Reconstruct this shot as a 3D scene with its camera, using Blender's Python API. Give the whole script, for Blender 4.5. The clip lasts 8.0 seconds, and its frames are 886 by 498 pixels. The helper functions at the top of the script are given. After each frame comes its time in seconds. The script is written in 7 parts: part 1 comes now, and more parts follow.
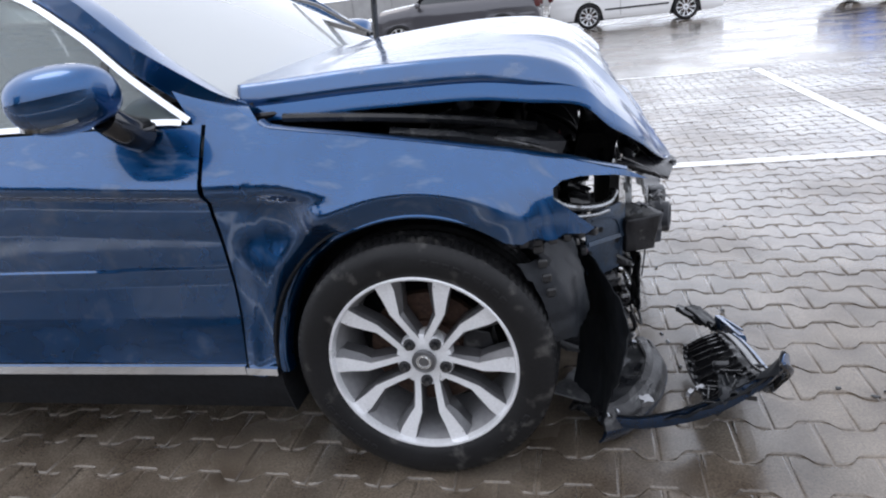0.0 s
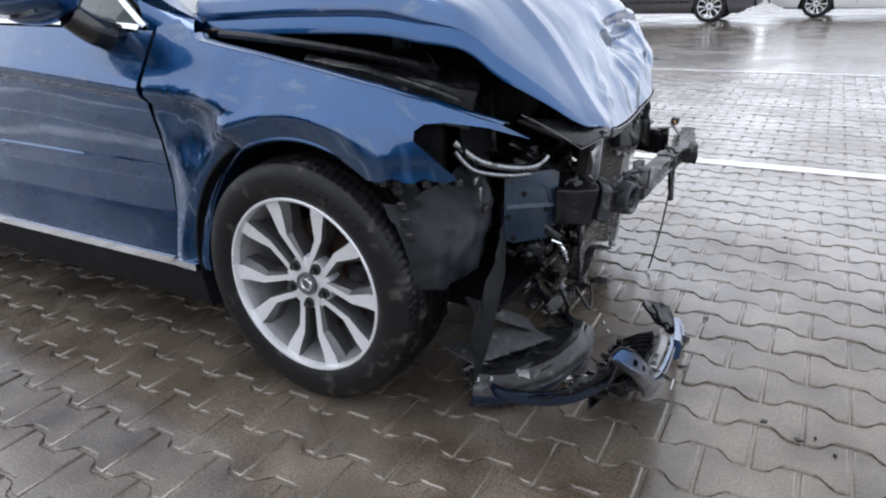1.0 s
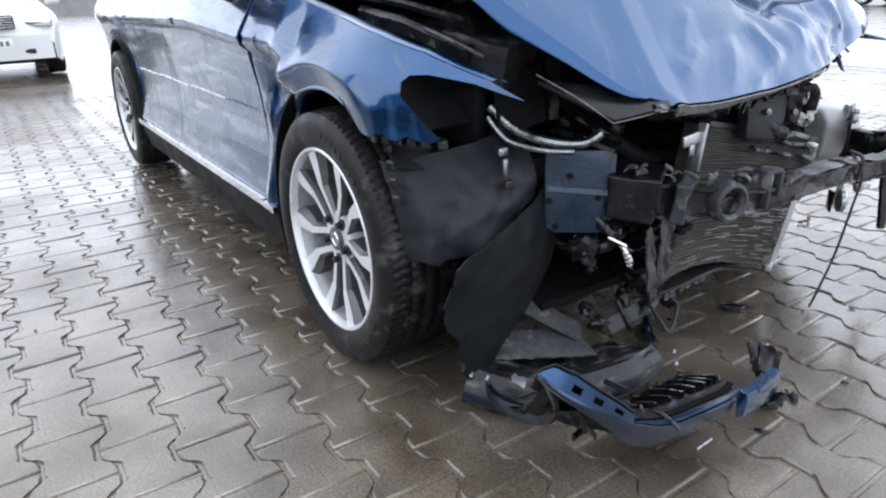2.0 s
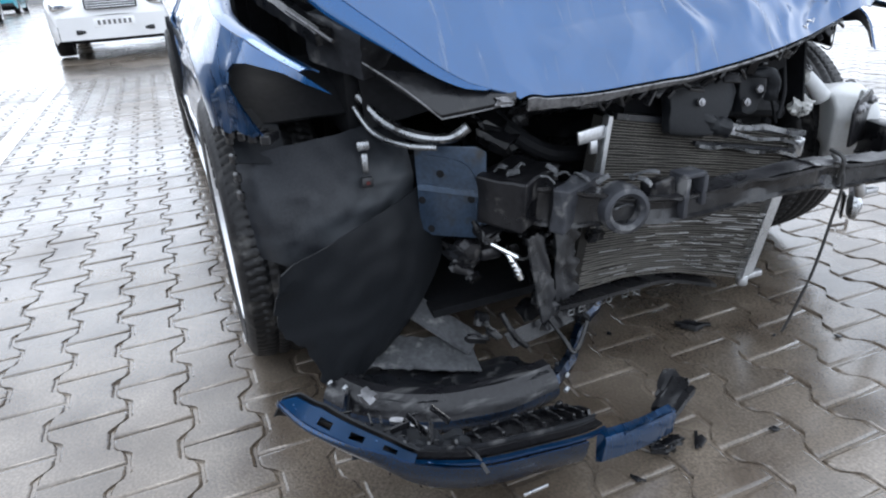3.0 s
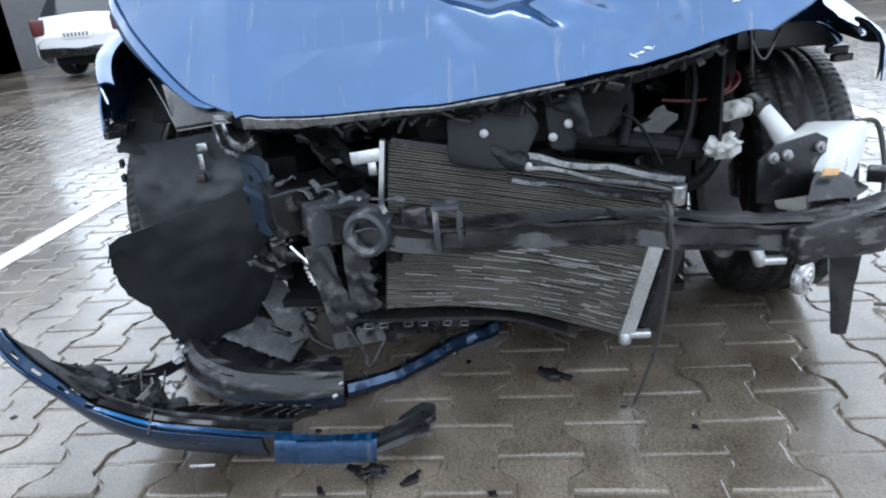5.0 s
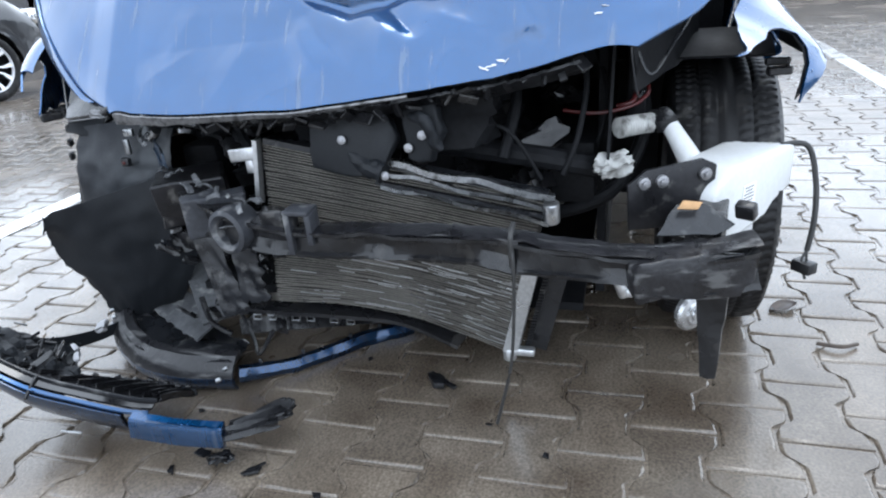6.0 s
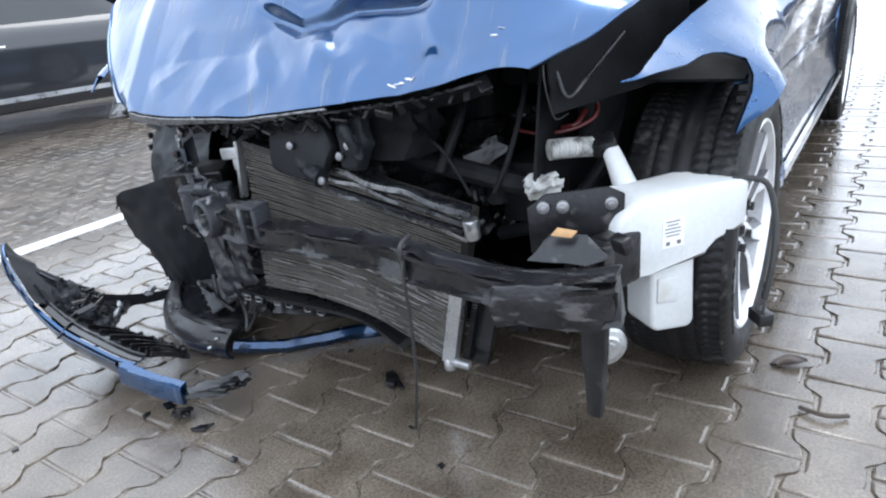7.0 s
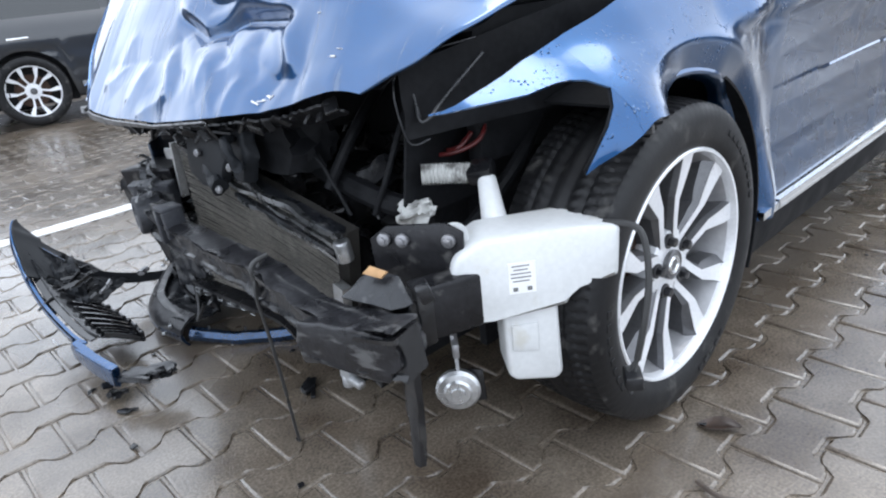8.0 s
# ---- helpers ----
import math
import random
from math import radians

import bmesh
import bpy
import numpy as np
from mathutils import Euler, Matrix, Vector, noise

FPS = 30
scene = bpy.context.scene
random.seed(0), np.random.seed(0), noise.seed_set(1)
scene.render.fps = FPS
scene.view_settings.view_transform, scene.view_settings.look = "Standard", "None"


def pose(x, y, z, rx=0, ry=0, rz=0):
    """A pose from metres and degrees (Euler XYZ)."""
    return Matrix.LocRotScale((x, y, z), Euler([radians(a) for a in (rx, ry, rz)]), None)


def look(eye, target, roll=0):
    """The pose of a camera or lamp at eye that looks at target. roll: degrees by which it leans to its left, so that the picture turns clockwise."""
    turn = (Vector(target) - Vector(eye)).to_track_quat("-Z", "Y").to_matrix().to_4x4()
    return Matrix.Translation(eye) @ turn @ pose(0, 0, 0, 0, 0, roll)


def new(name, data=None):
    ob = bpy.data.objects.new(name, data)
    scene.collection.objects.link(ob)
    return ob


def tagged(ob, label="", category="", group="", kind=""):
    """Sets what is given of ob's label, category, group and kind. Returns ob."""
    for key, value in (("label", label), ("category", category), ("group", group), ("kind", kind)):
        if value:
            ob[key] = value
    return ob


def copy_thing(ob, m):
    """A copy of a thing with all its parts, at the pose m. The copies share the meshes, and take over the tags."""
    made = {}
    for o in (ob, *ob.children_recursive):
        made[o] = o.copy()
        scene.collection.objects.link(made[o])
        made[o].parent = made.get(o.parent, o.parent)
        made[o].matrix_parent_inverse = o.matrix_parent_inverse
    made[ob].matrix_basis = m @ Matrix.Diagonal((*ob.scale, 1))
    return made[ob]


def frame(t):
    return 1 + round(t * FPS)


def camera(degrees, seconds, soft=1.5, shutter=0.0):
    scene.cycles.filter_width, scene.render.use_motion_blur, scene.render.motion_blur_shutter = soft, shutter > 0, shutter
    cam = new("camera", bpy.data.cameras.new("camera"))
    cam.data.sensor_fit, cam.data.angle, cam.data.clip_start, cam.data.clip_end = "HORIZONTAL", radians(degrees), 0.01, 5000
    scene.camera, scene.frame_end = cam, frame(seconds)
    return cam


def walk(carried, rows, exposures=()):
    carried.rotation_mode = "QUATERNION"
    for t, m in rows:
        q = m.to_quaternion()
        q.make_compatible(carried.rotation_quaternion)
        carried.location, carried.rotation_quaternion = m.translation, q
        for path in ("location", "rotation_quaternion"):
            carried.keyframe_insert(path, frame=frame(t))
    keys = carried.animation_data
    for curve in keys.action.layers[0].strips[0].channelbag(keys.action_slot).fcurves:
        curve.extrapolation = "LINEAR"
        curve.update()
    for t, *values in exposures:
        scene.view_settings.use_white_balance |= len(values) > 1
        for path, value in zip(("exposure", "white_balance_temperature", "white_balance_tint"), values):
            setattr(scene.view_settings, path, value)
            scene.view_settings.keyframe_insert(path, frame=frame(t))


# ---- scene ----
cam = camera(67.9, 8.0, 2.1)
PATH = [
    (0, (0.407, -2.26, 1.167), (-0.019, -0.436, 0.465), -6.9),
    (0.5, (0.811, -2.271, 1.177), (0.123, -0.525, 0.488), -4.1),
    (1, (1.09, -2.05, 1.052), (0.167, -0.442, 0.302), -1.9),
    (1.2, (1.156, -1.976, 1.034), (0.111, -0.446, 0.281), -2.6),
    (2.3, (1.545, -1.322, 0.904), (-0.09, -0.444, 0.159), -1.2),
    (2.5, (1.548, -1.201, 0.905), (-0.101, -0.367, 0.141), -1.0),
    (3, (1.639, -0.962, 0.913), (-0.069, -0.289, 0.12), -3.8),
    (3.3, (1.755, -0.816, 0.902), (-0.024, -0.264, 0.174), -5.7),
    (3.5, (1.794, -0.692, 0.933), (-0.003, -0.215, 0.197), -5.5),
    (4, (1.791, -0.397, 0.887), (-0.047, -0.145, 0.14), -3.4),
    (4.2, (1.798, -0.293, 0.903), (-0.044, -0.133, 0.143), -2.9),
    (4.5, (1.811, -0.138, 0.895), (-0.047, -0.011, 0.167), -2.5),
    (4.7, (1.855, -0.042, 0.893), (-0.006, -0.049, 0.158), -4.1),
    (5.8, (1.778, 0.495, 0.91), (0.0, -0.011, 0.147), -3.9),
    (6, (1.731, 0.593, 0.922), (-0.02, 0.054, 0.12), -4.9),
    (6.5, (1.667, 0.866, 0.918), (0.038, -0.009, 0.155), -6.6),
    (7, (1.556, 1.116, 0.899), (0.034, 0.043, 0.169), -5.7),
    (7.5, (1.319, 1.288, 0.901), (-0.101, 0.104, 0.138), -2.6),
    (7.8, (1.204, 1.384, 0.902), (-0.143, 0.125, 0.128), -4.0),
    (8, (1.147, 1.471, 0.92), (-0.079, 0.086, 0.159), -6.2),
]
walk(cam, [(t, look(eye, target, roll)) for t, eye, target, roll in PATH], [(0.0, -0.27, 6500, 14), (0.6, -0.37, 6530, 13), (1.2, -0.30, 6550, 12), (2.5, 0.10, 6340, 11), (3.5, 0.08, 6290, 10), (4.0, 0.12, 6220, 10), (4.5, 0.34, 6120, 7), (6.5, 0.40, 6180, 9), (8.0, 0.24, 6320, 10)])

# ---- world, sun, exposure ----
world = bpy.data.worlds.new("overcast")
scene.world = world
world.use_nodes = True
wn, wl = world.node_tree.nodes, world.node_tree.links
sky = wn.new("ShaderNodeTexSky")
sky.sky_type = "NISHITA"
sky.sun_disc = False
sky.sun_elevation, sky.sun_rotation = radians(64), radians(-95)
sky.dust_density, sky.air_density = 4.0, 1.0
grey = wn.new("ShaderNodeHueSaturation")
grey.inputs["Saturation"].default_value = 0.18
# overcast: brighter towards the horizon all round
place = wn.new("ShaderNodeTexCoord")
split = wn.new("ShaderNodeSeparateXYZ")
wl.new(place.outputs["Generated"], split.inputs[0])
height = wn.new("ShaderNodeMapRange")
height.interpolation_type = "SMOOTHSTEP"
height.inputs["From Min"].default_value, height.inputs["From Max"].default_value = 0.05, 0.95
height.inputs["To Min"].default_value, height.inputs["To Max"].default_value = 11.8, 10.3
wl.new(split.outputs["Z"], height.inputs["Value"])
tint = wn.new("ShaderNodeVectorMath")
tint.operation = "SCALE"
tint.inputs[0].default_value = (0.92, 1.0, 1.12)
wl.new(height.outputs[0], tint.inputs["Scale"])
cloud = wn.new("ShaderNodeMix")
cloud.data_type = "RGBA"
cloud.inputs["Factor"].default_value = 0.85
wl.new(sky.outputs["Color"], grey.inputs["Color"])
wl.new(grey.outputs["Color"], cloud.inputs["A"])
wl.new(tint.outputs[0], cloud.inputs["B"])
wl.new(cloud.outputs["Result"], wn["Background"].inputs["Color"])
wn["Background"].inputs["Strength"].default_value = 0.20
sun = new("sun", bpy.data.lights.new("sun", "SUN"))
sun.data.energy, sun.data.angle, sun.data.color = 0.7, radians(25), (1.0, 0.97, 0.93)
sun.matrix_basis = look((0, 0, 10), (4.8, 0.4, 0))


# ---- materials ----
def material(name, colour, rough=0.5, metal=0.0, coat=0.0, vary=0.12, scale=8.0, bump=0.0, fine=60.0, rough_vary=0.1, spec=0.5, dirt=None, dirt_amount=0.0, coat_rough=0.04, drops=0.0, coat_ior=1.5, cover=0.5, runs=0.0, scrape=None):
    """A surface with tone varied at two scales, a fine relief and, if given, patches of dirt."""
    m = bpy.data.materials.new(name)
    m.use_nodes = True
    n, l = m.node_tree.nodes, m.node_tree.links
    b = n["Principled BSDF"]
    b.inputs["Metallic"].default_value = metal
    b.inputs["Coat Weight"].default_value = coat
    b.inputs["Coat Roughness"].default_value = coat_rough
    b.inputs["Coat IOR"].default_value = coat_ior
    b.inputs["Specular IOR Level"].default_value = spec
    co = n.new("ShaderNodeTexCoord")
    big, small = n.new("ShaderNodeTexNoise"), n.new("ShaderNodeTexNoise")
    big.inputs["Scale"].default_value, small.inputs["Scale"].default_value = scale, fine
    big.inputs["Detail"].default_value = small.inputs["Detail"].default_value = 5
    l.new(co.outputs["Object"], big.inputs["Vector"])
    l.new(co.outputs["Object"], small.inputs["Vector"])
    add = n.new("ShaderNodeMath")
    add.operation = "ADD"
    l.new(big.outputs["Fac"], add.inputs[0])
    l.new(small.outputs["Fac"], add.inputs[1])
    ramp = n.new("ShaderNodeMapRange")
    ramp.inputs["From Min"].default_value, ramp.inputs["From Max"].default_value = 0.7, 1.3
    ramp.inputs["To Min"].default_value, ramp.inputs["To Max"].default_value = 1 - vary, 1 + vary
    l.new(add.outputs[0], ramp.inputs["Value"])
    tone = n.new("ShaderNodeVectorMath")
    tone.operation = "SCALE"
    tone.inputs[0].default_value = colour[:3]
    l.new(ramp.outputs[0], tone.inputs["Scale"])
    last = tone.outputs[0]
    if dirt:
        patch = n.new("ShaderNodeTexNoise")
        patch.inputs["Scale"].default_value, patch.inputs["Detail"].default_value = scale * 1.7, 8
        if scrape:
            # scratches drawn out along one axis
            drawn = n.new("ShaderNodeMapping")
            drawn.inputs["Scale"].default_value = scrape
            l.new(co.outputs["Object"], drawn.inputs["Vector"])
            l.new(drawn.outputs[0], patch.inputs["Vector"])
        else:
            l.new(co.outputs["Object"], patch.inputs["Vector"])
        cut = n.new("ShaderNodeMapRange")
        cut.inputs["From Min"].default_value, cut.inputs["From Max"].default_value = 0.62 - 0.25 * dirt_amount, 0.72 - 0.15 * dirt_amount
        l.new(patch.outputs["Fac"], cut.inputs["Value"])
        mix = n.new("ShaderNodeMix")
        mix.data_type = "RGBA"
        mix.inputs["B"].default_value = (*dirt[:3], 1)
        l.new(cut.outputs[0], mix.inputs["Factor"])
        l.new(last, mix.inputs["A"])
        last = mix.outputs["Result"]
    l.new(last, b.inputs["Base Color"])
    rr = n.new("ShaderNodeMapRange")
    rr.inputs["From Min"].default_value, rr.inputs["From Max"].default_value = 0.3, 0.7
    rr.inputs["To Min"].default_value, rr.inputs["To Max"].default_value = max(0.02, rough - rough_vary), min(1, rough + rough_vary)
    l.new(big.outputs["Fac"], rr.inputs["Value"])
    l.new(rr.outputs[0], b.inputs["Roughness"])
    if bump:
        bp = n.new("ShaderNodeBump")
        bp.inputs["Strength"].default_value, bp.inputs["Distance"].default_value = 0.6, bump
        l.new(small.outputs["Fac"], bp.inputs["Height"])
        l.new(bp.outputs[0], b.inputs["Normal"])
    if drops:
        # beads of rain
        cell = n.new("ShaderNodeTexVoronoi")
        cell.inputs["Scale"].default_value = drops
        l.new(co.outputs["Object"], cell.inputs["Vector"])
        size = n.new("ShaderNodeMapRange")
        size.inputs["From Min"].default_value, size.inputs["From Max"].default_value = cover, cover + 0.3
        size.inputs["To Min"].default_value, size.inputs["To Max"].default_value = 0.0, 0.46
        l.new(small.outputs["Fac"], size.inputs["Value"])
        less = n.new("ShaderNodeMath")
        less.operation = "SUBTRACT"
        l.new(size.outputs[0], less.inputs[0])
        l.new(cell.outputs["Distance"], less.inputs[1])
        pos = n.new("ShaderNodeMath")
        pos.operation = "MAXIMUM"
        pos.inputs[1].default_value = 0
        l.new(less.outputs[0], pos.inputs[0])
        bd = n.new("ShaderNodeBump")
        bd.inputs["Strength"].default_value, bd.inputs["Distance"].default_value = 1.0, 0.006
        l.new(pos.outputs[0], bd.inputs["Height"])
        l.new(bd.outputs[0], b.inputs["Coat Normal"])
        l.new(bd.outputs[0], b.inputs["Normal"])
    if runs:
        # thin films of rain running down the panel: duller streaks in the coat
        stretch = n.new("ShaderNodeMapping")
        stretch.inputs["Scale"].default_value = (9, 55, 5)
        l.new(co.outputs["Object"], stretch.inputs["Vector"])
        streak = n.new("ShaderNodeTexNoise")
        streak.inputs["Scale"].default_value, streak.inputs["Detail"].default_value = 1.0, 4
        l.new(stretch.outputs[0], streak.inputs["Vector"])
        dull = n.new("ShaderNodeMapRange")
        dull.inputs["From Min"].default_value, dull.inputs["From Max"].default_value = 0.52, 0.68
        dull.inputs["To Min"].default_value, dull.inputs["To Max"].default_value = coat_rough, coat_rough + runs
        l.new(streak.outputs["Fac"], dull.inputs["Value"])
        l.new(dull.outputs[0], b.inputs["Coat Roughness"])
        thin = n.new("ShaderNodeMapRange")
        thin.inputs["From Min"].default_value, thin.inputs["From Max"].default_value = 0.52, 0.68
        thin.inputs["To Min"].default_value, thin.inputs["To Max"].default_value = rough, rough + 0.2
        l.new(streak.outputs["Fac"], thin.inputs["Value"])
        l.new(thin.outputs[0], b.inputs["Roughness"])
        bead = n.new("ShaderNodeMix")
        bead.data_type = "RGBA"
        bead.inputs["B"].default_value = (0.16, 0.20, 0.26, 1)
        part_of = n.new("ShaderNodeMapRange")
        part_of.inputs["From Min"].default_value, part_of.inputs["From Max"].default_value = 0.60, 0.72
        part_of.inputs["To Max"].default_value = 0.35
        l.new(streak.outputs["Fac"], part_of.inputs["Value"])
        l.new(part_of.outputs[0], bead.inputs["Factor"])
        l.new(last, bead.inputs["A"])
        l.new(bead.outputs["Result"], b.inputs["Base Color"])
    return m


def glass_material(name, tint, ior=1.6, clear=1.0, rough=0.02):
    m = bpy.data.materials.new(name)
    m.use_nodes = True
    b = m.node_tree.nodes["Principled BSDF"]
    b.inputs["Base Color"].default_value = (*tint, 1)
    b.inputs["Transmission Weight"].default_value = clear
    b.inputs["Roughness"].default_value = rough
    b.inputs["IOR"].default_value = ior
    return m


def paving_material(name, painted=False, far=False):
    """Wet concrete block: brown-grey, blotched, each block in its own tone."""
    m = bpy.data.materials.new(name)
    m.use_nodes = True
    n, l = m.node_tree.nodes, m.node_tree.links
    b = n["Principled BSDF"]
    geo, info = n.new("ShaderNodeNewGeometry"), n.new("ShaderNodeObjectInfo")
    blot, grain, wet = (n.new("ShaderNodeTexNoise") for _ in range(3))
    for tex, s, d in ((blot, 5.0, 6), (grain, 170.0, 4), (wet, 1.1, 5)):
        tex.inputs["Scale"].default_value, tex.inputs["Detail"].default_value = s, d
        l.new(geo.outputs["Position"], tex.inputs["Vector"])
    ramp = n.new("ShaderNodeValToRGB")
    el = ramp.color_ramp.elements
    if painted:
        el[0].position, el[0].color = 0.30, (0.42, 0.41, 0.39, 1)
        el[1].position, el[1].color = 0.55, (0.80, 0.80, 0.79, 1)
    else:
        el[0].position, el[0].color = 0.30, (0.071, 0.054, 0.039, 1)
        el[1].position, el[1].color = 0.70, (0.174, 0.145, 0.114, 1)
    l.new(blot.outputs["Fac"], ramp.inputs["Fac"])
    rnd = n.new("ShaderNodeMath")
    rnd.operation = "ADD"
    l.new(info.outputs["Random"], rnd.inputs[0])
    l.new(geo.outputs["Random Per Island"], rnd.inputs[1])
    fr = n.new("ShaderNodeMath")
    fr.operation = "FRACT"
    l.new(rnd.outputs[0], fr.inputs[0])
    one = n.new("ShaderNodeMapRange")
    one.inputs["To Min"].default_value, one.inputs["To Max"].default_value = 0.82, 1.16
    l.new(fr.outputs[0], one.inputs["Value"])
    gr = n.new("ShaderNodeMapRange")
    gr.inputs["From Min"].default_value, gr.inputs["From Max"].default_value = 0.3, 0.7
    gr.inputs["To Min"].default_value, gr.inputs["To Max"].default_value = 0.62, 1.34
    l.new(grain.outputs["Fac"], gr.inputs["Value"])
    both = n.new("ShaderNodeMath")
    both.operation = "MULTIPLY"
    l.new(one.outputs[0], both.inputs[0])
    l.new(gr.outputs[0], both.inputs[1])
    sc = n.new("ShaderNodeVectorMath")
    sc.operation = "SCALE"
    l.new(ramp.outputs["Color"], sc.inputs[0])
    l.new(both.outputs[0], sc.inputs["Scale"])
    l.new(sc.outputs[0], b.inputs["Base Color"])
    rr = n.new("ShaderNodeMapRange")
    rr.inputs["From Min"].default_value, rr.inputs["From Max"].default_value = 0.38, 0.62
    rr.inputs["To Min"].default_value, rr.inputs["To Max"].default_value = 0.14, 0.34
    l.new(wet.outputs["Fac"], rr.inputs["Value"])
    l.new(rr.outputs[0], b.inputs["Roughness"])
    # film of water
    film = n.new("ShaderNodeMapRange")
    film.inputs["From Min"].default_value, film.inputs["From Max"].default_value = 0.40, 0.60
    film.inputs["To Min"].default_value, film.inputs["To Max"].default_value = 1.0, 0.5
    l.new(wet.outputs["Fac"], film.inputs["Value"])
    l.new(film.outputs[0], b.inputs["Coat Weight"])
    b.inputs["Coat Roughness"].default_value = 0.15
    b.inputs["Coat IOR"].default_value = 1.45
    bp = n.new("ShaderNodeBump")
    bp.inputs["Strength"].default_value, bp.inputs["Distance"].default_value = 0.5, 0.0022
    l.new(grain.outputs["Fac"], bp.inputs["Height"])
    l.new(bp.outputs[0], b.inputs["Normal"])
    if far:
        # courses of blocks, too far off to be told apart
        wave = n.new("ShaderNodeTexWave")
        wave.bands_direction, wave.wave_profile = "Y", "SAW"
        wave.inputs["Scale"].default_value, wave.inputs["Distortion"].default_value = 2.2, 1.0
        wave.inputs["Detail Scale"].default_value = 3.0
        l.new(geo.outputs["Position"], wave.inputs["Vector"])
        cut = n.new("ShaderNodeMath")
        cut.operation = "LESS_THAN"
        cut.inputs[1].default_value = 0.9
        l.new(wave.outputs["Fac"], cut.inputs[0])
        b2 = n.new("ShaderNodeBump")
        b2.inputs["Strength"].default_value, b2.inputs["Distance"].default_value = 0.2, 0.003
        l.new(cut.outputs[0], b2.inputs["Height"])
        l.new(bp.outputs[0], b2.inputs["Normal"])
        l.new(b2.outputs[0], b.inputs["Normal"])
    return m


# one coat of paint on the whole car; its panels differ only in rain and scuffs
BLUE = (0.0012, 0.055, 0.166)
PAINT = material("blue_metallic_paint", BLUE, 0.28, 0.92, 1.0, 0.10, 5, 0.0, 300, 0.05, coat_ior=1.55)
PAINT_SIDE = material("blue_side_paint_with_beads", BLUE, 0.27, 0.92, 1.0, 0.10, 5, 0.0, 24, 0.04, drops=140, cover=0.63, runs=0.04, coat_rough=0.06, coat_ior=1.66)
PAINT_SCUFF = material("scuffed_dirty_blue_paint", BLUE, 0.30, 0.90, 0.8, 0.2, 26, 0.0004, 90, 0.10, coat_rough=0.12, dirt=(0.030, 0.034, 0.044), dirt_amount=0.95, scrape=(20, 6, 20))
PAINT_WET = material("blue_paint_with_rain_drops", BLUE, 0.30, 0.92, 1.0, 0.10, 4, 0.0, 22, 0.05, coat_rough=0.10, drops=125, cover=0.41, coat_ior=1.55)
PAINT_BONNET = material("blue_paint_of_bonnet", BLUE, 0.33, 0.92, 1.0, 0.10, 4, 0.0, 14, 0.05, coat_rough=0.08, drops=110, cover=0.60, runs=0.22, coat_ior=1.76)
BLACK = material("black_plastic", (0.009, 0.0092, 0.0105), 0.26, 0, 0, 0.35, 9, 0.0016, 70, 0.14, 0.45, dirt=(0.030, 0.029, 0.028), dirt_amount=0.2)
LINER = material("felted_liner_plastic", (0.0105, 0.012, 0.0145), 0.50, 0, 0, 0.35, 3, 0.0006, 260, 0.14, 0.24, dirt=(0.017, 0.019, 0.022), dirt_amount=0.3)
DUSTY = material("dusty_felt_liner", (0.014, 0.016, 0.020), 0.5, 0, 0, 0.4, 3, 0.0008, 200, 0.14, 0.3, dirt=(0.045, 0.050, 0.056), dirt_amount=0.55)
STRIPM = material("scuffed_dull_metal", (0.16, 0.16, 0.165), 0.45, 0.5, 0, 0.4, 30, 0.0005, 140, 0.12, dirt=(0.05, 0.05, 0.05), dirt_amount=0.3)
# near-black base stands in for the shade in bay, housings and gaps
DARK = material("shade_black", (0.010, 0.0105, 0.012), 0.6, 0, 0, 0.4, 12, 0.001, 80, 0.1, 0.15)
GLOSS = material("gloss_black", (0.008, 0.008, 0.009), 0.12, 0, 0.5, 0.2, 6)
STEEL = material("dirty_dark_steel", (0.013, 0.013, 0.015), 0.32, 0.4, 0, 0.4, 14, 0.001, 90, 0.12, dirt=(0.10, 0.097, 0.093), dirt_amount=0.15)
BOLT = material("zinc_bolt", (0.30, 0.30, 0.31), 0.4, 0.7, 0, 0.2, 30)
ALU = material("aluminium", (0.55, 0.56, 0.57), 0.32, 0.9, 0, 0.2, 10, 0.0004, 120)
FIN = material("radiator_fins", (0.20, 0.188, 0.168), 0.55, 0.25, 0, 0.5, 9, 0.0005, 200, dirt=(0.26, 0.25, 0.22), dirt_amount=0.15)
RIM = material("alloy_silver", (0.80, 0.81, 0.83), 0.34, 0.35, 0.6, 0.10, 12, 0, 150)
PIPE = material("dull_bright_pipe", (0.30, 0.31, 0.32), 0.28, 0.95, 0, 0.3, 20, 0.0003, 120, 0.12, dirt=(0.10, 0.10, 0.10), dirt_amount=0.3)
RADCORE = material("dusty_radiator_core", (0.026, 0.024, 0.021), 0.7, 0, 0, 0.4, 9, 0.0006, 200, 0.1)
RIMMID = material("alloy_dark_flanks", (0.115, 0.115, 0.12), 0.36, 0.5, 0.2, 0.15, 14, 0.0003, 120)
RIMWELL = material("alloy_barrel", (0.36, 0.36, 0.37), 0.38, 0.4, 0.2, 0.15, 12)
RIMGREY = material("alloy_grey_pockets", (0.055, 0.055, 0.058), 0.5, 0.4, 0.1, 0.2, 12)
RUBBER = material("tyre_rubber", (0.008, 0.008, 0.0088), 0.48, 0, 0, 0.3, 12, 0.0006, 160, 0.10, 0.3, dirt=(0.055, 0.053, 0.050), dirt_amount=0.12)
RUST = material("brake_disc_rust", (0.060, 0.034, 0.024), 0.6, 0.5, 0, 0.5, 25, 0.0004, 120)
CHROME = material("chrome", (0.75, 0.76, 0.77), 0.10, 1.0, 0, 0.06, 10, 0, 100, 0.04)
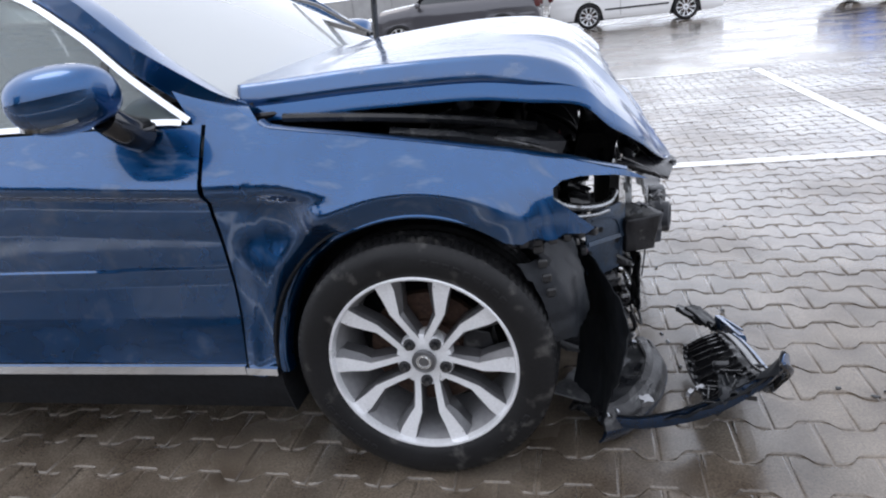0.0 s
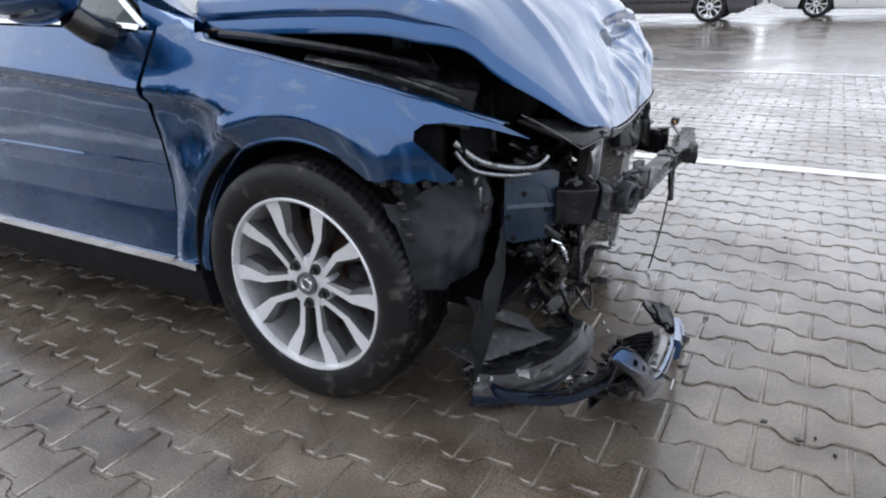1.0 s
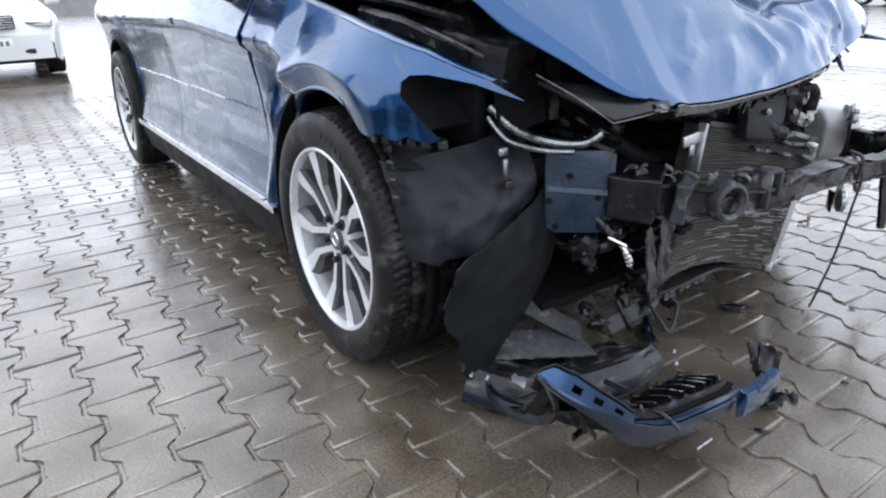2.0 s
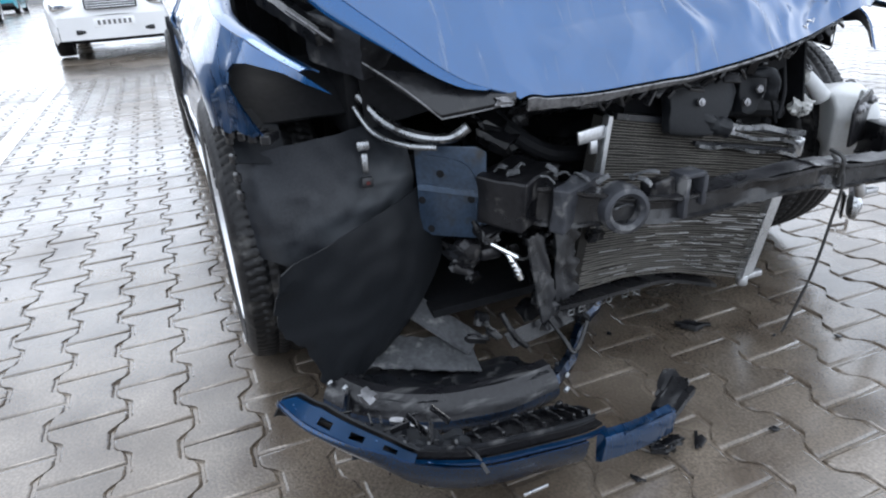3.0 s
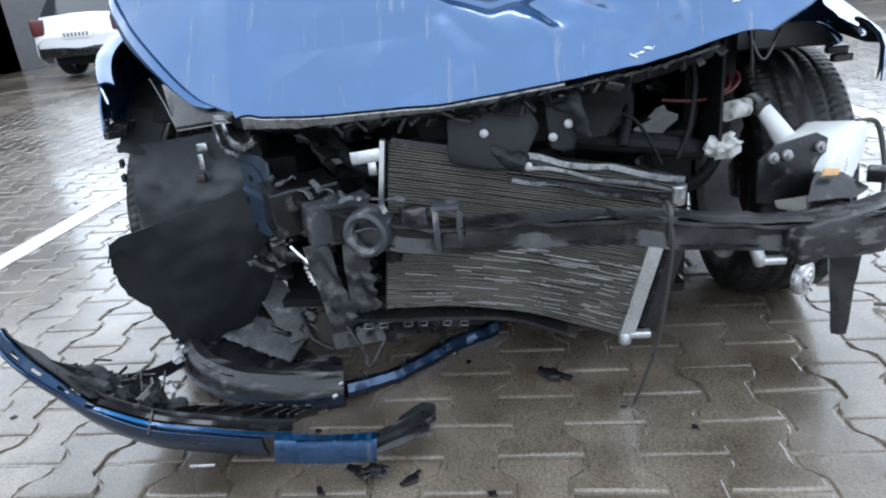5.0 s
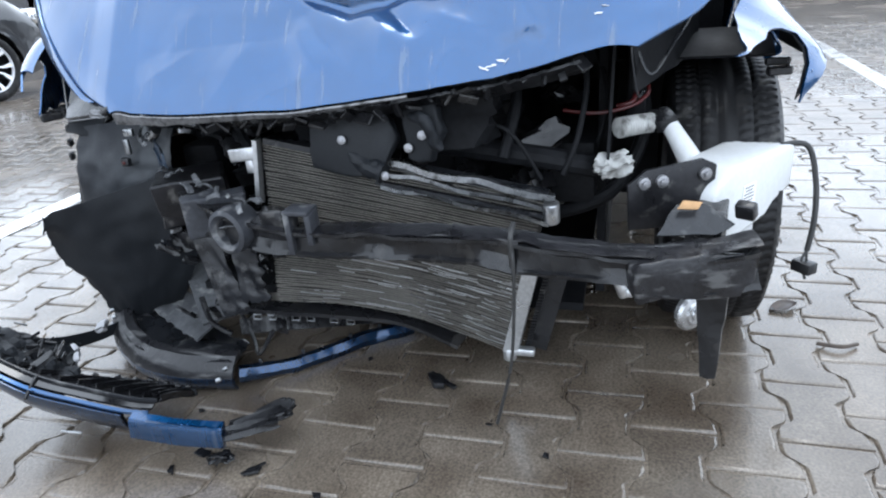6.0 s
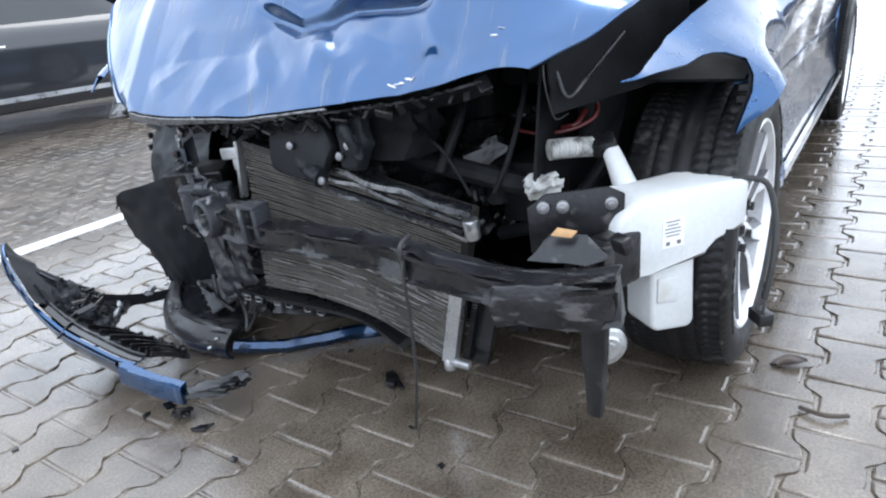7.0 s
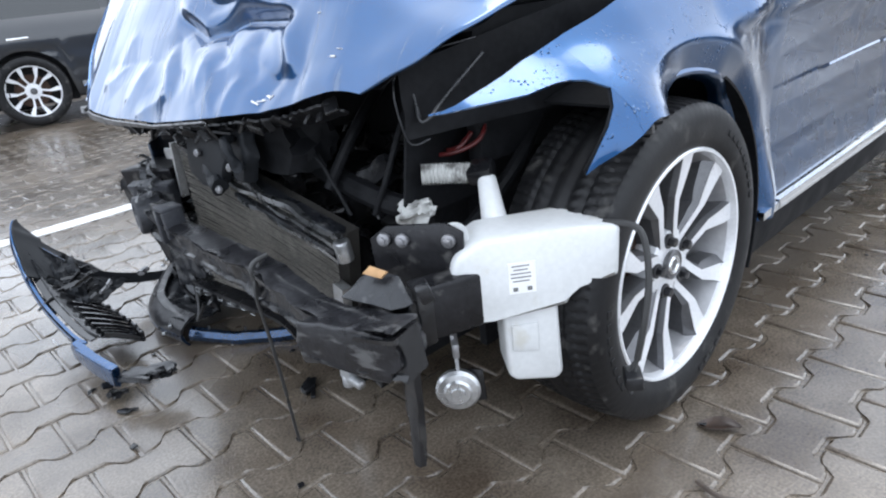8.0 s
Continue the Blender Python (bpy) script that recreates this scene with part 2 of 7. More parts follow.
HOSEPL = material("dirty_white_hose", (0.50, 0.50, 0.48), 0.42, 0, 0, 0.15, 20, 0.0006, 100, 0.1, dirt=(0.16, 0.155, 0.145), dirt_amount=0.5)
WHITEPL = material("white_tank_plastic", (0.62, 0.63, 0.63), 0.40, 0, 0, 0.06, 10, 0.0005, 100, 0.1, dirt=(0.55, 0.54, 0.50), dirt_amount=0.1)
BLUESTEEL = material("inner_panel_blue_primer", (0.030, 0.050, 0.082), 0.42, 0.3, 0.2, 0.35, 12, 0.0004, 120, 0.12, dirt=(0.03, 0.03, 0.03), dirt_amount=0.3)
RED = material("red_plastic", (0.075, 0.007, 0.007), 0.4)
TORN = material("torn_grey_plastic", (0.034, 0.036, 0.042), 0.5, 0, 0, 0.35, 14, 0.0010, 90, 0.12, 0.4, dirt=(0.15, 0.15, 0.15), dirt_amount=0.22)
SCRATCH = material("scratched_grey_plastic", (0.085, 0.088, 0.093), 0.5, 0, 0, 0.4, 16, 0.0010, 90, 0.12, 0.4, dirt=(0.24, 0.24, 0.235), dirt_amount=0.2)
ORANGE = material("torn_board", (0.42, 0.25, 0.12), 0.8, 0, 0, 0.2)
CABLE = material("cable_sheath", (0.03, 0.03, 0.03), 0.5)
SCUFFED = material("scuffed_black_plastic", (0.012, 0.012, 0.014), 0.32, 0, 0, 0.5, 10, 0.0020, 90, 0.14, 0.45, dirt=(0.085, 0.085, 0.085), dirt_amount=0.25, scrape=(3.6, 0.5, 3.6))
GREYPL = material("grey_plastic", (0.011, 0.012, 0.0145), 0.30, 0, 0, 0.35, 14, 0.0016, 75, 0.14, dirt=(0.085, 0.085, 0.085), dirt_amount=0.14)
LEAF = material("wet_dead_leaf", (0.035, 0.022, 0.016), 0.35, 0, 0, 0.4, 60)
TWIG = material("twig_bark", (0.06, 0.045, 0.035), 0.7, 0, 0, 0.3, 60)
LABELW = material("paper_label", (0.82, 0.82, 0.82), 0.5, 0, 0, 0.03)
INK = material("label_ink", (0.14, 0.14, 0.14), 0.6)
# pale, partly opaque bases carry the sky's reflection and the rain film
GLASS = glass_material("sky_greyed_glass", (0.42, 0.50, 0.50), 1.6, 0.72, 0.05)
WET_GLASS = glass_material("sky_whitened_wet_glass", (0.80, 0.84, 0.85), 2.2, 0.60, 0.10)
TINT = material("dark_tinted_glass", (0.015, 0.018, 0.019), 0.05, 0, 0.6, 0.1, 4)
INTERIOR = material("cabin_trim", (0.05, 0.05, 0.052), 0.7, 0, 0, 0.3)
PAVER, PAVER_WHITE, PAVER_FAR = paving_material("wet_paver"), paving_material("painted_paver", True), paving_material("far_paving", False, True)
CONCRETE = material("grey_wall", (0.30, 0.30, 0.30), 0.8, 0, 0, 0.2, 1.5, 0.003, 30)
# for walls added out of view to darken reflections
DARKWALL = material("unseen_dark_wall", (0.085, 0.085, 0.09), 0.8, 0, 0, 0.2, 1.5, 0.003, 30)


# ---- mesh helpers ----
def part(name, bm, mat, parent=None, label="", angle=32, kind=""):
    """Link a bmesh as ONE mesh object under a thing or a part."""
    bmesh.ops.recalc_face_normals(bm, faces=bm.faces)
    me = bpy.data.meshes.new(name)
    bm.to_mesh(me)
    bm.free()
    me.materials.append(mat)
    me.polygons.foreach_set("use_smooth", [True] * len(me.polygons))
    me.set_sharp_from_angle(angle=radians(angle))
    ob = new(name, me)
    if parent:
        ob.parent = parent
        base = parent
        while base.parent:
            base = base.parent
        if parent is base:
            ob.matrix_parent_inverse = base.matrix_basis.inverted()
    return tagged(ob, label, kind=kind)


def thing(name, at, label, category, group=""):
    ob = new(name)
    ob.location = at
    ob.matrix_basis = Matrix.Translation(at)
    return tagged(ob, label, category, group)


def box(bm, size, m=None, bevel=0.0, seg=2):
    g = bmesh.ops.create_cube(bm, size=1, matrix=(m or Matrix()) @ Matrix.Diagonal((*size, 1)))
    if bevel:
        es = {e for v in g["verts"] for e in v.link_edges}
        bmesh.ops.bevel(bm, geom=list(es), offset=bevel, segments=seg, affect="EDGES", profile=0.5)
    return bm


def cyl(bm, r, h, m=None, seg=24, r2=None, bevel=0.0):
    g = bmesh.ops.create_cone(bm, cap_ends=True, segments=seg, radius1=r, radius2=r if r2 is None else r2, depth=h, matrix=m or Matrix())
    if bevel:
        es = [e for e in {e for v in g["verts"] for e in v.link_edges} if len(e.link_faces) == 2 and any(len(f.verts) > 4 for f in e.link_faces)]
        bmesh.ops.bevel(bm, geom=es, offset=bevel, segments=2, affect="EDGES", profile=0.5)
    return bm


def smooth_line(pts, n=6, closed=False):
    """Points along a Catmull-Rom curve."""
    p = [Vector(q) for q in pts]
    out = []
    last = len(p) if closed else len(p) - 1
    for i in range(last):
        if closed:
            a, b, c, d = (p[(i + k) % len(p)] for k in (-1, 0, 1, 2))
        else:
            a, b, c, d = p[max(i - 1, 0)], p[i], p[i + 1], p[min(i + 2, len(p) - 1)]
        for k in range(n):
            t = k / n
            out.append(0.5 * (2 * b + (c - a) * t + (2 * a - 5 * b + 4 * c - d) * t * t + (3 * b - a - 3 * c + d) * t ** 3))
    if not closed:
        out.append(p[-1])
    return out


def tube(bm, pts, r, seg=8, n=6, smooth=True, r_end=None):
    """A round rod along a line."""
    line = smooth_line(pts, n) if smooth else [Vector(q) for q in pts]
    rings, up = [], Vector((0.13, 0.21, 0.97))
    for i, p in enumerate(line):
        d = (line[min(i + 1, len(line) - 1)] - line[max(i - 1, 0)]).normalized()
        a = d.cross(up)
        a = (a if a.length > 1e-3 else d.orthogonal()).normalized()
        b = d.cross(a)
        rr = r if r_end is None else r + (r_end - r) * i / (len(line) - 1)
        rings.append([bm.verts.new(p + rr * (math.cos(w) * a + math.sin(w) * b)) for w in (2 * math.pi * k / seg for k in range(seg))])
    for s, t in zip(rings, rings[1:]):
        for k in range(seg):
            bm.faces.new((s[k], s[(k + 1) % seg], t[(k + 1) % seg], t[k]))
    bm.faces.new(rings[0])
    bm.faces.new(rings[-1])
    return bm


def band(bm, pts, section, n=6, up=(0, 0, 1)):
    """A bar of the given section (across, up) along a smooth line."""
    line = smooth_line(pts, n)
    rings, up = [], Vector(up)
    for i, p in enumerate(line):
        d = (line[min(i + 1, len(line) - 1)] - line[max(i - 1, 0)]).normalized()
        a = d.cross(up).normalized()
        b = a.cross(d)
        s = section(i / (len(line) - 1)) if callable(section) else section
        rings.append([bm.verts.new(p + u * a + w * b) for u, w in s])
    k = len(rings[0])
    for s, t in zip(rings, rings[1:]):
        for j in range(k):
            bm.faces.new((s[j], s[(j + 1) % k], t[(j + 1) % k], t[j]))
    bm.faces.new(rings[0])
    bm.faces.new(rings[-1])
    return bm


def lathe(bm, profile, m=None, seg=48):
    """Turn a profile of (radius, height) about z."""
    m = m or Matrix()
    rings = [[bm.verts.new(m @ Vector((r * math.cos(w), r * math.sin(w), h))) for w in (2 * math.pi * k / seg for k in range(seg))] for r, h in profile]
    for s, t in zip(rings, rings[1:]):
        for k in range(seg):
            bm.faces.new((s[k], s[(k + 1) % seg], t[(k + 1) % seg], t[k]))
    return bm


def sheet(bm, f, nu, nv, thick=0.0):
    """A surface f(u, v) with thickness."""
    g = [[bm.verts.new(f(i / nu, j / nv)) for j in range(nv + 1)] for i in range(nu + 1)]
    faces = [bm.faces.new((g[i][j], g[i + 1][j], g[i + 1][j + 1], g[i][j + 1])) for i in range(nu) for j in range(nv)]
    if thick:
        bm.normal_update()
        bmesh.ops.solidify(bm, geom=faces, thickness=thick)
    return bm


def prism(bm, outline, depth, m, bevel=0.0):
    """An outline in x, y pushed along z by depth."""
    lo = [bm.verts.new(m @ Vector((x, y, 0))) for x, y in outline]
    hi = [bm.verts.new(m @ Vector((x, y, depth))) for x, y in outline]
    n = len(lo)
    fs = [bm.faces.new(lo[::-1]), bm.faces.new(hi)] + [bm.faces.new((lo[i], lo[(i + 1) % n], hi[(i + 1) % n], hi[i])) for i in range(n)]
    if bevel:
        es = {e for f in fs for e in f.edges}
        bmesh.ops.bevel(bm, geom=list(es), offset=bevel, segments=2, affect="EDGES", profile=0.5)
    return bm


def curve(keys):
    """A piecewise linear function from pairs."""
    xs, ys = zip(*keys)
    return lambda x: float(np.interp(x, xs, ys))


def lump(bm, size, m, seed, amp=0.15, cuts=4):
    """A crushed block: a box with dents."""
    own = bmesh.new()
    bmesh.ops.create_cube(own, size=1)
    bmesh.ops.subdivide_edges(own, edges=own.edges[:], cuts=cuts, use_grid_fill=True)
    for v in own.verts:
        d = Vector([noise.noise(v.co * 2.2 + Vector((seed * 3.1 + k * 7.7, seed, k))) for k in range(3)])
        if cuts > 4:
            d += 0.5 * Vector([noise.noise(v.co * 6.5 + Vector((seed * 1.7 + k * 4.1, k, seed))) for k in range(3)])
        v.co = m @ Vector([(v.co[k] + amp * d[k]) * size[k] for k in range(3)])
    me = bpy.data.meshes.new("lump")
    own.to_mesh(me)
    own.free()
    bm.from_mesh(me)
    bpy.data.meshes.remove(me)
    return bm


def B():
    return bmesh.new()


def crumple(bm, amp, freq, seed=0, cuts=0):
    """Dents and scuffs: move every vertex by a little noise at two sizes."""
    if cuts:
        bmesh.ops.subdivide_edges(bm, edges=bm.edges[:], cuts=cuts, use_grid_fill=True)
    for v in bm.verts:
        for f, a in ((freq, amp), (freq * 3.1, amp * 0.4)):
            v.co += a * Vector([noise.noise(v.co * f + Vector((seed * 5.3 + k * 9.1, k * 3.7, seed))) for k in range(3)])
    return bm


def frame_of(origin, right, up):
    """A pose whose x and y axes follow right and up."""
    a = Vector(right).normalized()
    b = (Vector(up) - a * Vector(up).dot(a)).normalized()
    c = a.cross(b)
    return Matrix.Translation(origin) @ Matrix((a, b, c)).transposed().to_4x4()


# ---- the damaged car: front axle at x = 0, nose towards +x ----
car = thing("damaged_car", (0, 0, 0), "dark blue metallic car with crushed nose and torn bumper", "car")


def side_y(x, z):
    """Half width of the flank at a place."""
    k = curve([(0.18, 0.850), (0.27, 0.872), (0.335, 0.876), (0.40, 0.864), (0.46, 0.854), (0.55, 0.850), (0.66, 0.860), (0.74, 0.875), (0.766, 0.878), (0.782, 0.899), (0.80, 0.905), (0.815, 0.898), (0.86, 0.870), (0.95, 0.812), (1.02, 0.775)])
    rise = 0.055 * max(0.0, min(1.0, (-0.25 - x) / 0.8))
    w = k(z - rise if z > 0.6 else z)
    fade = max(0.0, min(1.0, (x + 0.24) / 0.12))
    soft = curve([(0.18, 0.855), (0.34, 0.898), (0.62, 0.902), (0.70, 0.898), (0.77, 0.882), (0.84, 0.857), (0.95, 0.805), (1.02, 0.772)])(z)
    w = w * (1 - fade) + soft * fade
    if x > 0.18:
        w -= 1.25 * (x - 0.18) ** 2
    if x < -2.9:
        w -= 0.10 * (-2.9 - x) ** 2
    return w


def flank(bm, side, xs, lo, hi, nz=18, thick=0.004, warp=None):
    """A piece of flank panel between two edges over a range of x."""
    def f(u, v):
        x = xs[0] + (xs[1] - xs[0]) * u
        z = lo(x) + (hi(x) - lo(x)) * v
        y = side_y(x, z)
        p = Vector((x, side * y, z))
        return p + warp(x, z) if warp else p
    return sheet(bm, f, max(4, int(abs(xs[1] - xs[0]) / 0.018)), nz, thick)


def arch_z(x, cx=0.015, r=0.388):
    return 0.325 + math.sqrt(max(0.0, r * r - (x - cx) ** 2))


def arch_lip(bm, side, cx, x_end, r=0.392, r_out=0.40):
    """The rolled edge of a wheel arch."""
    def f(u, v):
        a = radians(184) + (math.acos(max(-1, min(1, (x_end - cx) / r))) - radians(184)) * u
        rr = r - 0.012 + 0.020 * v
        x, z = cx + rr * math.cos(a), 0.325 + rr * math.sin(a)
        out = (0.003 if cx < -1 else -0.013) + 0.003 * math.sin(math.pi * min(1, v * 1.1)) - (0.03 * (1 - v) ** 3)
        return Vector((x, side * (side_y(x, max(z, 0.25)) + out + 0.002), z))
    return sheet(bm, f, 60, 6, 0.003)


def front_fender(side):
    """Fender with the cut-out of the missing headlamp. The other one sits a little higher and is pulled outwards."""
    top = curve([(-0.475, 0.985), (-0.40, 0.985), (-0.32, 0.935), (-0.13, 0.905), (0.09, 0.872), (0.25, 0.845), (0.38, 0.812), (0.50, 0.765), (0.555, 0.728)])
    low = lambda x: 0.30 if x < -0.372 else (arch_z(x) if x < 0.245 else 0.648 + 0.006 * math.sin(x * 90))
    notch_top = curve([(0.34, 0.757), (0.36, 0.772), (0.40, 0.774), (0.48, 0.758), (0.555, 0.728)])
    notch_low = curve([(0.34, 0.735), (0.37, 0.71), (0.43, 0.648)])
    if side > 0:
        top = curve([(-0.475, 0.985), (-0.40, 0.985), (-0.32, 0.935), (-0.13, 0.905), (0.05, 0.873), (0.119, 0.855), (0.167, 0.837), (0.234, 0.815), (0.299, 0.787), (0.387, 0.761), (0.439, 0.750), (0.515, 0.738)])
        notch_top = curve([(0.258, 0.735), (0.268, 0.746), (0.285, 0.751), (0.31, 0.750), (0.373, 0.740), (0.42, 0.738), (0.515, 0.736)])
        notch_low = curve([(0.258, 0.735), (0.29, 0.694), (0.333, 0.620)])
        low = lambda x: 0.30 if x < -0.372 else (arch_z(x) if x < 0.17 else min(arch_z(0.17) + 0.1 * (x - 0.17), 0.692 - (x - 0.225) * 0.68))

    roll = curve([(-0.10, 0.0), (0.119, 0.035), (0.234, 0.070), (0.299, 0.085), (0.387, 0.068), (0.439, 0.037), (0.49, 0.0)]) if side > 0 else (lambda x: 0.0)

    def warp(x, z):
        d = noise.noise(Vector((x * 5, z * 5, side * 3))) * 0.004
        d -= roll(x) * max(0.0, min(1.0, (z - 0.70) / (top(x) - 0.70))) ** 1.6
        # flared arch: the panel rises to a sharp line round the wheel and turns in below it
        r = math.hypot(x - 0.015, z - 0.325)
        if r < 0.56 and x < 0.30:
            f = 1 - max(0.0, (x - 0.12) / 0.18)
            d += f * (0.020 * ((0.56 - r) / 0.108) ** 1.5 if r > 0.452 else 0.020 - 0.036 * (0.452 - r) / 0.064)
        if side < 0 and -0.45 < x < -0.08:
            # push-in ahead of the door
            d -= 0.030 * math.exp(-(((x + 0.31) / 0.09) ** 2) - ((z - 0.70) / 0.11) ** 2)
            d += 0.016 * math.exp(-(((x + 0.20) / 0.05) ** 2) - ((z - 0.74) / 0.04) ** 2)
            d += 0.014 * math.exp(-(((x + 0.40) / 0.05) ** 2) - ((z - 0.60) / 0.06) ** 2)
        if side > 0:
            c = lambda q: max(0.0, min(1.0, q))
            d += 0.080 * c((0.80 - z) / 0.14) ** 1.4 * c((x - 0.02) / 0.17) * (1 - 0.72 * c((x - 0.235) / 0.09))
            d -= 0.016 * math.exp(-(((x + 0.36) / 0.06) ** 2) - ((z - 0.80) / 0.08) ** 2)
            d += 0.010 * math.exp(-(((x + 0.30) / 0.04) ** 2) - ((z - 0.86) / 0.05) ** 2)
        if x > 0.30:
            d += noise.noise(Vector((x * 14, z * 14, 2))) * 0.006
        return Vector((0, side * d, 0))

    split = 0.34 if side < 0 else 0.258
    tip = 0.555 if side < 0 else 0.515
    spike = 0.43 if side < 0 else 0.333
    bm = B()
    flank(bm, side, (-0.472, split), low, top, 26, 0.004, warp)
    flank(bm, side, (split, tip), notch_top, top, 6, 0.004, warp)
    flank(bm, side, (split, spike), low, notch_low, 6, 0.004, warp)
    fender = part("fender", bm, PAINT_SIDE if side < 0 else PAINT_WET, car, "dark blue front fender with empty headlamp cut-out, dented" if side < 0 else "rain-beaded blue front fender bent outwards", 50)
    if side > 0:
        # dark sheet: coated underside with its shade put into the colour
        bm = B()
        inwards = lambda x, z: warp(x, z) + Vector((0, -0.007, 0))
        flank(bm, side, (0.10, split), lambda x: low(x) + 0.003, lambda x: top(x) - 0.012, 10, 0.002, inwards)
        flank(bm, side, (split, tip - 0.012), lambda x: notch_top(x) + 0.002, lambda x: max(notch_top(x) + 0.003, top(x) - 0.008), 4, 0.002, inwards)
        flank(bm, side, (split, spike - 0.004), lambda x: low(x) + 0.002, lambda x: notch_low(x) - 0.001, 4, 0.002, inwards)
        part("fender_inside", bm, DARK, fender, "black underside of the bent fender", 50)
    # rounded inner shoulder towards the bonnet gap
    def shoulder(u, v):
        x = -0.34 + (tip - 0.05 + 0.34) * u
        z = top(x)
        y = side_y(x, z)
        return Vector((x, side * (y - 0.052 * v * (1 - 0.35 * u)), z + 0.002 + 0.007 * math.sin(math.pi * 0.6 * v) - 0.010 * v * v))
    if side < 0:
        part("fender_shoulder", sheet(B(), shoulder, 40, 6, 0.003), PAINT_WET, fender, "", 50)
    part("arch_lip", arch_lip(B(), side, 0.015, 0.25 if side < 0 else 0.16), PAINT, fender)
    for k in range(6 if side < 0 else 2):
        bm = B()
        x = (0.27 if side < 0 else 0.14) + 0.028 * k
        z = 0.640 if side < 0 else 0.668 - 0.016 * k
        box(bm, (0.020, 0.05, 0.018), pose(x, side * (side_y(x, z) - 0.03 + (0.0 if side < 0 else 0.02)), z, 0, 0, 12 * k), 0.003, 1)
        part("bracket_tooth", bm, BLACK, fender)
    return fender


front_fender(-1)
front_fender(1)


def scuttle_corner(side):
    """The blue panel that runs from the fender up to the foot of the pillar."""
    def f(u, v):
        a = Vector((-0.506, side * 0.818, 0.958)).lerp(Vector((-0.335, side * 0.812, 0.935)), u)
        b = Vector((-0.590, side * 0.765, 1.080)).lerp(Vector((-0.400, side * 0.735, 0.990)), u)
        p = a.lerp(b, v)
        return p + Vector((0, side * 0.008 * math.sin(math.pi * v), 0.010 * math.sin(math.pi * v)))
    part("scuttle_corner", sheet(B(), f, 10, 8, 0.004), PAINT_SIDE, car, "blue corner panel at the pillar foot", 50)


scuttle_corner(-1)
scuttle_corner(1)


def doors(side):
    belt = lambda x: 0.955 + 0.035 * max(0, min(1, (-0.5 - x) / 1.6))
    for name, a, b, lab in (("front_door", -0.480, -1.545, "dark blue front door with chrome strip"), ("rear_door", -1.552, -2.42, "dark blue rear door")):
        low = (lambda x: 0.335) if name == "front_door" else (lambda x: max(0.335, arch_z(x, -2.79, 0.40)) if x < -2.38 else 0.335)
        def warp(x, z, s=side):
            d = -0.002 * math.exp(-(((z - 0.52) / 0.09) ** 2)) + 0.002 * noise.noise(Vector((x * 3, z * 4, 5)))
            return Vector((0, s * d, 0))
        d = part(name, flank(B(), side, (a, b), low, belt, 130, 0.005, warp), PAINT_SIDE, car, lab, 40)
        hx = a - 0.86 if name == "front_door" else a - 0.74
        bm = B()
        band(bm, [(hx, side * 0.875, 0.845), (hx + 0.10, side * 0.905, 0.852), (hx + 0.20, side * 0.880, 0.850)], [(-0.008, -0.012), (0.008, -0.012), (0.010, 0.010), (-0.008, 0.012)])
        part("door_handle", bm, PAINT, d)
        bm = B()
        band(bm, [(a + 0.002, side * 0.890, 0.322), (b + 0.004, side * 0.890, 0.322)], [(-0.008, -0.012), (0.008, -0.012), (0.009, 0.0), (0.006, 0.012), (-0.008, 0.012)], 2)
        part("sill_strip", bm, CHROME, d, "bright chrome sill strip")
    bm = B()
    flank(bm, side, (-2.425, -3.70), lambda x: max(0.30, arch_z(x, -2.79, 0.395)) if x > -3.19 else 0.30, lambda x: 0.99, 18, 0.004)
    part("rear_quarter", bm, PAINT, car)
    bm = B()
    flank(bm, side, (-0.385, -2.40), lambda x: 0.19, lambda x: 0.305, 6, 0.01)
    part("sill", bm, DARK, car, "black sill panel")
    bm = B()
    band(bm, [(-0.475, side * 0.891, 0.320), (-0.388, side * 0.891, 0.317)], [(-0.006, -0.010), (0.008, -0.010), (0.008, 0.010), (-0.006, 0.010)], 2)
    part("fender_strip", bm, CHROME, car, "end piece of chrome strip")
    # inside of the doors and the gap behind the fender
    bm = B()
    box(bm, (2.0, 0.02, 0.58), pose(-1.45, side * 0.78, 0.58))
    box(bm, (0.03, 0.10, 0.52), pose(-0.477, side * 0.79, 0.60))
    part("door_shut", bm, DARK, car)


doors(-1)
doors(1)


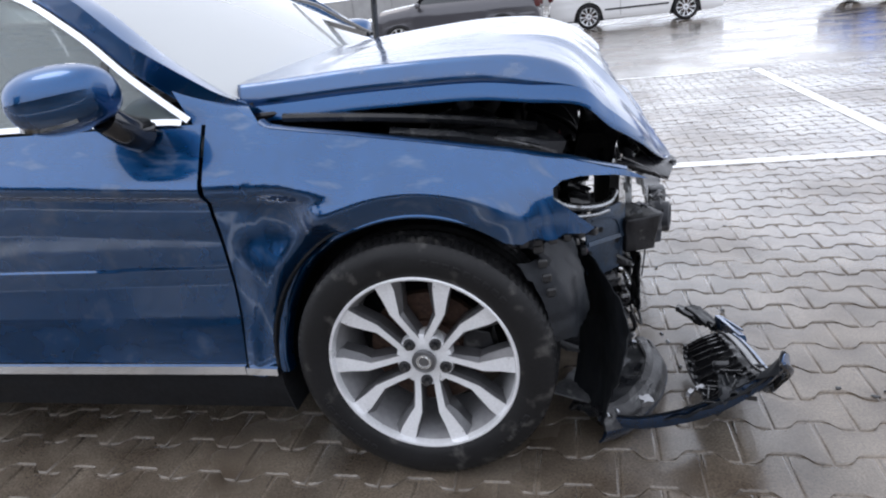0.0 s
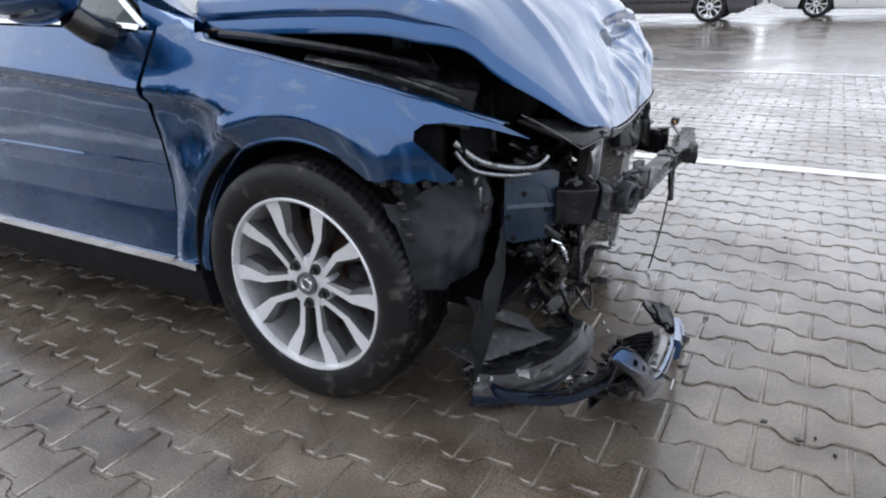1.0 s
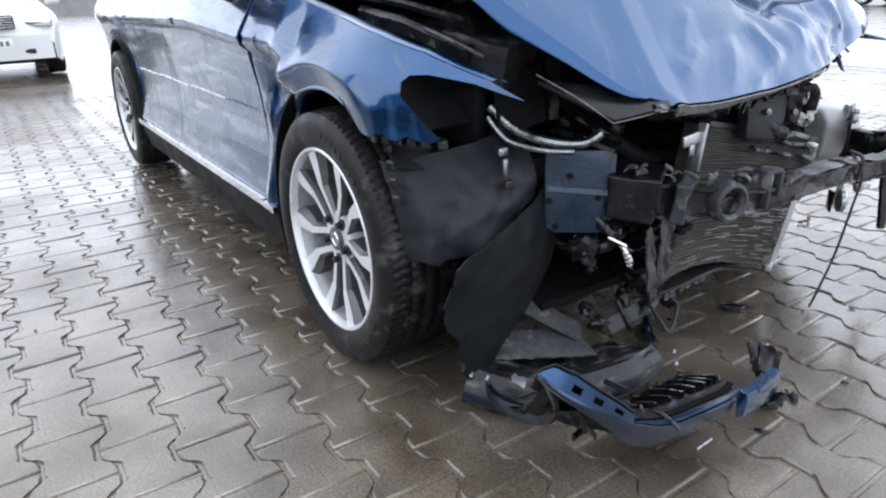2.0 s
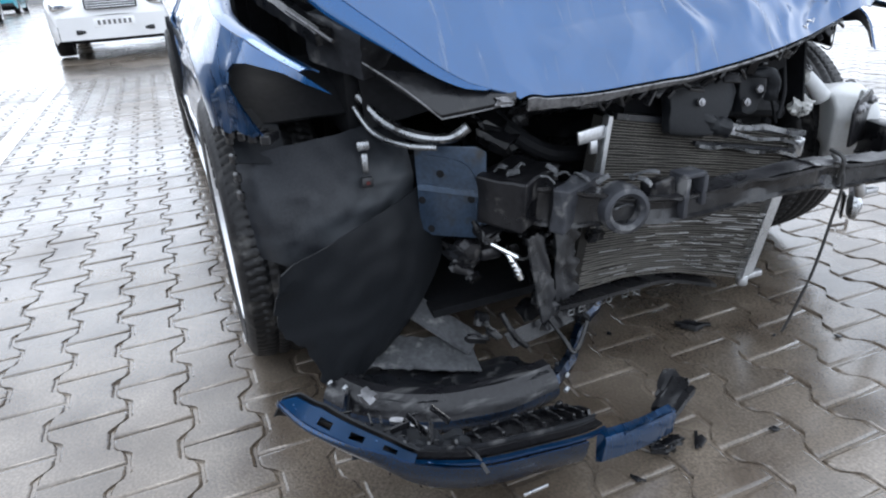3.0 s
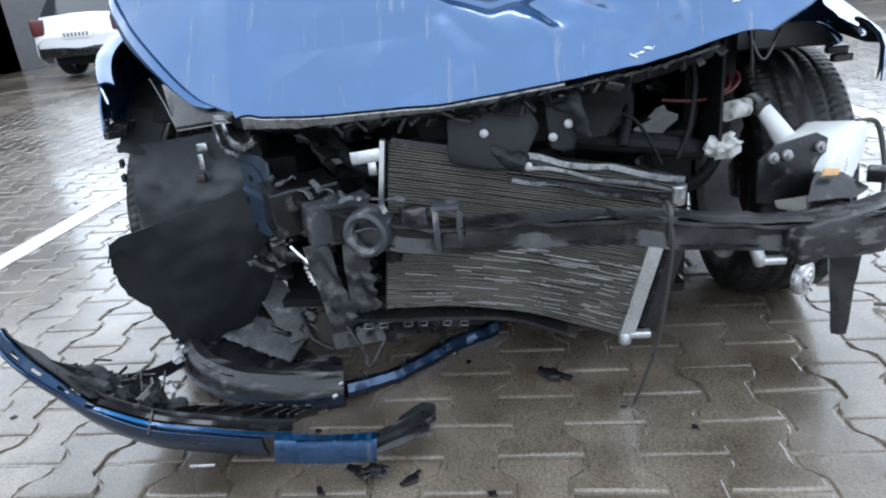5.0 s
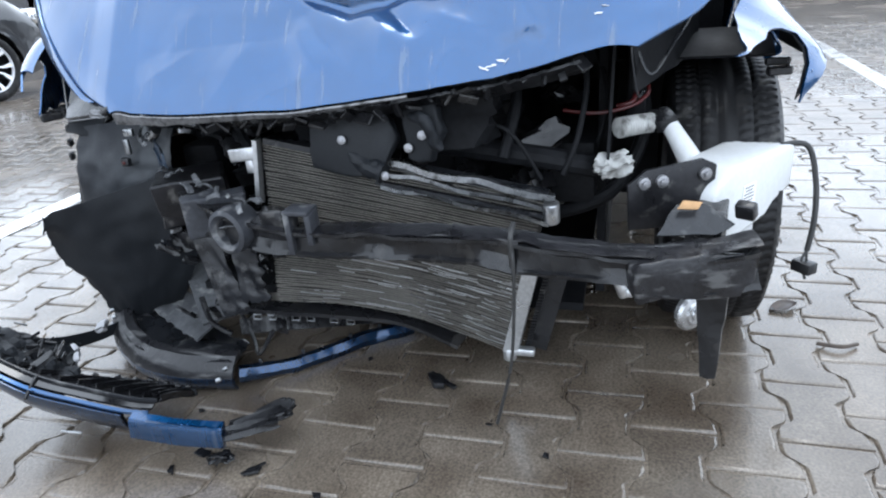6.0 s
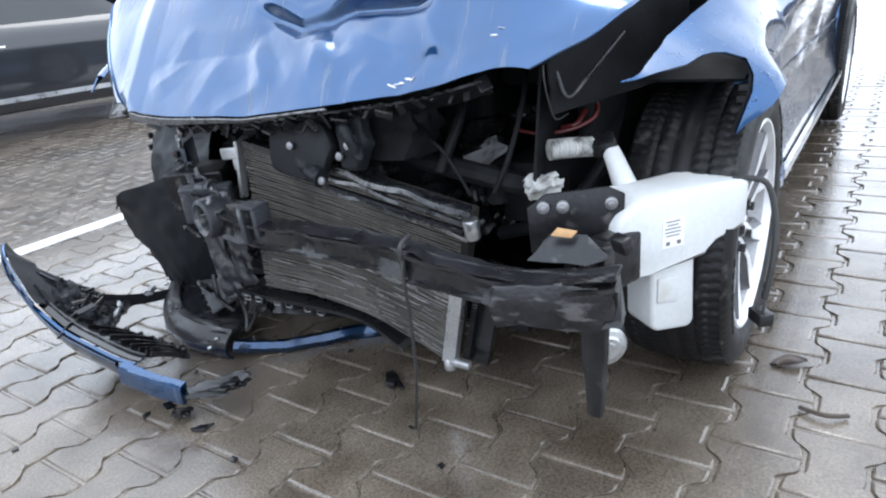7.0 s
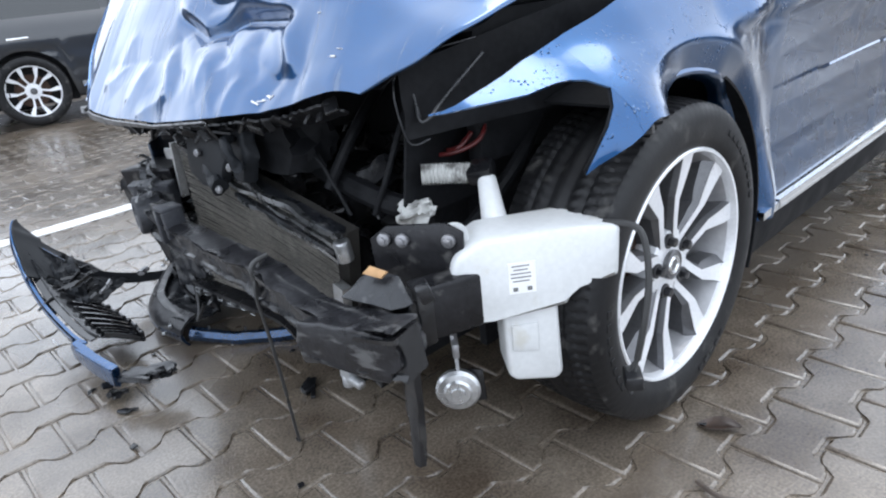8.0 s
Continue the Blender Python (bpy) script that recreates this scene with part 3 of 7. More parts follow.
def greenhouse():
    """Pillars, roof, glass."""
    roof_z = lambda x: 1.44 - 0.05 * ((x + 1.9) / 0.9) ** 2 if x > -3.0 else 1.36
    rail = {}
    for side in (-1, 1):
        # pillar and roof rail
        line = [(-0.400, side * 0.725, 0.945), (-0.475, side * 0.752, 0.998), (-0.62, side * 0.755, 1.105), (-0.80, side * 0.705, 1.240), (-1.02, side * 0.655, 1.355), (-1.40, side * 0.620, 1.425), (-2.2, side * 0.600, 1.430), (-2.9, side * 0.62, 1.33), (-3.4, side * 0.70, 1.06)]
        rail[side] = line
        bm = B()
        band(bm, line, lambda t: [(-0.035, -0.030), (0.020, -0.032), (0.036, -0.022), (0.044, -0.006), (0.042, 0.012), (0.030, 0.026), (0.0, 0.034), (-0.040, 0.034)], 8)
        part("pillar", bm, PAINT, car, "blue windscreen pillar and roof rail")
        # chrome frame of the side windows
        fr = [(-0.515, side * 0.816, 0.962), (-0.66, side * 0.790, 1.070), (-0.82, side * 0.745, 1.195), (-1.04, side * 0.695, 1.310), (-1.42, side * 0.66, 1.375), (-2.2, side * 0.64, 1.375), (-2.75, side * 0.69, 1.24), (-3.0, side * 0.76, 1.05), (-2.4, side * 0.80, 1.005), (-1.5, side * 0.812, 0.985), (-0.9, side * 0.822, 0.976), (-0.60, side * 0.822, 0.967), (-0.53, side * 0.819, 0.961)]
        bm = B()
        band(bm, fr, [(-0.006, -0.011), (0.010, -0.011), (0.012, 0.0), (0.010, 0.011), (-0.006, 0.011)], 6, (0.1, side, 0.75))
        part("window_trim", bm, CHROME, car, "bright chrome window surround")
        bm = B()
        line_in = smooth_line([Vector(p) - Vector((0, side * 0.006, 0)) for p in fr], 5)
        vs = [bm.verts.new(p) for p in line_in]
        bm.faces.new(vs)
        bmesh.ops.triangulate(bm, faces=bm.faces)
        w = part("side_window", bm, GLASS, car, "side window pane, rain film and sky reflection in its grey", 60)
        w.visible_shadow = False
        # mirror base triangle and divider bar
        bm = B()
        band(bm, [(-0.735, side * 0.806, 0.975), (-0.735, side * 0.765, 1.12)], [(-0.006, -0.010), (0.006, -0.010), (0.006, 0.010), (-0.006, 0.010)], 2, (1, 0, 0))
        part("window_bar", bm, GLOSS, car)
        bm = B()
        band(bm, [(-1.50, side * 0.806, 0.985), (-1.60, side * 0.66, 1.37)], [(-0.006, -0.035), (0.006, -0.035), (0.006, 0.035), (-0.006, 0.035)], 2, (1, 0, 0))
        part("window_bar", bm, GLOSS, car)
    def roof(u, v):
        x = -1.02 - 1.9 * u
        y = (v * 2 - 1) * 0.625
        return Vector((x, y, 1.375 + 0.085 * (1 - (2 * v - 1) ** 2) * 0.6 + 0.05 * math.sin(math.pi * (0.1 + 0.8 * u))))
    part("roof", sheet(B(), roof, 16, 12, 0.01), PAINT, car)

    def screen(u, v):
        s = v * 2 - 1
        lo = Vector((-0.435 + 0.10 * (1 - s * s), s * 0.748, 0.992 + 0.052 * (1 - s * s)))
        hi = Vector((-1.02 - 0.04 + 0.07 * (1 - s * s), s * 0.615, 1.365 + 0.045 * (1 - s * s)))
        p = lo.lerp(hi, u)
        p.z += 0.018 * math.sin(math.pi * u)
        return p
    w = part("windscreen", sheet(B(), screen, 14, 18), WET_GLASS, car, "wet windscreen, white sky reflection put into its colour", 80)
    w.visible_shadow = False
    def rear(u, v):
        s = v * 2 - 1
        return Vector((-2.92, s * 0.60, 1.40)).lerp(Vector((-3.50, s * 0.68, 1.04)), u)
    part("rear_window", sheet(B(), rear, 6, 8), TINT, car)
    def tail(u, v):
        s = v * 2 - 1
        return Vector((-3.42 - 0.30 * min(1, u * 1.6), s * 0.72, 1.05 - 0.7 * max(0, u - 0.35) / 0.65))
    part("tailgate", sheet(B(), tail, 10, 8, 0.01), PAINT, car)
    # cabin
    bm = B()
    def dash(u, v):
        s = v * 2 - 1
        return Vector((-0.50 - 0.42 * u, s * 0.73, 0.985 + 0.03 * math.sin(math.pi * u) - 0.25 * max(0, u - 0.75)))
    sheet(bm, dash, 10, 8, 0.02)
    part("dashboard", bm, INTERIOR, car, "dark grey dashboard top")
    for y in (-0.37, 0.37):
        bm = B()
        box(bm, (0.16, 0.48, 0.62), pose(-1.75, y, 0.92, 0, -14, 0), 0.06, 3)
        box(bm, (0.10, 0.26, 0.17), pose(-1.86, y, 1.27, 0, -10, 0), 0.04, 3)
        box(bm, (0.52, 0.50, 0.16), pose(-1.45, y, 0.62), 0.06, 3)
        part("front_seat", bm, INTERIOR, car, "grey cloth seat")
    bm = B()
    box(bm, (2.6, 1.5, 0.04), pose(-1.9, 0, 0.33))
    box(bm, (0.04, 1.45, 0.62), pose(-0.50, 0, 0.68))
    part("cabin_floor", bm, DARK, car)
    bm = B()
    wheel = frame_of((-1.02, 0.37, 0.93), (0, 1, 0), (-0.42, 0, 0.9))
    tube(bm, [wheel @ Vector((0.185 * math.cos(a), 0.185 * math.sin(a), 0)) for a in (2 * math.pi * k / 24 for k in range(25))], 0.016, 8, 2)
    box(bm, (0.36, 0.05, 0.02), wheel, 0.008)
    part("steering_wheel", bm, INTERIOR, car)


greenhouse()


def mirror(side):
    """Door mirror: shell, chrome line, foot."""
    def shell(u, v):
        a, b = 2 * math.pi * u, math.pi * v
        x = math.cos(b)
        r = math.sin(b) ** 0.36
        px = -0.683 + 0.103 * x
        py = 0.985 + 0.090 * r * math.cos(a) * (1.05 - 0.2 * x)
        pz = 1.060 + 0.074 * r * math.sin(a) * (1.0 - 0.12 * x) + 0.012 * math.cos(a) + 0.01 * x
        return Vector((px, side * py, pz))
    m = part("door_mirror", sheet(B(), shell, 36, 22), PAINT, car, "blue door mirror shell on black foot", 70)
    bm = B()
    line = [shell(0.870 - 0.02 * k / 12, 0.95 - 0.62 * k / 12) for k in range(13)]
    band(bm, line, [(-0.005, -0.005), (0.005, -0.005), (0.005, 0.005), (-0.005, 0.005)], 2, (0, 1, 0))
    part("trim_line", bm, CHROME, m, "chrome line under mirror")
    bm = B()
    tube(bm, [(-0.640, side * 0.945, 1.005), (-0.632, side * 0.895, 0.968), (-0.632, side * 0.850, 0.950)], 0.034, 12, 5, True, 0.045)
    part("mirror_foot", bm, GLOSS, m, "black mirror foot")


mirror(-1)
mirror(1)


# ---- wheels ----
def tyre_mesh():
    bm = B()
    prof = [(0.232, -0.098), (0.240, -0.108), (0.262, -0.117), (0.290, -0.118), (0.312, -0.112), (0.3245, -0.1025)]
    tread = [(-0.098 + 0.196 * k / 26) for k in range(27)]
    rows = prof + [(None, w) for w in tread] + [(r, -w) for r, w in prof[::-1]]
    seg = 384
    def radius(w, k):
        crown = 0.334 - 0.0065 * (w / 0.098) ** 2 - 0.002 * abs(w / 0.098) ** 6
        for g in (-0.056, -0.019, 0.019, 0.056):
            if abs(w - g) < 0.0042:
                return crown - 0.0055
        shift = abs(w) * 60
        ph = (k + shift + (3 if w > 0 else 0)) % 4
        if ph < 1.05 and abs(w) > 0.012:
            return crown - 0.0042
        return crown
    rings = []
    for r, w in rows:
        ring = []
        for k in range(seg):
            a = 2 * math.pi * k / seg
            rr = radius(w, k) if r is None else r
            if r is not None and r > 0.318 and (k % 4) < 1.05:
                rr -= 0.0015
            ring.append(bm.verts.new((rr * math.cos(a), w, rr * math.sin(a))))
        rings.append(ring)
    for s, t in zip(rings, rings[1:]):
        for k in range(seg):
            bm.faces.new((s[k], s[(k + 1) % seg], t[(k + 1) % seg], t[k]))
    # raised bars of illegible sidewall writing
    for a0, n in ((40, 9), (200, 8), (310, 5)):
        for k in range(n):
            a = radians(a0 + 5.2 * k)
            for rr in (0.283,):
                box(bm, (0.016, 0.003, 0.012), pose(rr * math.cos(a), -0.1185, rr * math.sin(a), 0, -math.degrees(a) + 90, 0), 0.001, 1)
    return bm


def rim_meshes():
    """Ten slim arms in five pairs, the outer side towards -y."""
    barrel, pockets = B(), B()
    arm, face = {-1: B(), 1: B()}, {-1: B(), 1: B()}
    R = pose(0, 0, 0, 90, 0, 0)
    lathe(barrel, [(0.236, 0.100), (0.238, 0.104), (0.241, 0.108), (0.238, 0.111), (0.233, 0.110), (0.229, 0.098), (0.227, 0.085), (0.231, 0.085)], R, 72)
    lathe(barrel, [(0.030, 0.078), (0.060, 0.080), (0.072, 0.076), (0.076, 0.060), (0.070, 0.03), (0.03, 0.02)], R, 40)
    for k in range(5):
        base = radians(-90 + 72 * k)
        for s in (-1, 1) if k == 0 else ():
            arms, faces = arm[s], face[s]
            def place(r, off, h):
                e, t = Vector((math.cos(base), 0, math.sin(base))), Vector((-math.sin(base), 0, math.cos(base)))
                return e * r + t * (s * off) - Vector((0, h, 0))
            rows = []
            # parallel near the hub, kinked outwards and flared past the middle
            for r, c, w, flank in ((0.046, 0.0235, 0.0085, 0.003), (0.090, 0.0260, 0.0090, 0.006), (0.132, 0.0300, 0.0100, 0.009), (0.148, 0.0360, 0.0150, 0.014), (0.190, 0.0580, 0.0215, 0.018), (0.2335, 0.0740, 0.0250, 0.016)):
                h = 0.078 + 0.020 * ((r - 0.046) / 0.187) ** 1.2
                lo, hi = c - w, c + w
                rows.append([place(r, lo - 0.002, h - 0.012), place(r, lo + 0.0015, h), place(r, hi, h), place(r, hi + flank, h - 0.004 - flank * 0.75), place(r, hi + flank, h - 0.052), place(r, lo, h - 0.052)])
            vs = [[arms.verts.new(p) for p in row] for row in rows]
            for a, b in zip(vs, vs[1:]):
                for j in range(6):
                    arms.faces.new((a[j], a[(j + 1) % 6], b[(j + 1) % 6], b[j]))
            arms.faces.new(vs[0])
            arms.faces.new(vs[-1])
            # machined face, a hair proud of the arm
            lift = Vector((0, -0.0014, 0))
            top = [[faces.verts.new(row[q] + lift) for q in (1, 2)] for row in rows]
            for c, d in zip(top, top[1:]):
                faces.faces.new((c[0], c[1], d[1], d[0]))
        # pocket with bolt seat
        if k == 0:
            cyl(pockets, 0.0155, 0.03, pose(0, -0.068, 0, 90, 0, 0), 14)
    inner = lathe(B(), [(0.229, 0.094), (0.216, 0.060), (0.212, 0.0), (0.216, -0.09), (0.238, -0.108), (0.240, -0.100), (0.222, -0.08), (0.218, 0.0), (0.226, 0.085)], R, 72)
    return barrel, arm, pockets, inner, face


def bolt_mesh():
    return cyl(B(), 0.0095, 0.022, pose(0, 0, 0, 90, 0, 0), 6, None, 0.0015)


WHEEL = {}


def wheel(x, side, turn=0.0, spin=0.0):
    """One wheel under the car; all four share their meshes."""
    m = pose(x, side * 0.788, 0.334, 0, 0, turn) @ (Matrix() if side < 0 else pose(0, 0, 0, 0, 0, 180)) @ pose(0, 0, 0, 0, spin, 0)
    if not WHEEL:
        barrel, arm, pockets, inner, face = rim_meshes()
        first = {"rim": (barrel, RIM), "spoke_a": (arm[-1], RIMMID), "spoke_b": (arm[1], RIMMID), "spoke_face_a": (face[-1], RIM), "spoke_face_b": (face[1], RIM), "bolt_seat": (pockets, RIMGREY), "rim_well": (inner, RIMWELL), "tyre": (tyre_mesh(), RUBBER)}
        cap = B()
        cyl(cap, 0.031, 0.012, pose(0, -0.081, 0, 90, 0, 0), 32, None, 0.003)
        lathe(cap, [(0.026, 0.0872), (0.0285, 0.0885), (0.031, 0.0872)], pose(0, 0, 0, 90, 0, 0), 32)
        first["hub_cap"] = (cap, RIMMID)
        mark = B()
        lathe(mark, [(0.012, 0.0872), (0.013, 0.0892), (0.015, 0.0892), (0.0162, 0.0876), (0.0165, 0.0872), (0.0175, 0.0892), (0.0195, 0.0892), (0.0205, 0.0872)], pose(0, 0, 0, 90, 0, 0), 32)
        first["cap_mark"] = (mark, CHROME)
        disc = B()
        lathe(disc, [(0.05, 0.03), (0.085, 0.03), (0.085, 0.012), (0.155, 0.012), (0.155, -0.012), (0.05, -0.012)], pose(0, 0, 0, 90, 0, 0), 48)
        first["brake_disc"] = (disc, RUST)
        cal = B()
        prism(cal, [(0.10, -0.065), (0.165, -0.05), (0.175, 0.0), (0.165, 0.05), (0.10, 0.065), (0.09, 0.0)], 0.06, pose(0, 0.03, 0, 90, 0, 0), 0.006)
        first["brake_caliper"] = (cal, STEEL)
        first["wheel_bolt"] = (bolt_mesh(), STEEL)
        for k, (bm, mat) in first.items():
            ob = part(k, bm, mat, None, "", 14 if k.startswith("spoke") else 38)
            WHEEL[k] = ob.data
            bpy.data.objects.remove(ob)
    hub = new("wheel", WHEEL["rim"])
    hub.parent, hub.matrix_basis = car, m
    tagged(hub, "silver ten-spoke alloy wheel with winter tyre")
    for k in ("rim_well", "tyre", "hub_cap", "brake_disc", "brake_caliper"):
        ob = new(k, WHEEL[k])
        ob.parent = hub
        if k == "tyre":
            tagged(ob, "black treaded winter tyre with dirty sidewall")
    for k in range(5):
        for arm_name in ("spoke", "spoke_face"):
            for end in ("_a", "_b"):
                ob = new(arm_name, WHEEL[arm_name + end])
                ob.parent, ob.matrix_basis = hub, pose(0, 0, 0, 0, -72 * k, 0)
    ob = new("cap_mark", WHEEL["cap_mark"])
    ob.parent = hub
    for k in range(5):
        a = radians(-90 + 72 * k)
        ob = new("wheel_bolt", WHEEL["wheel_bolt"])
        ob.parent = hub
        ob.location = (0.056 * math.cos(a), -0.086, 0.056 * math.sin(a))
        ob = new("bolt_seat", WHEEL["bolt_seat"])
        ob.parent = hub
        ob.location = (0.056 * math.cos(a), 0, 0.056 * math.sin(a))


wheel(0.0, -1, 0.0, 0)
wheel(0.0, 1, 0.0, 24)
wheel(-2.79, -1, 0, 15)
wheel(-2.79, 1, 0, 40)


def wheelhouse(x, side):
    """Inner arch."""
    bm = B()
    def f(u, v):
        a = radians(200 - 220 * u) if x < -1 else radians(200 - (150 if side < 0 else 135) * u)
        return Vector((x + 0.39 * math.cos(a), side * (0.52 + 0.36 * v), 0.325 + 0.40 * math.sin(a)))
    sheet(bm, f, 30, 6, 0.006)
    box(bm, (0.62, 0.02, 0.70), pose(x - 0.09, side * 0.53, 0.48))
    # shade under the arch is put into the near-black colour
    part("wheel_housing", bm, DARK, car, "black felted wheel housing")


for wx in (0.0, -2.79):
    for ws in (-1, 1):
        wheelhouse(wx, ws)


# ---- bonnet ----
FOLDS = (((0.905, -0.017), (0.958, 0.025), 0.011, 0.040), ((0.958, 0.025), (0.990, -0.090), 0.011, 0.040), ((0.916, -0.239), (0.950, -0.330), 0.010, 0.045),
         ((0.905, 0.140), (0.965, 0.158), 0.009, 0.040), ((0.911, -0.300), (0.916, -0.040), -0.014, 0.055), ((0.879, -0.035), (0.942, 0.067), -0.012, 0.035),
         ((0.915, 0.160), (0.990, 0.217), 0.013, 0.045), ((0.884, 0.146), (0.926, 0.200), -0.020, 0.040), ((0.885, 0.395), (0.945, 0.426), 0.013, 0.035),
         ((0.945, 0.394), (1.0, 0.344), -0.011, 0.035), ((0.884, 0.457), (0.989, 0.440), -0.010, 0.040), ((0.816, 0.561), (1.0, 0.542), 0.007, 0.060),
         ((0.874, -0.248), (0.916, -0.293), 0.007, 0.045), ((0.955, 0.285), (1.0, 0.255), 0.009, 0.030), ((0.890, 0.290), (0.950, 0.330), -0.010, 0.045),
         ((0.820, 0.300), (0.845, 0.420), -0.008, 0.035), ((0.925, -0.120), (0.985, -0.190), 0.007, 0.040), ((0.900, 0.240), (0.935, 0.350), 0.008, 0.030))


def bonnet_point(u, v):
    """Buckled bonnet from the cowl (u = 0) to the nose (u = 1), from the one side (v = 0) to the other."""
    keys = (0.0, 0.30, 0.50, 0.65, 0.78, 0.86, 0.93, 1.0)
    near = ((-0.43, -0.72, 1.005), (-0.03, -0.722, 1.015), (0.19, -0.722, 1.015), (0.385, -0.73, 0.998), (0.475, -0.675, 0.91), (0.545, -0.595, 0.83), (0.60, -0.51, 0.755), (0.645, -0.412, 0.695))
    mid_a = ((-0.47, -0.25, 1.05), (-0.10, -0.25, 1.078), (0.15, -0.25, 1.085), (0.34, -0.24, 1.055), (0.46, -0.22, 0.965), (0.52, -0.21, 0.88), (0.58, -0.20, 0.785), (0.638, -0.18, 0.688))
    mid_b = ((-0.47, 0.25, 1.05), (-0.10, 0.25, 1.075), (0.15, 0.25, 1.08), (0.34, 0.25, 1.05), (0.47, 0.24, 0.955), (0.475, 0.22, 0.885), (0.55, 0.20, 0.80), (0.610, 0.19, 0.708))
    far = ((-0.43, 0.72, 0.99), (-0.05, 0.73, 0.972), (0.12, 0.74, 0.945), (0.24, 0.745, 0.912), (0.33, 0.745, 0.882), (0.41, 0.735, 0.855), (0.47, 0.69, 0.815), (0.52, 0.60, 0.775))
    def along(c):
        j = max(0, min(len(keys) - 2, int(np.searchsorted(keys, u, "right")) - 1))
        h = keys[j + 1] - keys[j]
        s = (u - keys[j]) / h
        def slope(n):
            a, b = max(n - 1, 0), min(n + 1, len(keys) - 1)
            return (Vector(c[b]) - Vector(c[a])) / (keys[b] - keys[a])
        return Vector(c[j]) * (2 * s ** 3 - 3 * s * s + 1) + slope(j) * h * (s ** 3 - 2 * s * s + s) + Vector(c[j + 1]) * (3 * s * s - 2 * s ** 3) + slope(j + 1) * h * (s ** 3 - s * s)
    a, b, c, d = (along(q) for q in (near, mid_a, mid_b, far))
    t = v * 3
    i = min(2, int(t))
    t -= i
    p, q, r, s = ((2 * a - b, a, b, c), (a, b, c, d), (b, c, d, 2 * d - c))[i]
    m = 0.5 * (2 * q + (r - p) * t + (2 * p - 5 * q + 4 * r - s) * t * t + (3 * q - p - 3 * r + s) * t ** 3)
    # creases, folds and the torn dent on the far half of the nose
    y = m.y
    nose = max(0.0, min(1.0, (u - 0.58) / 0.2))
    left = max(0.0, min(1.0, (y + 0.30) / 0.30))
    # folds: (u, y) lines along which the sheet stands out (+) or is driven in (-), with half width in metres
    d_out = nose * left * (0.020 * noise.noise(Vector((y * 4.2, u * 7, 1.3))) + 0.007 * noise.noise(Vector((y * 10, u * 15, 7.7))))
    d_out += 0.030 * nose * (1 - left) * (0.2 - abs(noise.noise(Vector((y * 1.6, u * 1.8, 4.4)))))
    d_out += 0.050 * math.exp(-(((y - 0.47) / 0.14) ** 2) - ((u - 0.84) / 0.09) ** 2)
    warp_u, warp_y = u + 0.008 * noise.noise(Vector((y * 9, u * 14, 3))), y + 0.014 * noise.noise(Vector((u * 20, y * 8, 9)))
    if u > 0.74:
        for (u0, y0), (u1, y1), high, wide in FOLDS:
            a0, b0, a1, b1 = u0 * 1.5, y0, u1 * 1.5, y1
            da, db = a1 - a0, b1 - b0
            k = ((warp_u * 1.5 - a0) * da + (warp_y - b0) * db) / (da * da + db * db)
            k = max(-0.25, min(1.25, k))
            off = math.hypot(warp_u * 1.5 - a0 - da * k, warp_y - b0 - db * k)
            if off < wide:
                end = max(0.0, min(1.0, (1.25 - abs(2 * k - 1) * 0.85) / 0.7))
                d_out += 0.72 * high * (1 - off / wide) ** 1.25 * end
    tear = float(np.interp(y, (-0.05, 0.076, 0.135, 0.20, 0.38), (0.846, 0.880, 0.868, 0.852, 0.862)))
    reach = max(0.0, min(1.0, (y + 0.06) / 0.06)) * max(0.0, min(1.0, (0.40 - y) / 0.05))
    if reach and abs(u - tear) < 0.08:
        # upper sheet overhangs, lower sheet is pushed in under it
        d_out += reach * (0.011 * math.exp(-((u - tear + 0.016) / 0.018) ** 2) - 0.019 * math.exp(-((u - tear - 0.009) / 0.0105) ** 2))
    d_out += (0.010 * noise.noise(Vector((y * 2.0, u * 4, 3))) + nose * 0.0035 * noise.noise(Vector((y * 7, u * 11, 8)))) * (1 - left)
    d_out += nose * left * 0.003 * noise.noise(Vector((y * 9, u * 8, 12)))
    fold_y = -0.46 + 0.10 * (u - 0.6)
    ridge = (0.012 * max(0.0, 1 - abs(y - fold_y) / 0.06) - 0.07 * max(0.0, fold_y - y)) * min(1, u * 2)
    # towards the screen the crease runs close to the edge and the top lies flatter
    flat = max(0.0, min(1.0, (0.74 - u) / 0.24))
    ridge += (float(np.interp(y, (-0.74, -0.700, -0.30), (-0.026, 0.022, 0.0))) - ridge) * flat * flat * (3 - 2 * flat)
    m += Vector((0.75, 0, 0.5)) * (d_out) + Vector((0, 0, ridge))
    # rounded shoulder towards the edges
    e = min(v, 1 - v)
    if e < 0.05:
        # sharp towards the screen on the side that stands up
        round_off = 0.05 - (0.032 * flat if v < 0.5 else 0.0)
        m.z -= 0.030 * max(0.0, 1 - e / round_off) ** 2 * (1 - nose * 0.6)
    return m


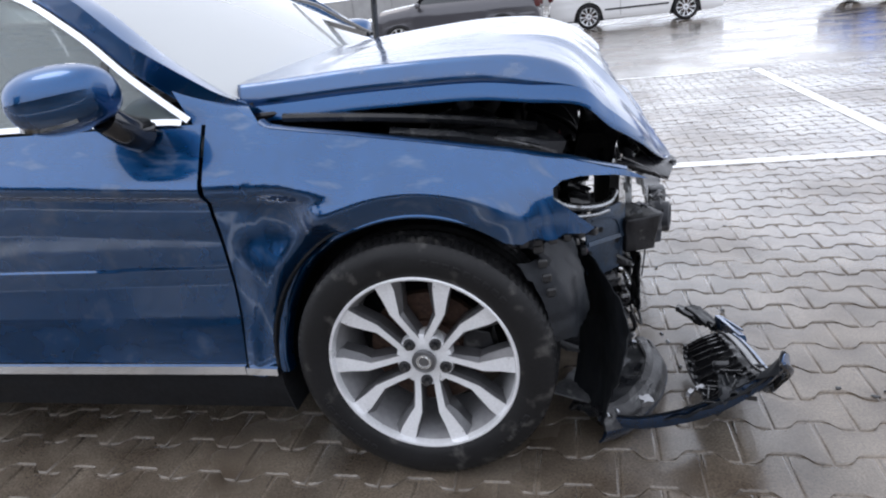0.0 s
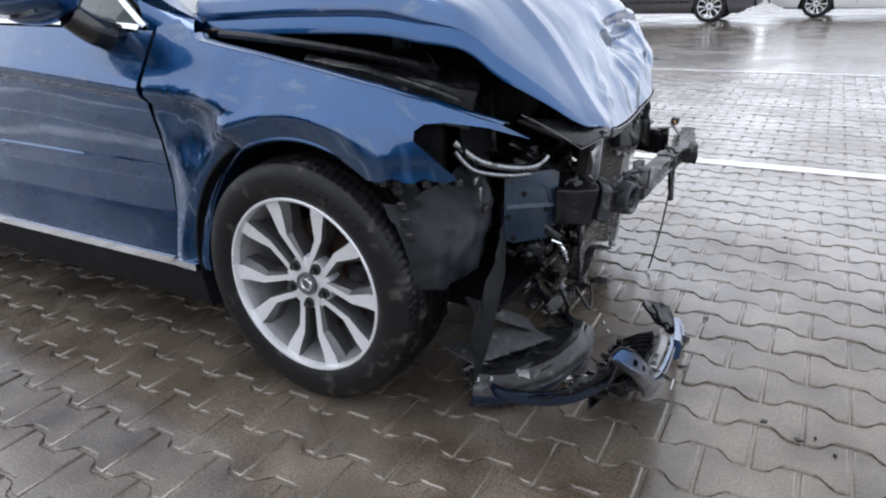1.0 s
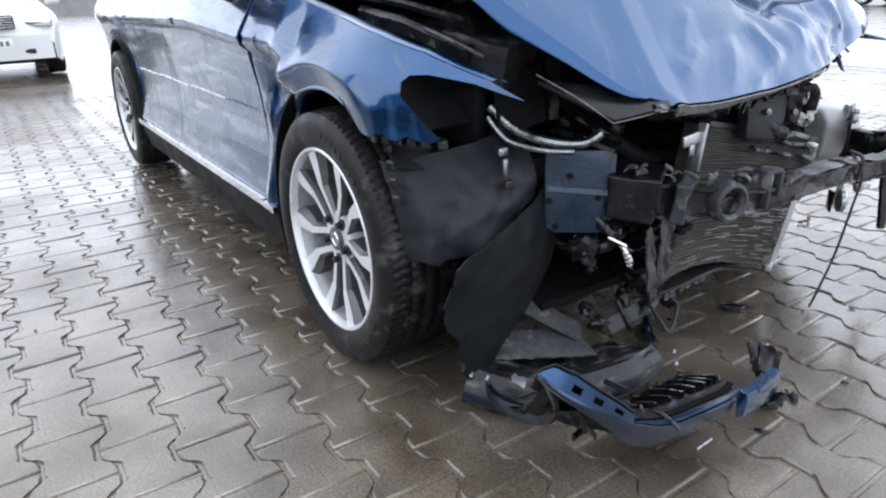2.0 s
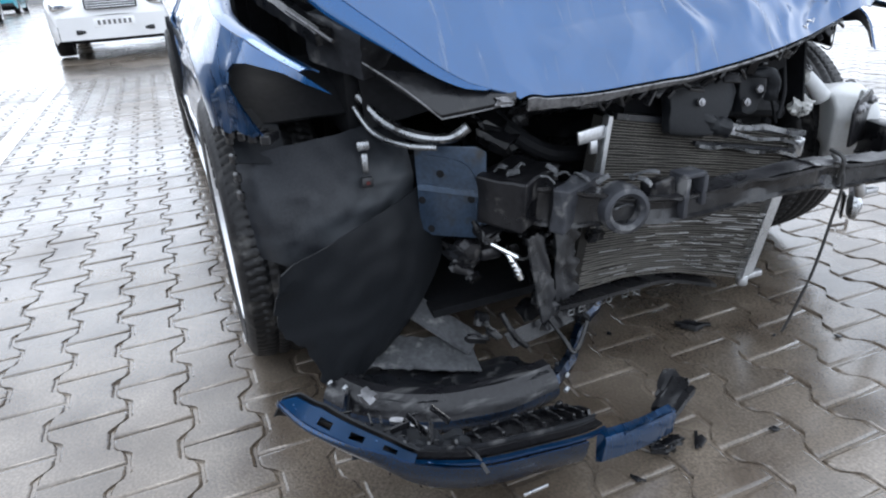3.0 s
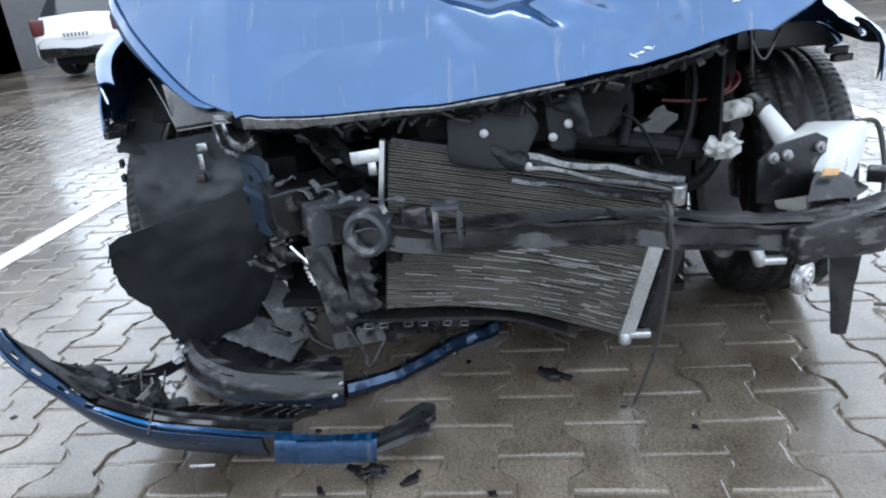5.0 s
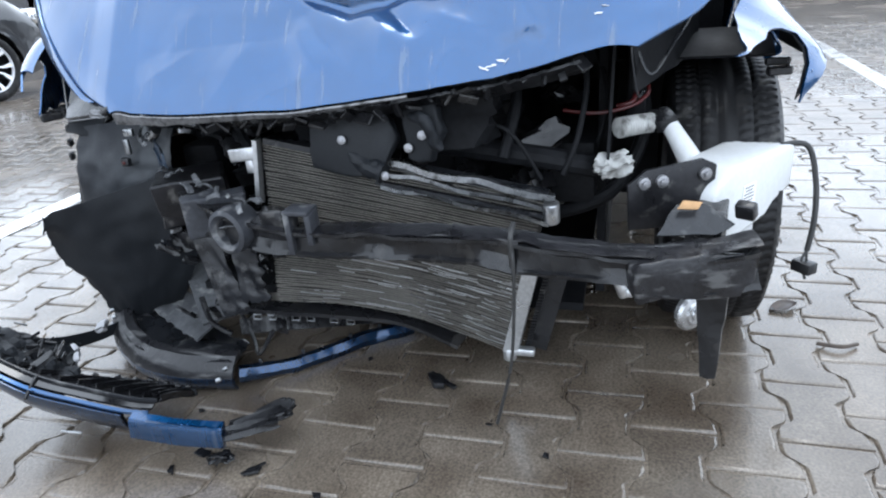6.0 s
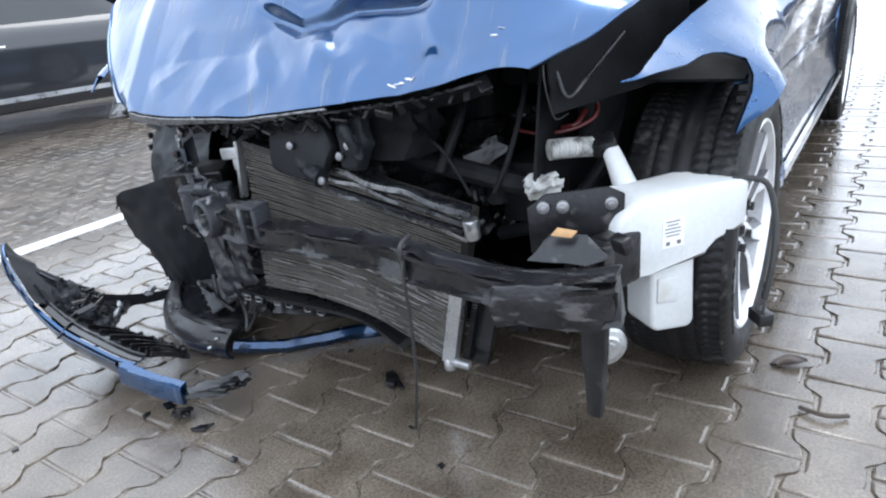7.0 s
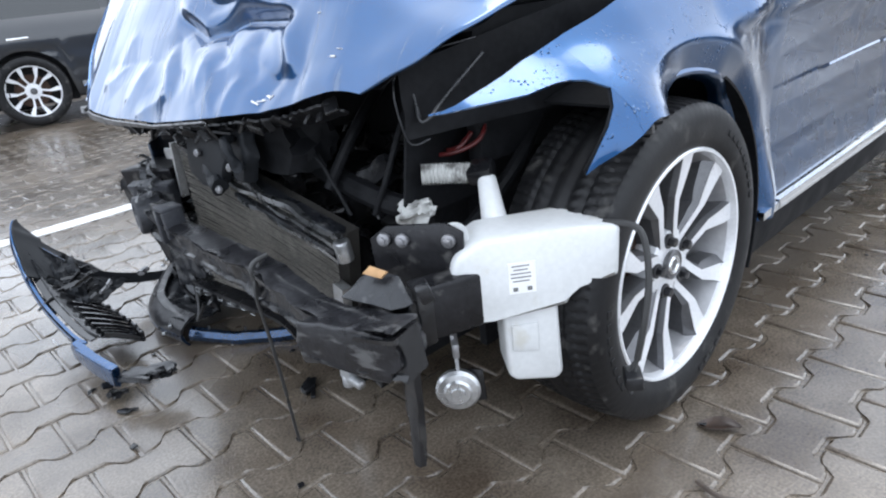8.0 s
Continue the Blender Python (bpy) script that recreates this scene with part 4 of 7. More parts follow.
def bonnet():
    bm = sheet(B(), lambda a, v: bonnet_point(1 - (1 - a) ** 1.7, v), 200, 190, 0.0)
    top = part("bonnet", bm, PAINT_BONNET, car, "crumpled blue bonnet buckled upwards, wet", 75)
    solid = top.modifiers.new("sheet_metal", "SOLIDIFY")
    solid.thickness, solid.offset = 0.004, -1
    # folded edge below the sides
    def skirt(u, v):
        p = bonnet_point(0.03 + 0.94 * u, 0.0)
        fade = min(1, (1 - u) * 5)
        return p + Vector((0, -0.012 * math.sin(v * 1.6), -0.036 * v * fade))
    part("bonnet_flange", sheet(B(), skirt, 90, 5, 0.004), PAINT, top)
    # inner frame
    def under(u, v):
        p = bonnet_point(0.04 + 0.92 * u, 0.03 + 0.94 * v)
        return p - Vector((0.018, 0, 0.030 + 0.012 * math.sin(u * 22) * math.sin(v * 17)))
    part("bonnet_frame", sheet(B(), under, 40, 40, 0.004), DARK, top, "black inner frame of the bonnet")
    # bright closing strip and torn black seal under the nose
    def strip(u, v):
        p = bonnet_point(1.0, 0.02 + 0.66 * u)
        return p + Vector((0.004 - 0.006 * v, 0, -0.004 - max(0.003, 0.021 - 0.020 * u + 0.004 * noise.noise(Vector((u * 14, 0, 0)))) * v))
    part("closing_strip", sheet(B(), strip, 70, 3, 0.004), STRIPM, car, "scuffed bare metal strip under the bonnet edge")
    def seal(u, v):
        p = bonnet_point(1.0, 0.02 + 0.90 * u)
        j = noise.noise(Vector((u * 60, v * 3, 1)))
        return p + Vector((-0.020 - 0.05 * v + 0.010 * j, 0.006 * j, -0.014 - 0.026 * v + 0.010 * j))
    part("torn_seal", sheet(B(), seal, 120, 5, 0.005), BLACK, car, "torn black rubber seal and splinters", 15)
    bm = B()
    for k in range(26):
        q = bonnet_point(1.0, 0.25 + 0.70 * k / 26)
        box(bm, (0.03 * random.uniform(0.4, 1.3), 0.016 * random.uniform(0.5, 1.6), 0.006), Matrix.Translation(q + Vector((-0.03, 0, -0.022 - random.uniform(0, 0.02)))) @ pose(0, 0, 0, random.uniform(-60, 60), random.uniform(-60, 60), random.uniform(0, 180)), 0.001, 1)
    part("splinter", bm, BLACK, car, "black plastic splinters", kind="stuff")
    # bare scraped spots
    bm = B()
    rnd = random.Random(17)
    for v0, u0, n, big in ((0.775, 0.984, 3, 0.8), (0.79, 0.972, 2, 0.5), (0.885, 0.925, 2, 0.5), (0.83, 0.86, 1, 0.5)):
        for k in range(n):
            u1, v1 = u0 + rnd.uniform(-0.010, 0.010), v0 + rnd.uniform(-0.012, 0.012) + 0.009 * k
            c = bonnet_point(u1, v1)
            across, down = bonnet_point(u1, v1 + 0.01) - c, bonnet_point(u1 + 0.01, v1) - c
            m = frame_of(c, across + down * rnd.uniform(-0.5, 0.1), -down)
            lump(bm, (big * rnd.uniform(0.012, 0.030), big * rnd.uniform(0.0015, 0.004), 0.002), m @ pose(0, 0, 0.001, rnd.uniform(-12, 12), rnd.uniform(-12, 12), rnd.uniform(-25, 25)), rnd.random() * 40, 0.5, 3)
    part("bare_scrapes", bm, LABELW, top, "bare scraped paint spots", kind="stuff")


bonnet()

# washer jet and wiper
wiper = part("wiper_blade", band(B(), [(-0.300, 0.035, 1.088), (-0.45, 0.150, 1.128), (-0.614, 0.286, 1.172), (-0.82, 0.45, 1.265), (-0.95, 0.55, 1.345)], [(-0.009, -0.008), (0.009, -0.008), (0.010, 0.0), (0.003, 0.009), (-0.007, 0.009)], 4), GLOSS, car, "black wiper blade on the wet screen")
part("wiper_arm", tube(B(), [(-0.285, 0.030, 1.088), (-0.42, 0.120, 1.150), (-0.54, 0.215, 1.205), (-0.66, 0.315, 1.235)], 0.007, 8), GLOSS, wiper)
part("bent_rod", tube(B(), [(-0.272, 0.026, 1.060), (-0.266, 0.022, 1.13), (-0.254, 0.012, 1.25), (-0.245, 0.005, 1.46)], 0.011, 8, 4), GLOSS, car, "thin black rod standing at the rear of the bonnet")
bm = B()
def cowl(u, v):
    s = v * 2 - 1
    return Vector((-0.50 + 0.12 * (1 - s * s) + 0.10 * u, s * 0.74, 0.985 + 0.045 * (1 - s * s) - 0.02 * math.sin(3 * u)))
sheet(bm, cowl, 6, 20, 0.01)
part("cowl_panel", bm, BLACK, car, "black cowl panel at foot of screen")
bm = B()
tube(bm, [(-0.30, -0.757, 0.945), (-0.12, -0.74, 0.93), (0.10, -0.70, 0.90), (0.30, -0.66, 0.86)], 0.012, 8)
tube(bm, [(-0.38, -0.735, 0.95), (-0.20, -0.70, 0.955), (-0.02, -0.66, 0.95)], 0.010, 8)
part("hinge_arm", bm, BLACK, car)


# ---- engine bay ----
def engine_bay():
    # the bay's deep shade is carried by the colour of these parts
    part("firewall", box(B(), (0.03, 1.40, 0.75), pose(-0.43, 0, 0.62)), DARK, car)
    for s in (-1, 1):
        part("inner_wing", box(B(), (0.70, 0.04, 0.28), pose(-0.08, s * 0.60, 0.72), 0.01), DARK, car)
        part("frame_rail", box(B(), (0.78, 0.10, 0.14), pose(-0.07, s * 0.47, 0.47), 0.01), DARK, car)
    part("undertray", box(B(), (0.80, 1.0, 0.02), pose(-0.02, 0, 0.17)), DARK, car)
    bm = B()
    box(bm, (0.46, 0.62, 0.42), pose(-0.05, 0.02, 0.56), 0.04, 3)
    part("engine_block", bm, DARK, car, "engine block, near-black for the shade in the bay")
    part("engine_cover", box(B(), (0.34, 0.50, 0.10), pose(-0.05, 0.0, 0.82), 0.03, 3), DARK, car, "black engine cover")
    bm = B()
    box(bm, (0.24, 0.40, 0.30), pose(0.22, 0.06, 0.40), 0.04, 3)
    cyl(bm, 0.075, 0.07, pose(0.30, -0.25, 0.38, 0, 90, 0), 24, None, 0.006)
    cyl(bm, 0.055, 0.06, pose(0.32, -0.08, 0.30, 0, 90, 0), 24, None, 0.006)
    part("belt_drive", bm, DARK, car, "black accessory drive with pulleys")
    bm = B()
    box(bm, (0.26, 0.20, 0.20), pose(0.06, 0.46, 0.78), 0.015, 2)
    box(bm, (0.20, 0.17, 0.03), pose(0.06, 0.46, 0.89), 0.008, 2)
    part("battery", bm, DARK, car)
    bm = B()
    def tank(u, v):
        a, b = 2 * math.pi * u, math.pi * v
        return Vector((0.10 + 0.10 * math.sin(b) * math.cos(a), -0.52 + 0.085 * math.sin(b) * math.sin(a), 0.835 + 0.065 * math.cos(b)))
    sheet(bm, tank, 24, 14)
    cyl(bm, 0.03, 0.04, pose(0.10, -0.52, 0.91), 18, None, 0.004)
    part("coolant_tank", bm, GREYPL, car, "greyed round coolant tank")
    for pts, r in (([(0.32, -0.10, 0.62), (0.36, 0.15, 0.56), (0.40, 0.42, 0.53), (0.36, 0.52, 0.50)], 0.024),
                   ([(0.20, 0.30, 0.75), (0.36, 0.36, 0.66), (0.44, 0.34, 0.54)], 0.012),
                   ([(0.05, 0.60, 0.66), (0.20, 0.62, 0.54), (0.30, 0.55, 0.42), (0.30, 0.40, 0.36)], 0.016),
                   ([(0.36, -0.32, 0.60), (0.42, -0.22, 0.52), (0.40, -0.05, 0.50)], 0.020),
                   ([(0.20, 0.44, 0.80), (0.34, 0.50, 0.70), (0.40, 0.49, 0.58), (0.42, 0.46, 0.50)], 0.006),
                   ([(0.44, 0.28, 0.62), (0.46, 0.36, 0.60), (0.45, 0.42, 0.50)], 0.004),
                   ([(0.16, 0.50, 0.74), (0.26, 0.54, 0.62), (0.30, 0.50, 0.46)], 0.006)):
        part("engine_hose", tube(B(), pts, r, 10), DARK, car)
    bm = B()
    tube(bm, [(0.30, 0.450, 0.606), (0.315, 0.52, 0.602), (0.305, 0.585, 0.612), (0.280, 0.622, 0.632), (0.255, 0.618, 0.655), (0.25, 0.590, 0.660)], 0.0045, 8)
    tube(bm, [(0.300, 0.560, 0.612), (0.300, 0.592, 0.622), (0.275, 0.602, 0.645)], 0.005, 8)
    part("red_wire", bm, RED, car, "loose red cable")
    bm = B()
    tube(bm, [(0.40, 0.575, 0.80), (0.405, 0.60, 0.735), (0.41, 0.625, 0.695), (0.38, 0.66, 0.74), (0.33, 0.70, 0.80)], 0.0035, 6)
    part("bonnet_stay_wire", bm, GREYPL, car)
    # small brackets and plugs that fill the bay
    bm = B()
    rnd = random.Random(4)
    for _ in range(70):
        p = (rnd.uniform(0.18, 0.40), rnd.uniform(-0.42, 0.46), rnd.uniform(0.32, 0.62))
        lump(bm, (rnd.uniform(0.02, 0.07), rnd.uniform(0.02, 0.10), rnd.uniform(0.015, 0.05)), Matrix.Translation(p) @ pose(0, 0, 0, rnd.uniform(-30, 30), rnd.uniform(-30, 30), rnd.uniform(0, 180)), rnd.random() * 50, 0.3, 2)
    part("bay_clutter", bm, BLACK, car, "dark brackets and plugs", kind="stuff")


    # added dark block that stops bright ground showing under the bonnet nose
    bm = B()
    lump(bm, (0.12, 0.40, 0.15), pose(0.455, 0.12, 0.665, 0, 12, 0), 6, 0.10, 7)
    part("gap_blocker", bm, DARK, car, "dark block added to close the gap below the bonnet nose", 30)


engine_bay()
# added dark sheet that keeps daylight from showing through the bay
bm = B()
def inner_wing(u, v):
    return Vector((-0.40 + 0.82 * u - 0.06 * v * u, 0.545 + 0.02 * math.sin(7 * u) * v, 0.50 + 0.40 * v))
part("inner_wing", sheet(bm, inner_wing, 20, 8, 0.006), DARK, car, "dark sheet added to close the view through the bay")


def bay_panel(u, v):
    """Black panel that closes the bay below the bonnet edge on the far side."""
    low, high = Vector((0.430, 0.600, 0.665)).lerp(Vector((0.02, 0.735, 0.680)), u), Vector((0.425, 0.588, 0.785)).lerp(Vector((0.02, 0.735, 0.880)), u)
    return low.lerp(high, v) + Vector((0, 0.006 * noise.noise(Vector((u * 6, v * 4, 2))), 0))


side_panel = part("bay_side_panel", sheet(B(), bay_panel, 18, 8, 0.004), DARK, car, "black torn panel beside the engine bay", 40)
part("panel_edge", tube(B(), [bay_panel(0.35, 1.0), bay_panel(0.0, 1.0), bay_panel(0.0, 0.0), bay_panel(0.10, -0.05)], 0.0018, 6, 5), GREYPL, side_panel)


# what shows of the bay between the other fender and the lifted bonnet
part("air_box", lump(B(), (0.17, 0.15, 0.10), pose(0.250, -0.565, 0.785, 8, 12, 25), 6, 0.05, 10), TORN, car, "rounded grey air box in the engine bay", 80)
bm = band(B(), [(-0.05, -0.715, 0.880), (0.14, -0.695, 0.850), (0.30, -0.655, 0.800)], [(-0.016, -0.022), (0.016, -0.022), (0.020, 0.004), (0.010, 0.014), (-0.016, 0.012)], 10)
rail = part("wing_rail", crumple(bm, 0.004, 14, 5), GREYPL, car, "dark grey rail below the fender edge", 30)
part("rail_strip", tube(B(), [(0.20, -0.702, 0.846), (0.30, -0.672, 0.812), (0.345, -0.650, 0.790)], 0.004, 6), STRIPM, rail, "pale bent strip")


# ---- radiator and crash structure ----
def rad_point(s, h):
    """On the radiator: s across from the -y side, h up."""
    top_l, top_r, bot_l, bot_r = Vector((0.540, -0.150, 0.605)), Vector((0.500, 0.44, 0.475)), Vector((0.515, -0.205, 0.215)), Vector((0.478, 0.345, 0.095))
    p = (bot_l.lerp(bot_r, s)).lerp(top_l.lerp(top_r, s), h)
    p.x -= 0.030 * math.sin(math.pi * s) * (1 - h)
    p.z += 0.020 * math.sin(math.pi * s) * (1 - h) ** 2
    return p


def radiator():
    bm = sheet(B(), lambda u, v: rad_point(u, v) - Vector((0.020, 0, 0)), 20, 14, 0.03)
    core = part("radiator", bm, RADCORE, car, "bent radiator core with scraped fins")
    bm = B()
    rnd = random.Random(9)
    n = 64
    for k in range(n):
        h = (k + 0.5) / n
        bend = [rnd.uniform(-0.0015, 0.0015) for _ in range(9)]
        pts = [rad_point(0.01 + 0.98 * j / 8, h) + Vector((0.002 + bend[j], 0, bend[8 - j])) for j in range(9)]
        band(bm, pts, [(-0.002, -0.0006), (0.0015, -0.0006), (0.0015, 0.0006), (-0.002, 0.0006)], 2)
    part("cooling_fin", bm, FIN, core, "fine grey-brown horizontal fins", kind="stuff")
    bm = B()
    for _ in range(80):
        h, s = rnd.uniform(0.04, 0.48), rnd.betavariate(2.2, 1.5)
        l = rnd.uniform(0.03, 0.20)
        p, q = rad_point(s, h), rad_point(min(1, s + l), h + rnd.uniform(-0.006, 0.006))
        band(bm, [p + Vector((0.008, 0, 0)), (p + q) / 2 + Vector((0.0095, 0, rnd.uniform(-0.002, 0.002))), q + Vector((0.008, 0, 0))], [(-0.001, -0.0006), (0.001, -0.0006), (0.001, 0.0006), (-0.001, 0.0006)], 2)
    part("bent_fin", bm, ALU, core, "bright flattened fins", kind="stuff")
    # bright bent rails over the upper far corner
    for s0, h0, h1, w in ((0.36, 1.035, 1.02, 0.006), (0.44, 0.90, 0.88, 0.004), (0.40, 0.985, 0.955, 0.004)):
        bm = B()
        pts = [rad_point(s0 + (1.02 - s0) * j / 8, h0 + (h1 - h0) * j / 8) + Vector((0.010 + 0.004 * math.sin(j * 2.3), 0, 0.004 * math.sin(j * 1.7 + w * 900))) for j in range(9)]
        band(bm, pts, [(-0.008, -w), (0.006, -w), (0.006, w), (-0.008, w)], 3)
        part("bent_rail", bm, PIPE, core, "bright buckled aluminium rail")
    bm = B()
    band(bm, [rad_point(1.0, 0.02), rad_point(1.0, 0.40), rad_point(1.0, 0.70)], [(-0.016, -0.010), (0.016, -0.010), (0.018, 0.0), (0.016, 0.012), (-0.016, 0.012)], 6, (1, 0, 0))
    cyl(bm, 0.017, 0.045, Matrix.Translation(rad_point(1.02, 0.93)) @ pose(0, 0, 0, 0, 8, 0), 16, None, 0.004)
    box(bm, (0.02, 0.05, 0.018), Matrix.Translation(rad_point(1.05, 0.05)), 0.004)
    cyl(bm, 0.015, 0.03, Matrix.Translation(rad_point(1.0, 0.0)), 14, None, 0.003)
    part("end_tank", bm, ALU, core, "bright aluminium end tank")
    bm = B()
    band(bm, [rad_point(1.10, 0.04) - Vector((0.05, 0, 0)), rad_point(1.10, 0.70) - Vector((0.05, 0, 0))], [(-0.02, -0.012), (0.02, -0.012), (0.02, 0.012), (-0.02, 0.012)], 4, (1, 0, 0))
    cooler = part("rear_cooler", bm, BLACK, core, "black cooler frame")
    bm = B()
    for k in range(30):
        p = rad_point(1.06, 0.05 + 0.6 * k / 30) - Vector((0.03, 0, 0))
        box(bm, (0.03, 0.012, 0.004), Matrix.Translation(p))
    part("cooler_rib", bm, STEEL, core, "fine dark ribs", kind="stuff")
    bm = B()
    band(bm, [rad_point(0.0, 1.0) + Vector((0.006, -0.004, 0.008)), rad_point(0.0, 0.66) + Vector((0.012, -0.006, 0))], [(-0.004, -0.010), (0.006, -0.010), (0.006, 0.010), (-0.004, 0.010)], 4, (1, 0, 0))
    box(bm, (0.008, 0.065, 0.028), Matrix.Translation((0.545, -0.195, 0.580)) @ pose(0, 0, 0, 6, 0, 0), 0.003)
    box(bm, (0.008, 0.018, 0.03), Matrix.Translation((0.54, -0.185, 0.553)), 0.003)
    part("side_bracket", bm, ALU, core, "bright sheet bracket")
    bm = B()
    band(bm, [rad_point(t, 1.0) + Vector((0, 0, 0.008)) for t in (0.02, 0.35, 0.7, 1.0)], [(-0.02, -0.006), (0.012, -0.006), (0.012, 0.006), (-0.02, 0.006)], 5)
    band(bm, [rad_point(t, 0.90) + Vector((0.008, 0, 0.004)) for t in (0.42, 0.7, 1.0)], [(-0.006, -0.004), (0.006, -0.004), (0.006, 0.004), (-0.006, 0.004)], 5)
    part("top_rail", bm, GREYPL, core)
    bm = B()
    band(bm, [rad_point(t, -0.01) + Vector((0.010 + 0.01 * math.sin(9 * t), 0, -0.012)) for t in (-0.12, 0.05, 0.3, 0.55, 0.8)], [(-0.03, -0.005), (0.02, -0.005), (0.02, 0.004), (-0.03, 0.004)], 5)
    part("lower_air_guide", bm, BLACK, core, "torn black air guide")
    bm = B()
    for t in (-0.06, 0.0, 0.10, 0.16, 0.26, 0.33):
        p = rad_point(t, -0.02) + Vector((0.03, 0, -0.022))
        m = frame_of(p, rad_point(t + 0.03, 0) - rad_point(t, 0), (0, 0, 1))
        for dx, dz, sx, sz in ((0, 0.006, 0.02, 0.003), (0, -0.006, 0.02, 0.003), (-0.009, 0, 0.003, 0.012), (0.009, 0, 0.003, 0.012)):
            box(bm, (sx, sz, 0.003), m @ Matrix.Translation((dx, dz, 0)), 0.0008, 1)
    part("clip_loops", bm, PIPE, core, "pale torn clip loops", kind="stuff")
    # lock carrier with bolts
    bm = B()
    prism(bm, [(-0.05, -0.02), (0.03, -0.035), (0.10, -0.02), (0.13, 0.04), (0.10, 0.085), (0.02, 0.095), (-0.05, 0.07)], 0.03, frame_of((0.545, 0.03, 0.575), (0, 1, 0), (-0.15, 0, 1)), 0.006)
    prism(bm, [(0.0, 0.0), (0.05, -0.01), (0.08, 0.05), (0.06, 0.11), (0.0, 0.10)], 0.03, frame_of((0.535, 0.175, 0.575), (0, 1, 0), (-0.1, 0, 1)), 0.006)
    tube(bm, [(0.555, 0.06, 0.585), (0.572, 0.10, 0.565), (0.580, 0.13, 0.552)], 0.018, 12)
    tube(bm, [(0.56, 0.20, 0.66), (0.585, 0.23, 0.65), (0.575, 0.25, 0.60)], 0.012, 10)
    part("lock_carrier", crumple(bm, 0.010, 18, 7, 2), LINER, car, "broken black lock carrier")
    for p in ((0.578, 0.052, 0.618), (0.572, 0.070, 0.565), (0.572, 0.185, 0.600), (0.575, 0.215, 0.625), (0.584, 0.135, 0.548)):
        bm = B()
        cyl(bm, 0.009, 0.008, Matrix.Translation(p) @ pose(0, 0, 0, 0, 80, 0), 12, None, 0.002)
        cyl(bm, 0.0050, 0.014, Matrix.Translation(p) @ pose(0, 0, 0, 0, 80, 0), 6, None, 0.001)
        part("carrier_bolt", bm, BOLT, car)


radiator()


def crash_beam():
    line = [(0.528, -0.40, 0.485), (0.575, -0.30, 0.462), (0.625, -0.19, 0.450), (0.636, -0.05, 0.430), (0.645, 0.12, 0.434), (0.650, 0.28, 0.437), (0.640, 0.40, 0.420), (0.650, 0.56, 0.408), (0.655, 0.70, 0.402), (0.635, 0.80, 0.415)]
    def sec(t):
        k = 0.027 + 0.015 * math.exp(-((t - 0.10) / 0.10) ** 2) + 0.010 * max(0, t - 0.8) * 5
        w = 0.026
        j = 0.003 * math.sin(37 * t)
        return [(-w, -k), (w, -k), (w + j, -k + 0.006), (w * 0.78, -k + 0.010), (w * 0.72 + j, 0.0), (w * 0.80, k - 0.012), (w * 1.15, k - 0.007), (w * 1.15, k), (-w, k)]
    beam = part("crash_beam", crumple(band(B(), line, sec, 20), 0.006, 14, 3), BLACK, car, "bent black bumper beam with scuffed grey top", 25)
    # scuffed top plate in two overlapping lengths, and the tail that curls up at the end
    for a, b, dz in ((2, 6, 0.0), (5, 9, 0.004)):
        bm = B()
        pts = [Vector(line[i]) + Vector((0.004 * math.sin(3.0 * i), 0, 0.029 + dz + 0.010 * max(0, i - 7))) for i in range(a, b + 1)]
        band(bm, pts, lambda t: [(-0.024, -0.002), (0.028 + 0.004 * math.sin(40 * t), -0.003), (0.030 + 0.004 * math.sin(40 * t), 0.0), (0.012, 0.003), (-0.024, 0.002)], 8)
        part("beam_plate", crumple(bm, 0.004, 22, 5), SCUFFED, beam, "scuffed grey top plate", 25)
    # crushed end: casting, tow ring
    bm = B()
    rnd = random.Random(12)
    lathe(bm, [(0.030, -0.03), (0.047, -0.03), (0.050, 0.0), (0.047, 0.026), (0.038, 0.030), (0.030, 0.022), (0.026, -0.03)], frame_of((0.640, -0.185, 0.452), (0.2, 1, 0), (0, 0, 1)), 28)
    part("tow_ring", bm, TORN, beam, "grey cast tow-eye ring", 30)
    part("crash_box", crumple(box(B(), (0.11, 0.15, 0.105), pose(0.527, -0.352, 0.482, 0, 4, 32), 0.006), 0.009, 9, 1, 3), STEEL, beam, "crushed grey crash box", 22)
    part("crushed_end", crumple(box(B(), (0.035, 0.13, 0.098), pose(0.590, -0.262, 0.462, 0, 8, 30), 0.005), 0.012, 12, 2, 3), TORN, beam, "crumpled grey beam end", 22)
    part("beam_knuckle", crumple(box(B(), (0.04, 0.055, 0.090), pose(0.634, -0.096, 0.450, 0, 0, 8), 0.006), 0.010, 16, 3, 3), STEEL, beam, "", 30)
    bm = B()
    # curled pale scraps of sheet along the torn upper edge
    for k in range(15):
        t = k / 14
        c = Vector((0.545, -0.40, 0.540)).lerp(Vector((0.648, -0.13, 0.500)), t) + Vector((rnd.uniform(-0.015, 0.02), 0, rnd.uniform(-0.012, 0.010) - (0.055 if k % 4 == 3 else 0)))
        m = Matrix.Translation(c) @ pose(0, 0, 0, rnd.uniform(-30, 50), rnd.uniform(-20, 60), rnd.uniform(20, 110))
        long, wide, curl = rnd.uniform(0.02, 0.055), rnd.uniform(0.008, 0.022), rnd.uniform(0.004, 0.014)
        seed = rnd.random() * 30
        sheet(bm, lambda u, v: m @ Vector((long * (u - 0.5), wide * (v - 0.5) * (1 - 0.5 * abs(noise.noise(Vector((u * 5, seed, v))))), curl * math.sin(2.4 * u) + 0.004 * noise.noise(Vector((u * 6, v * 5, seed))))), 7, 4, 0.0025)
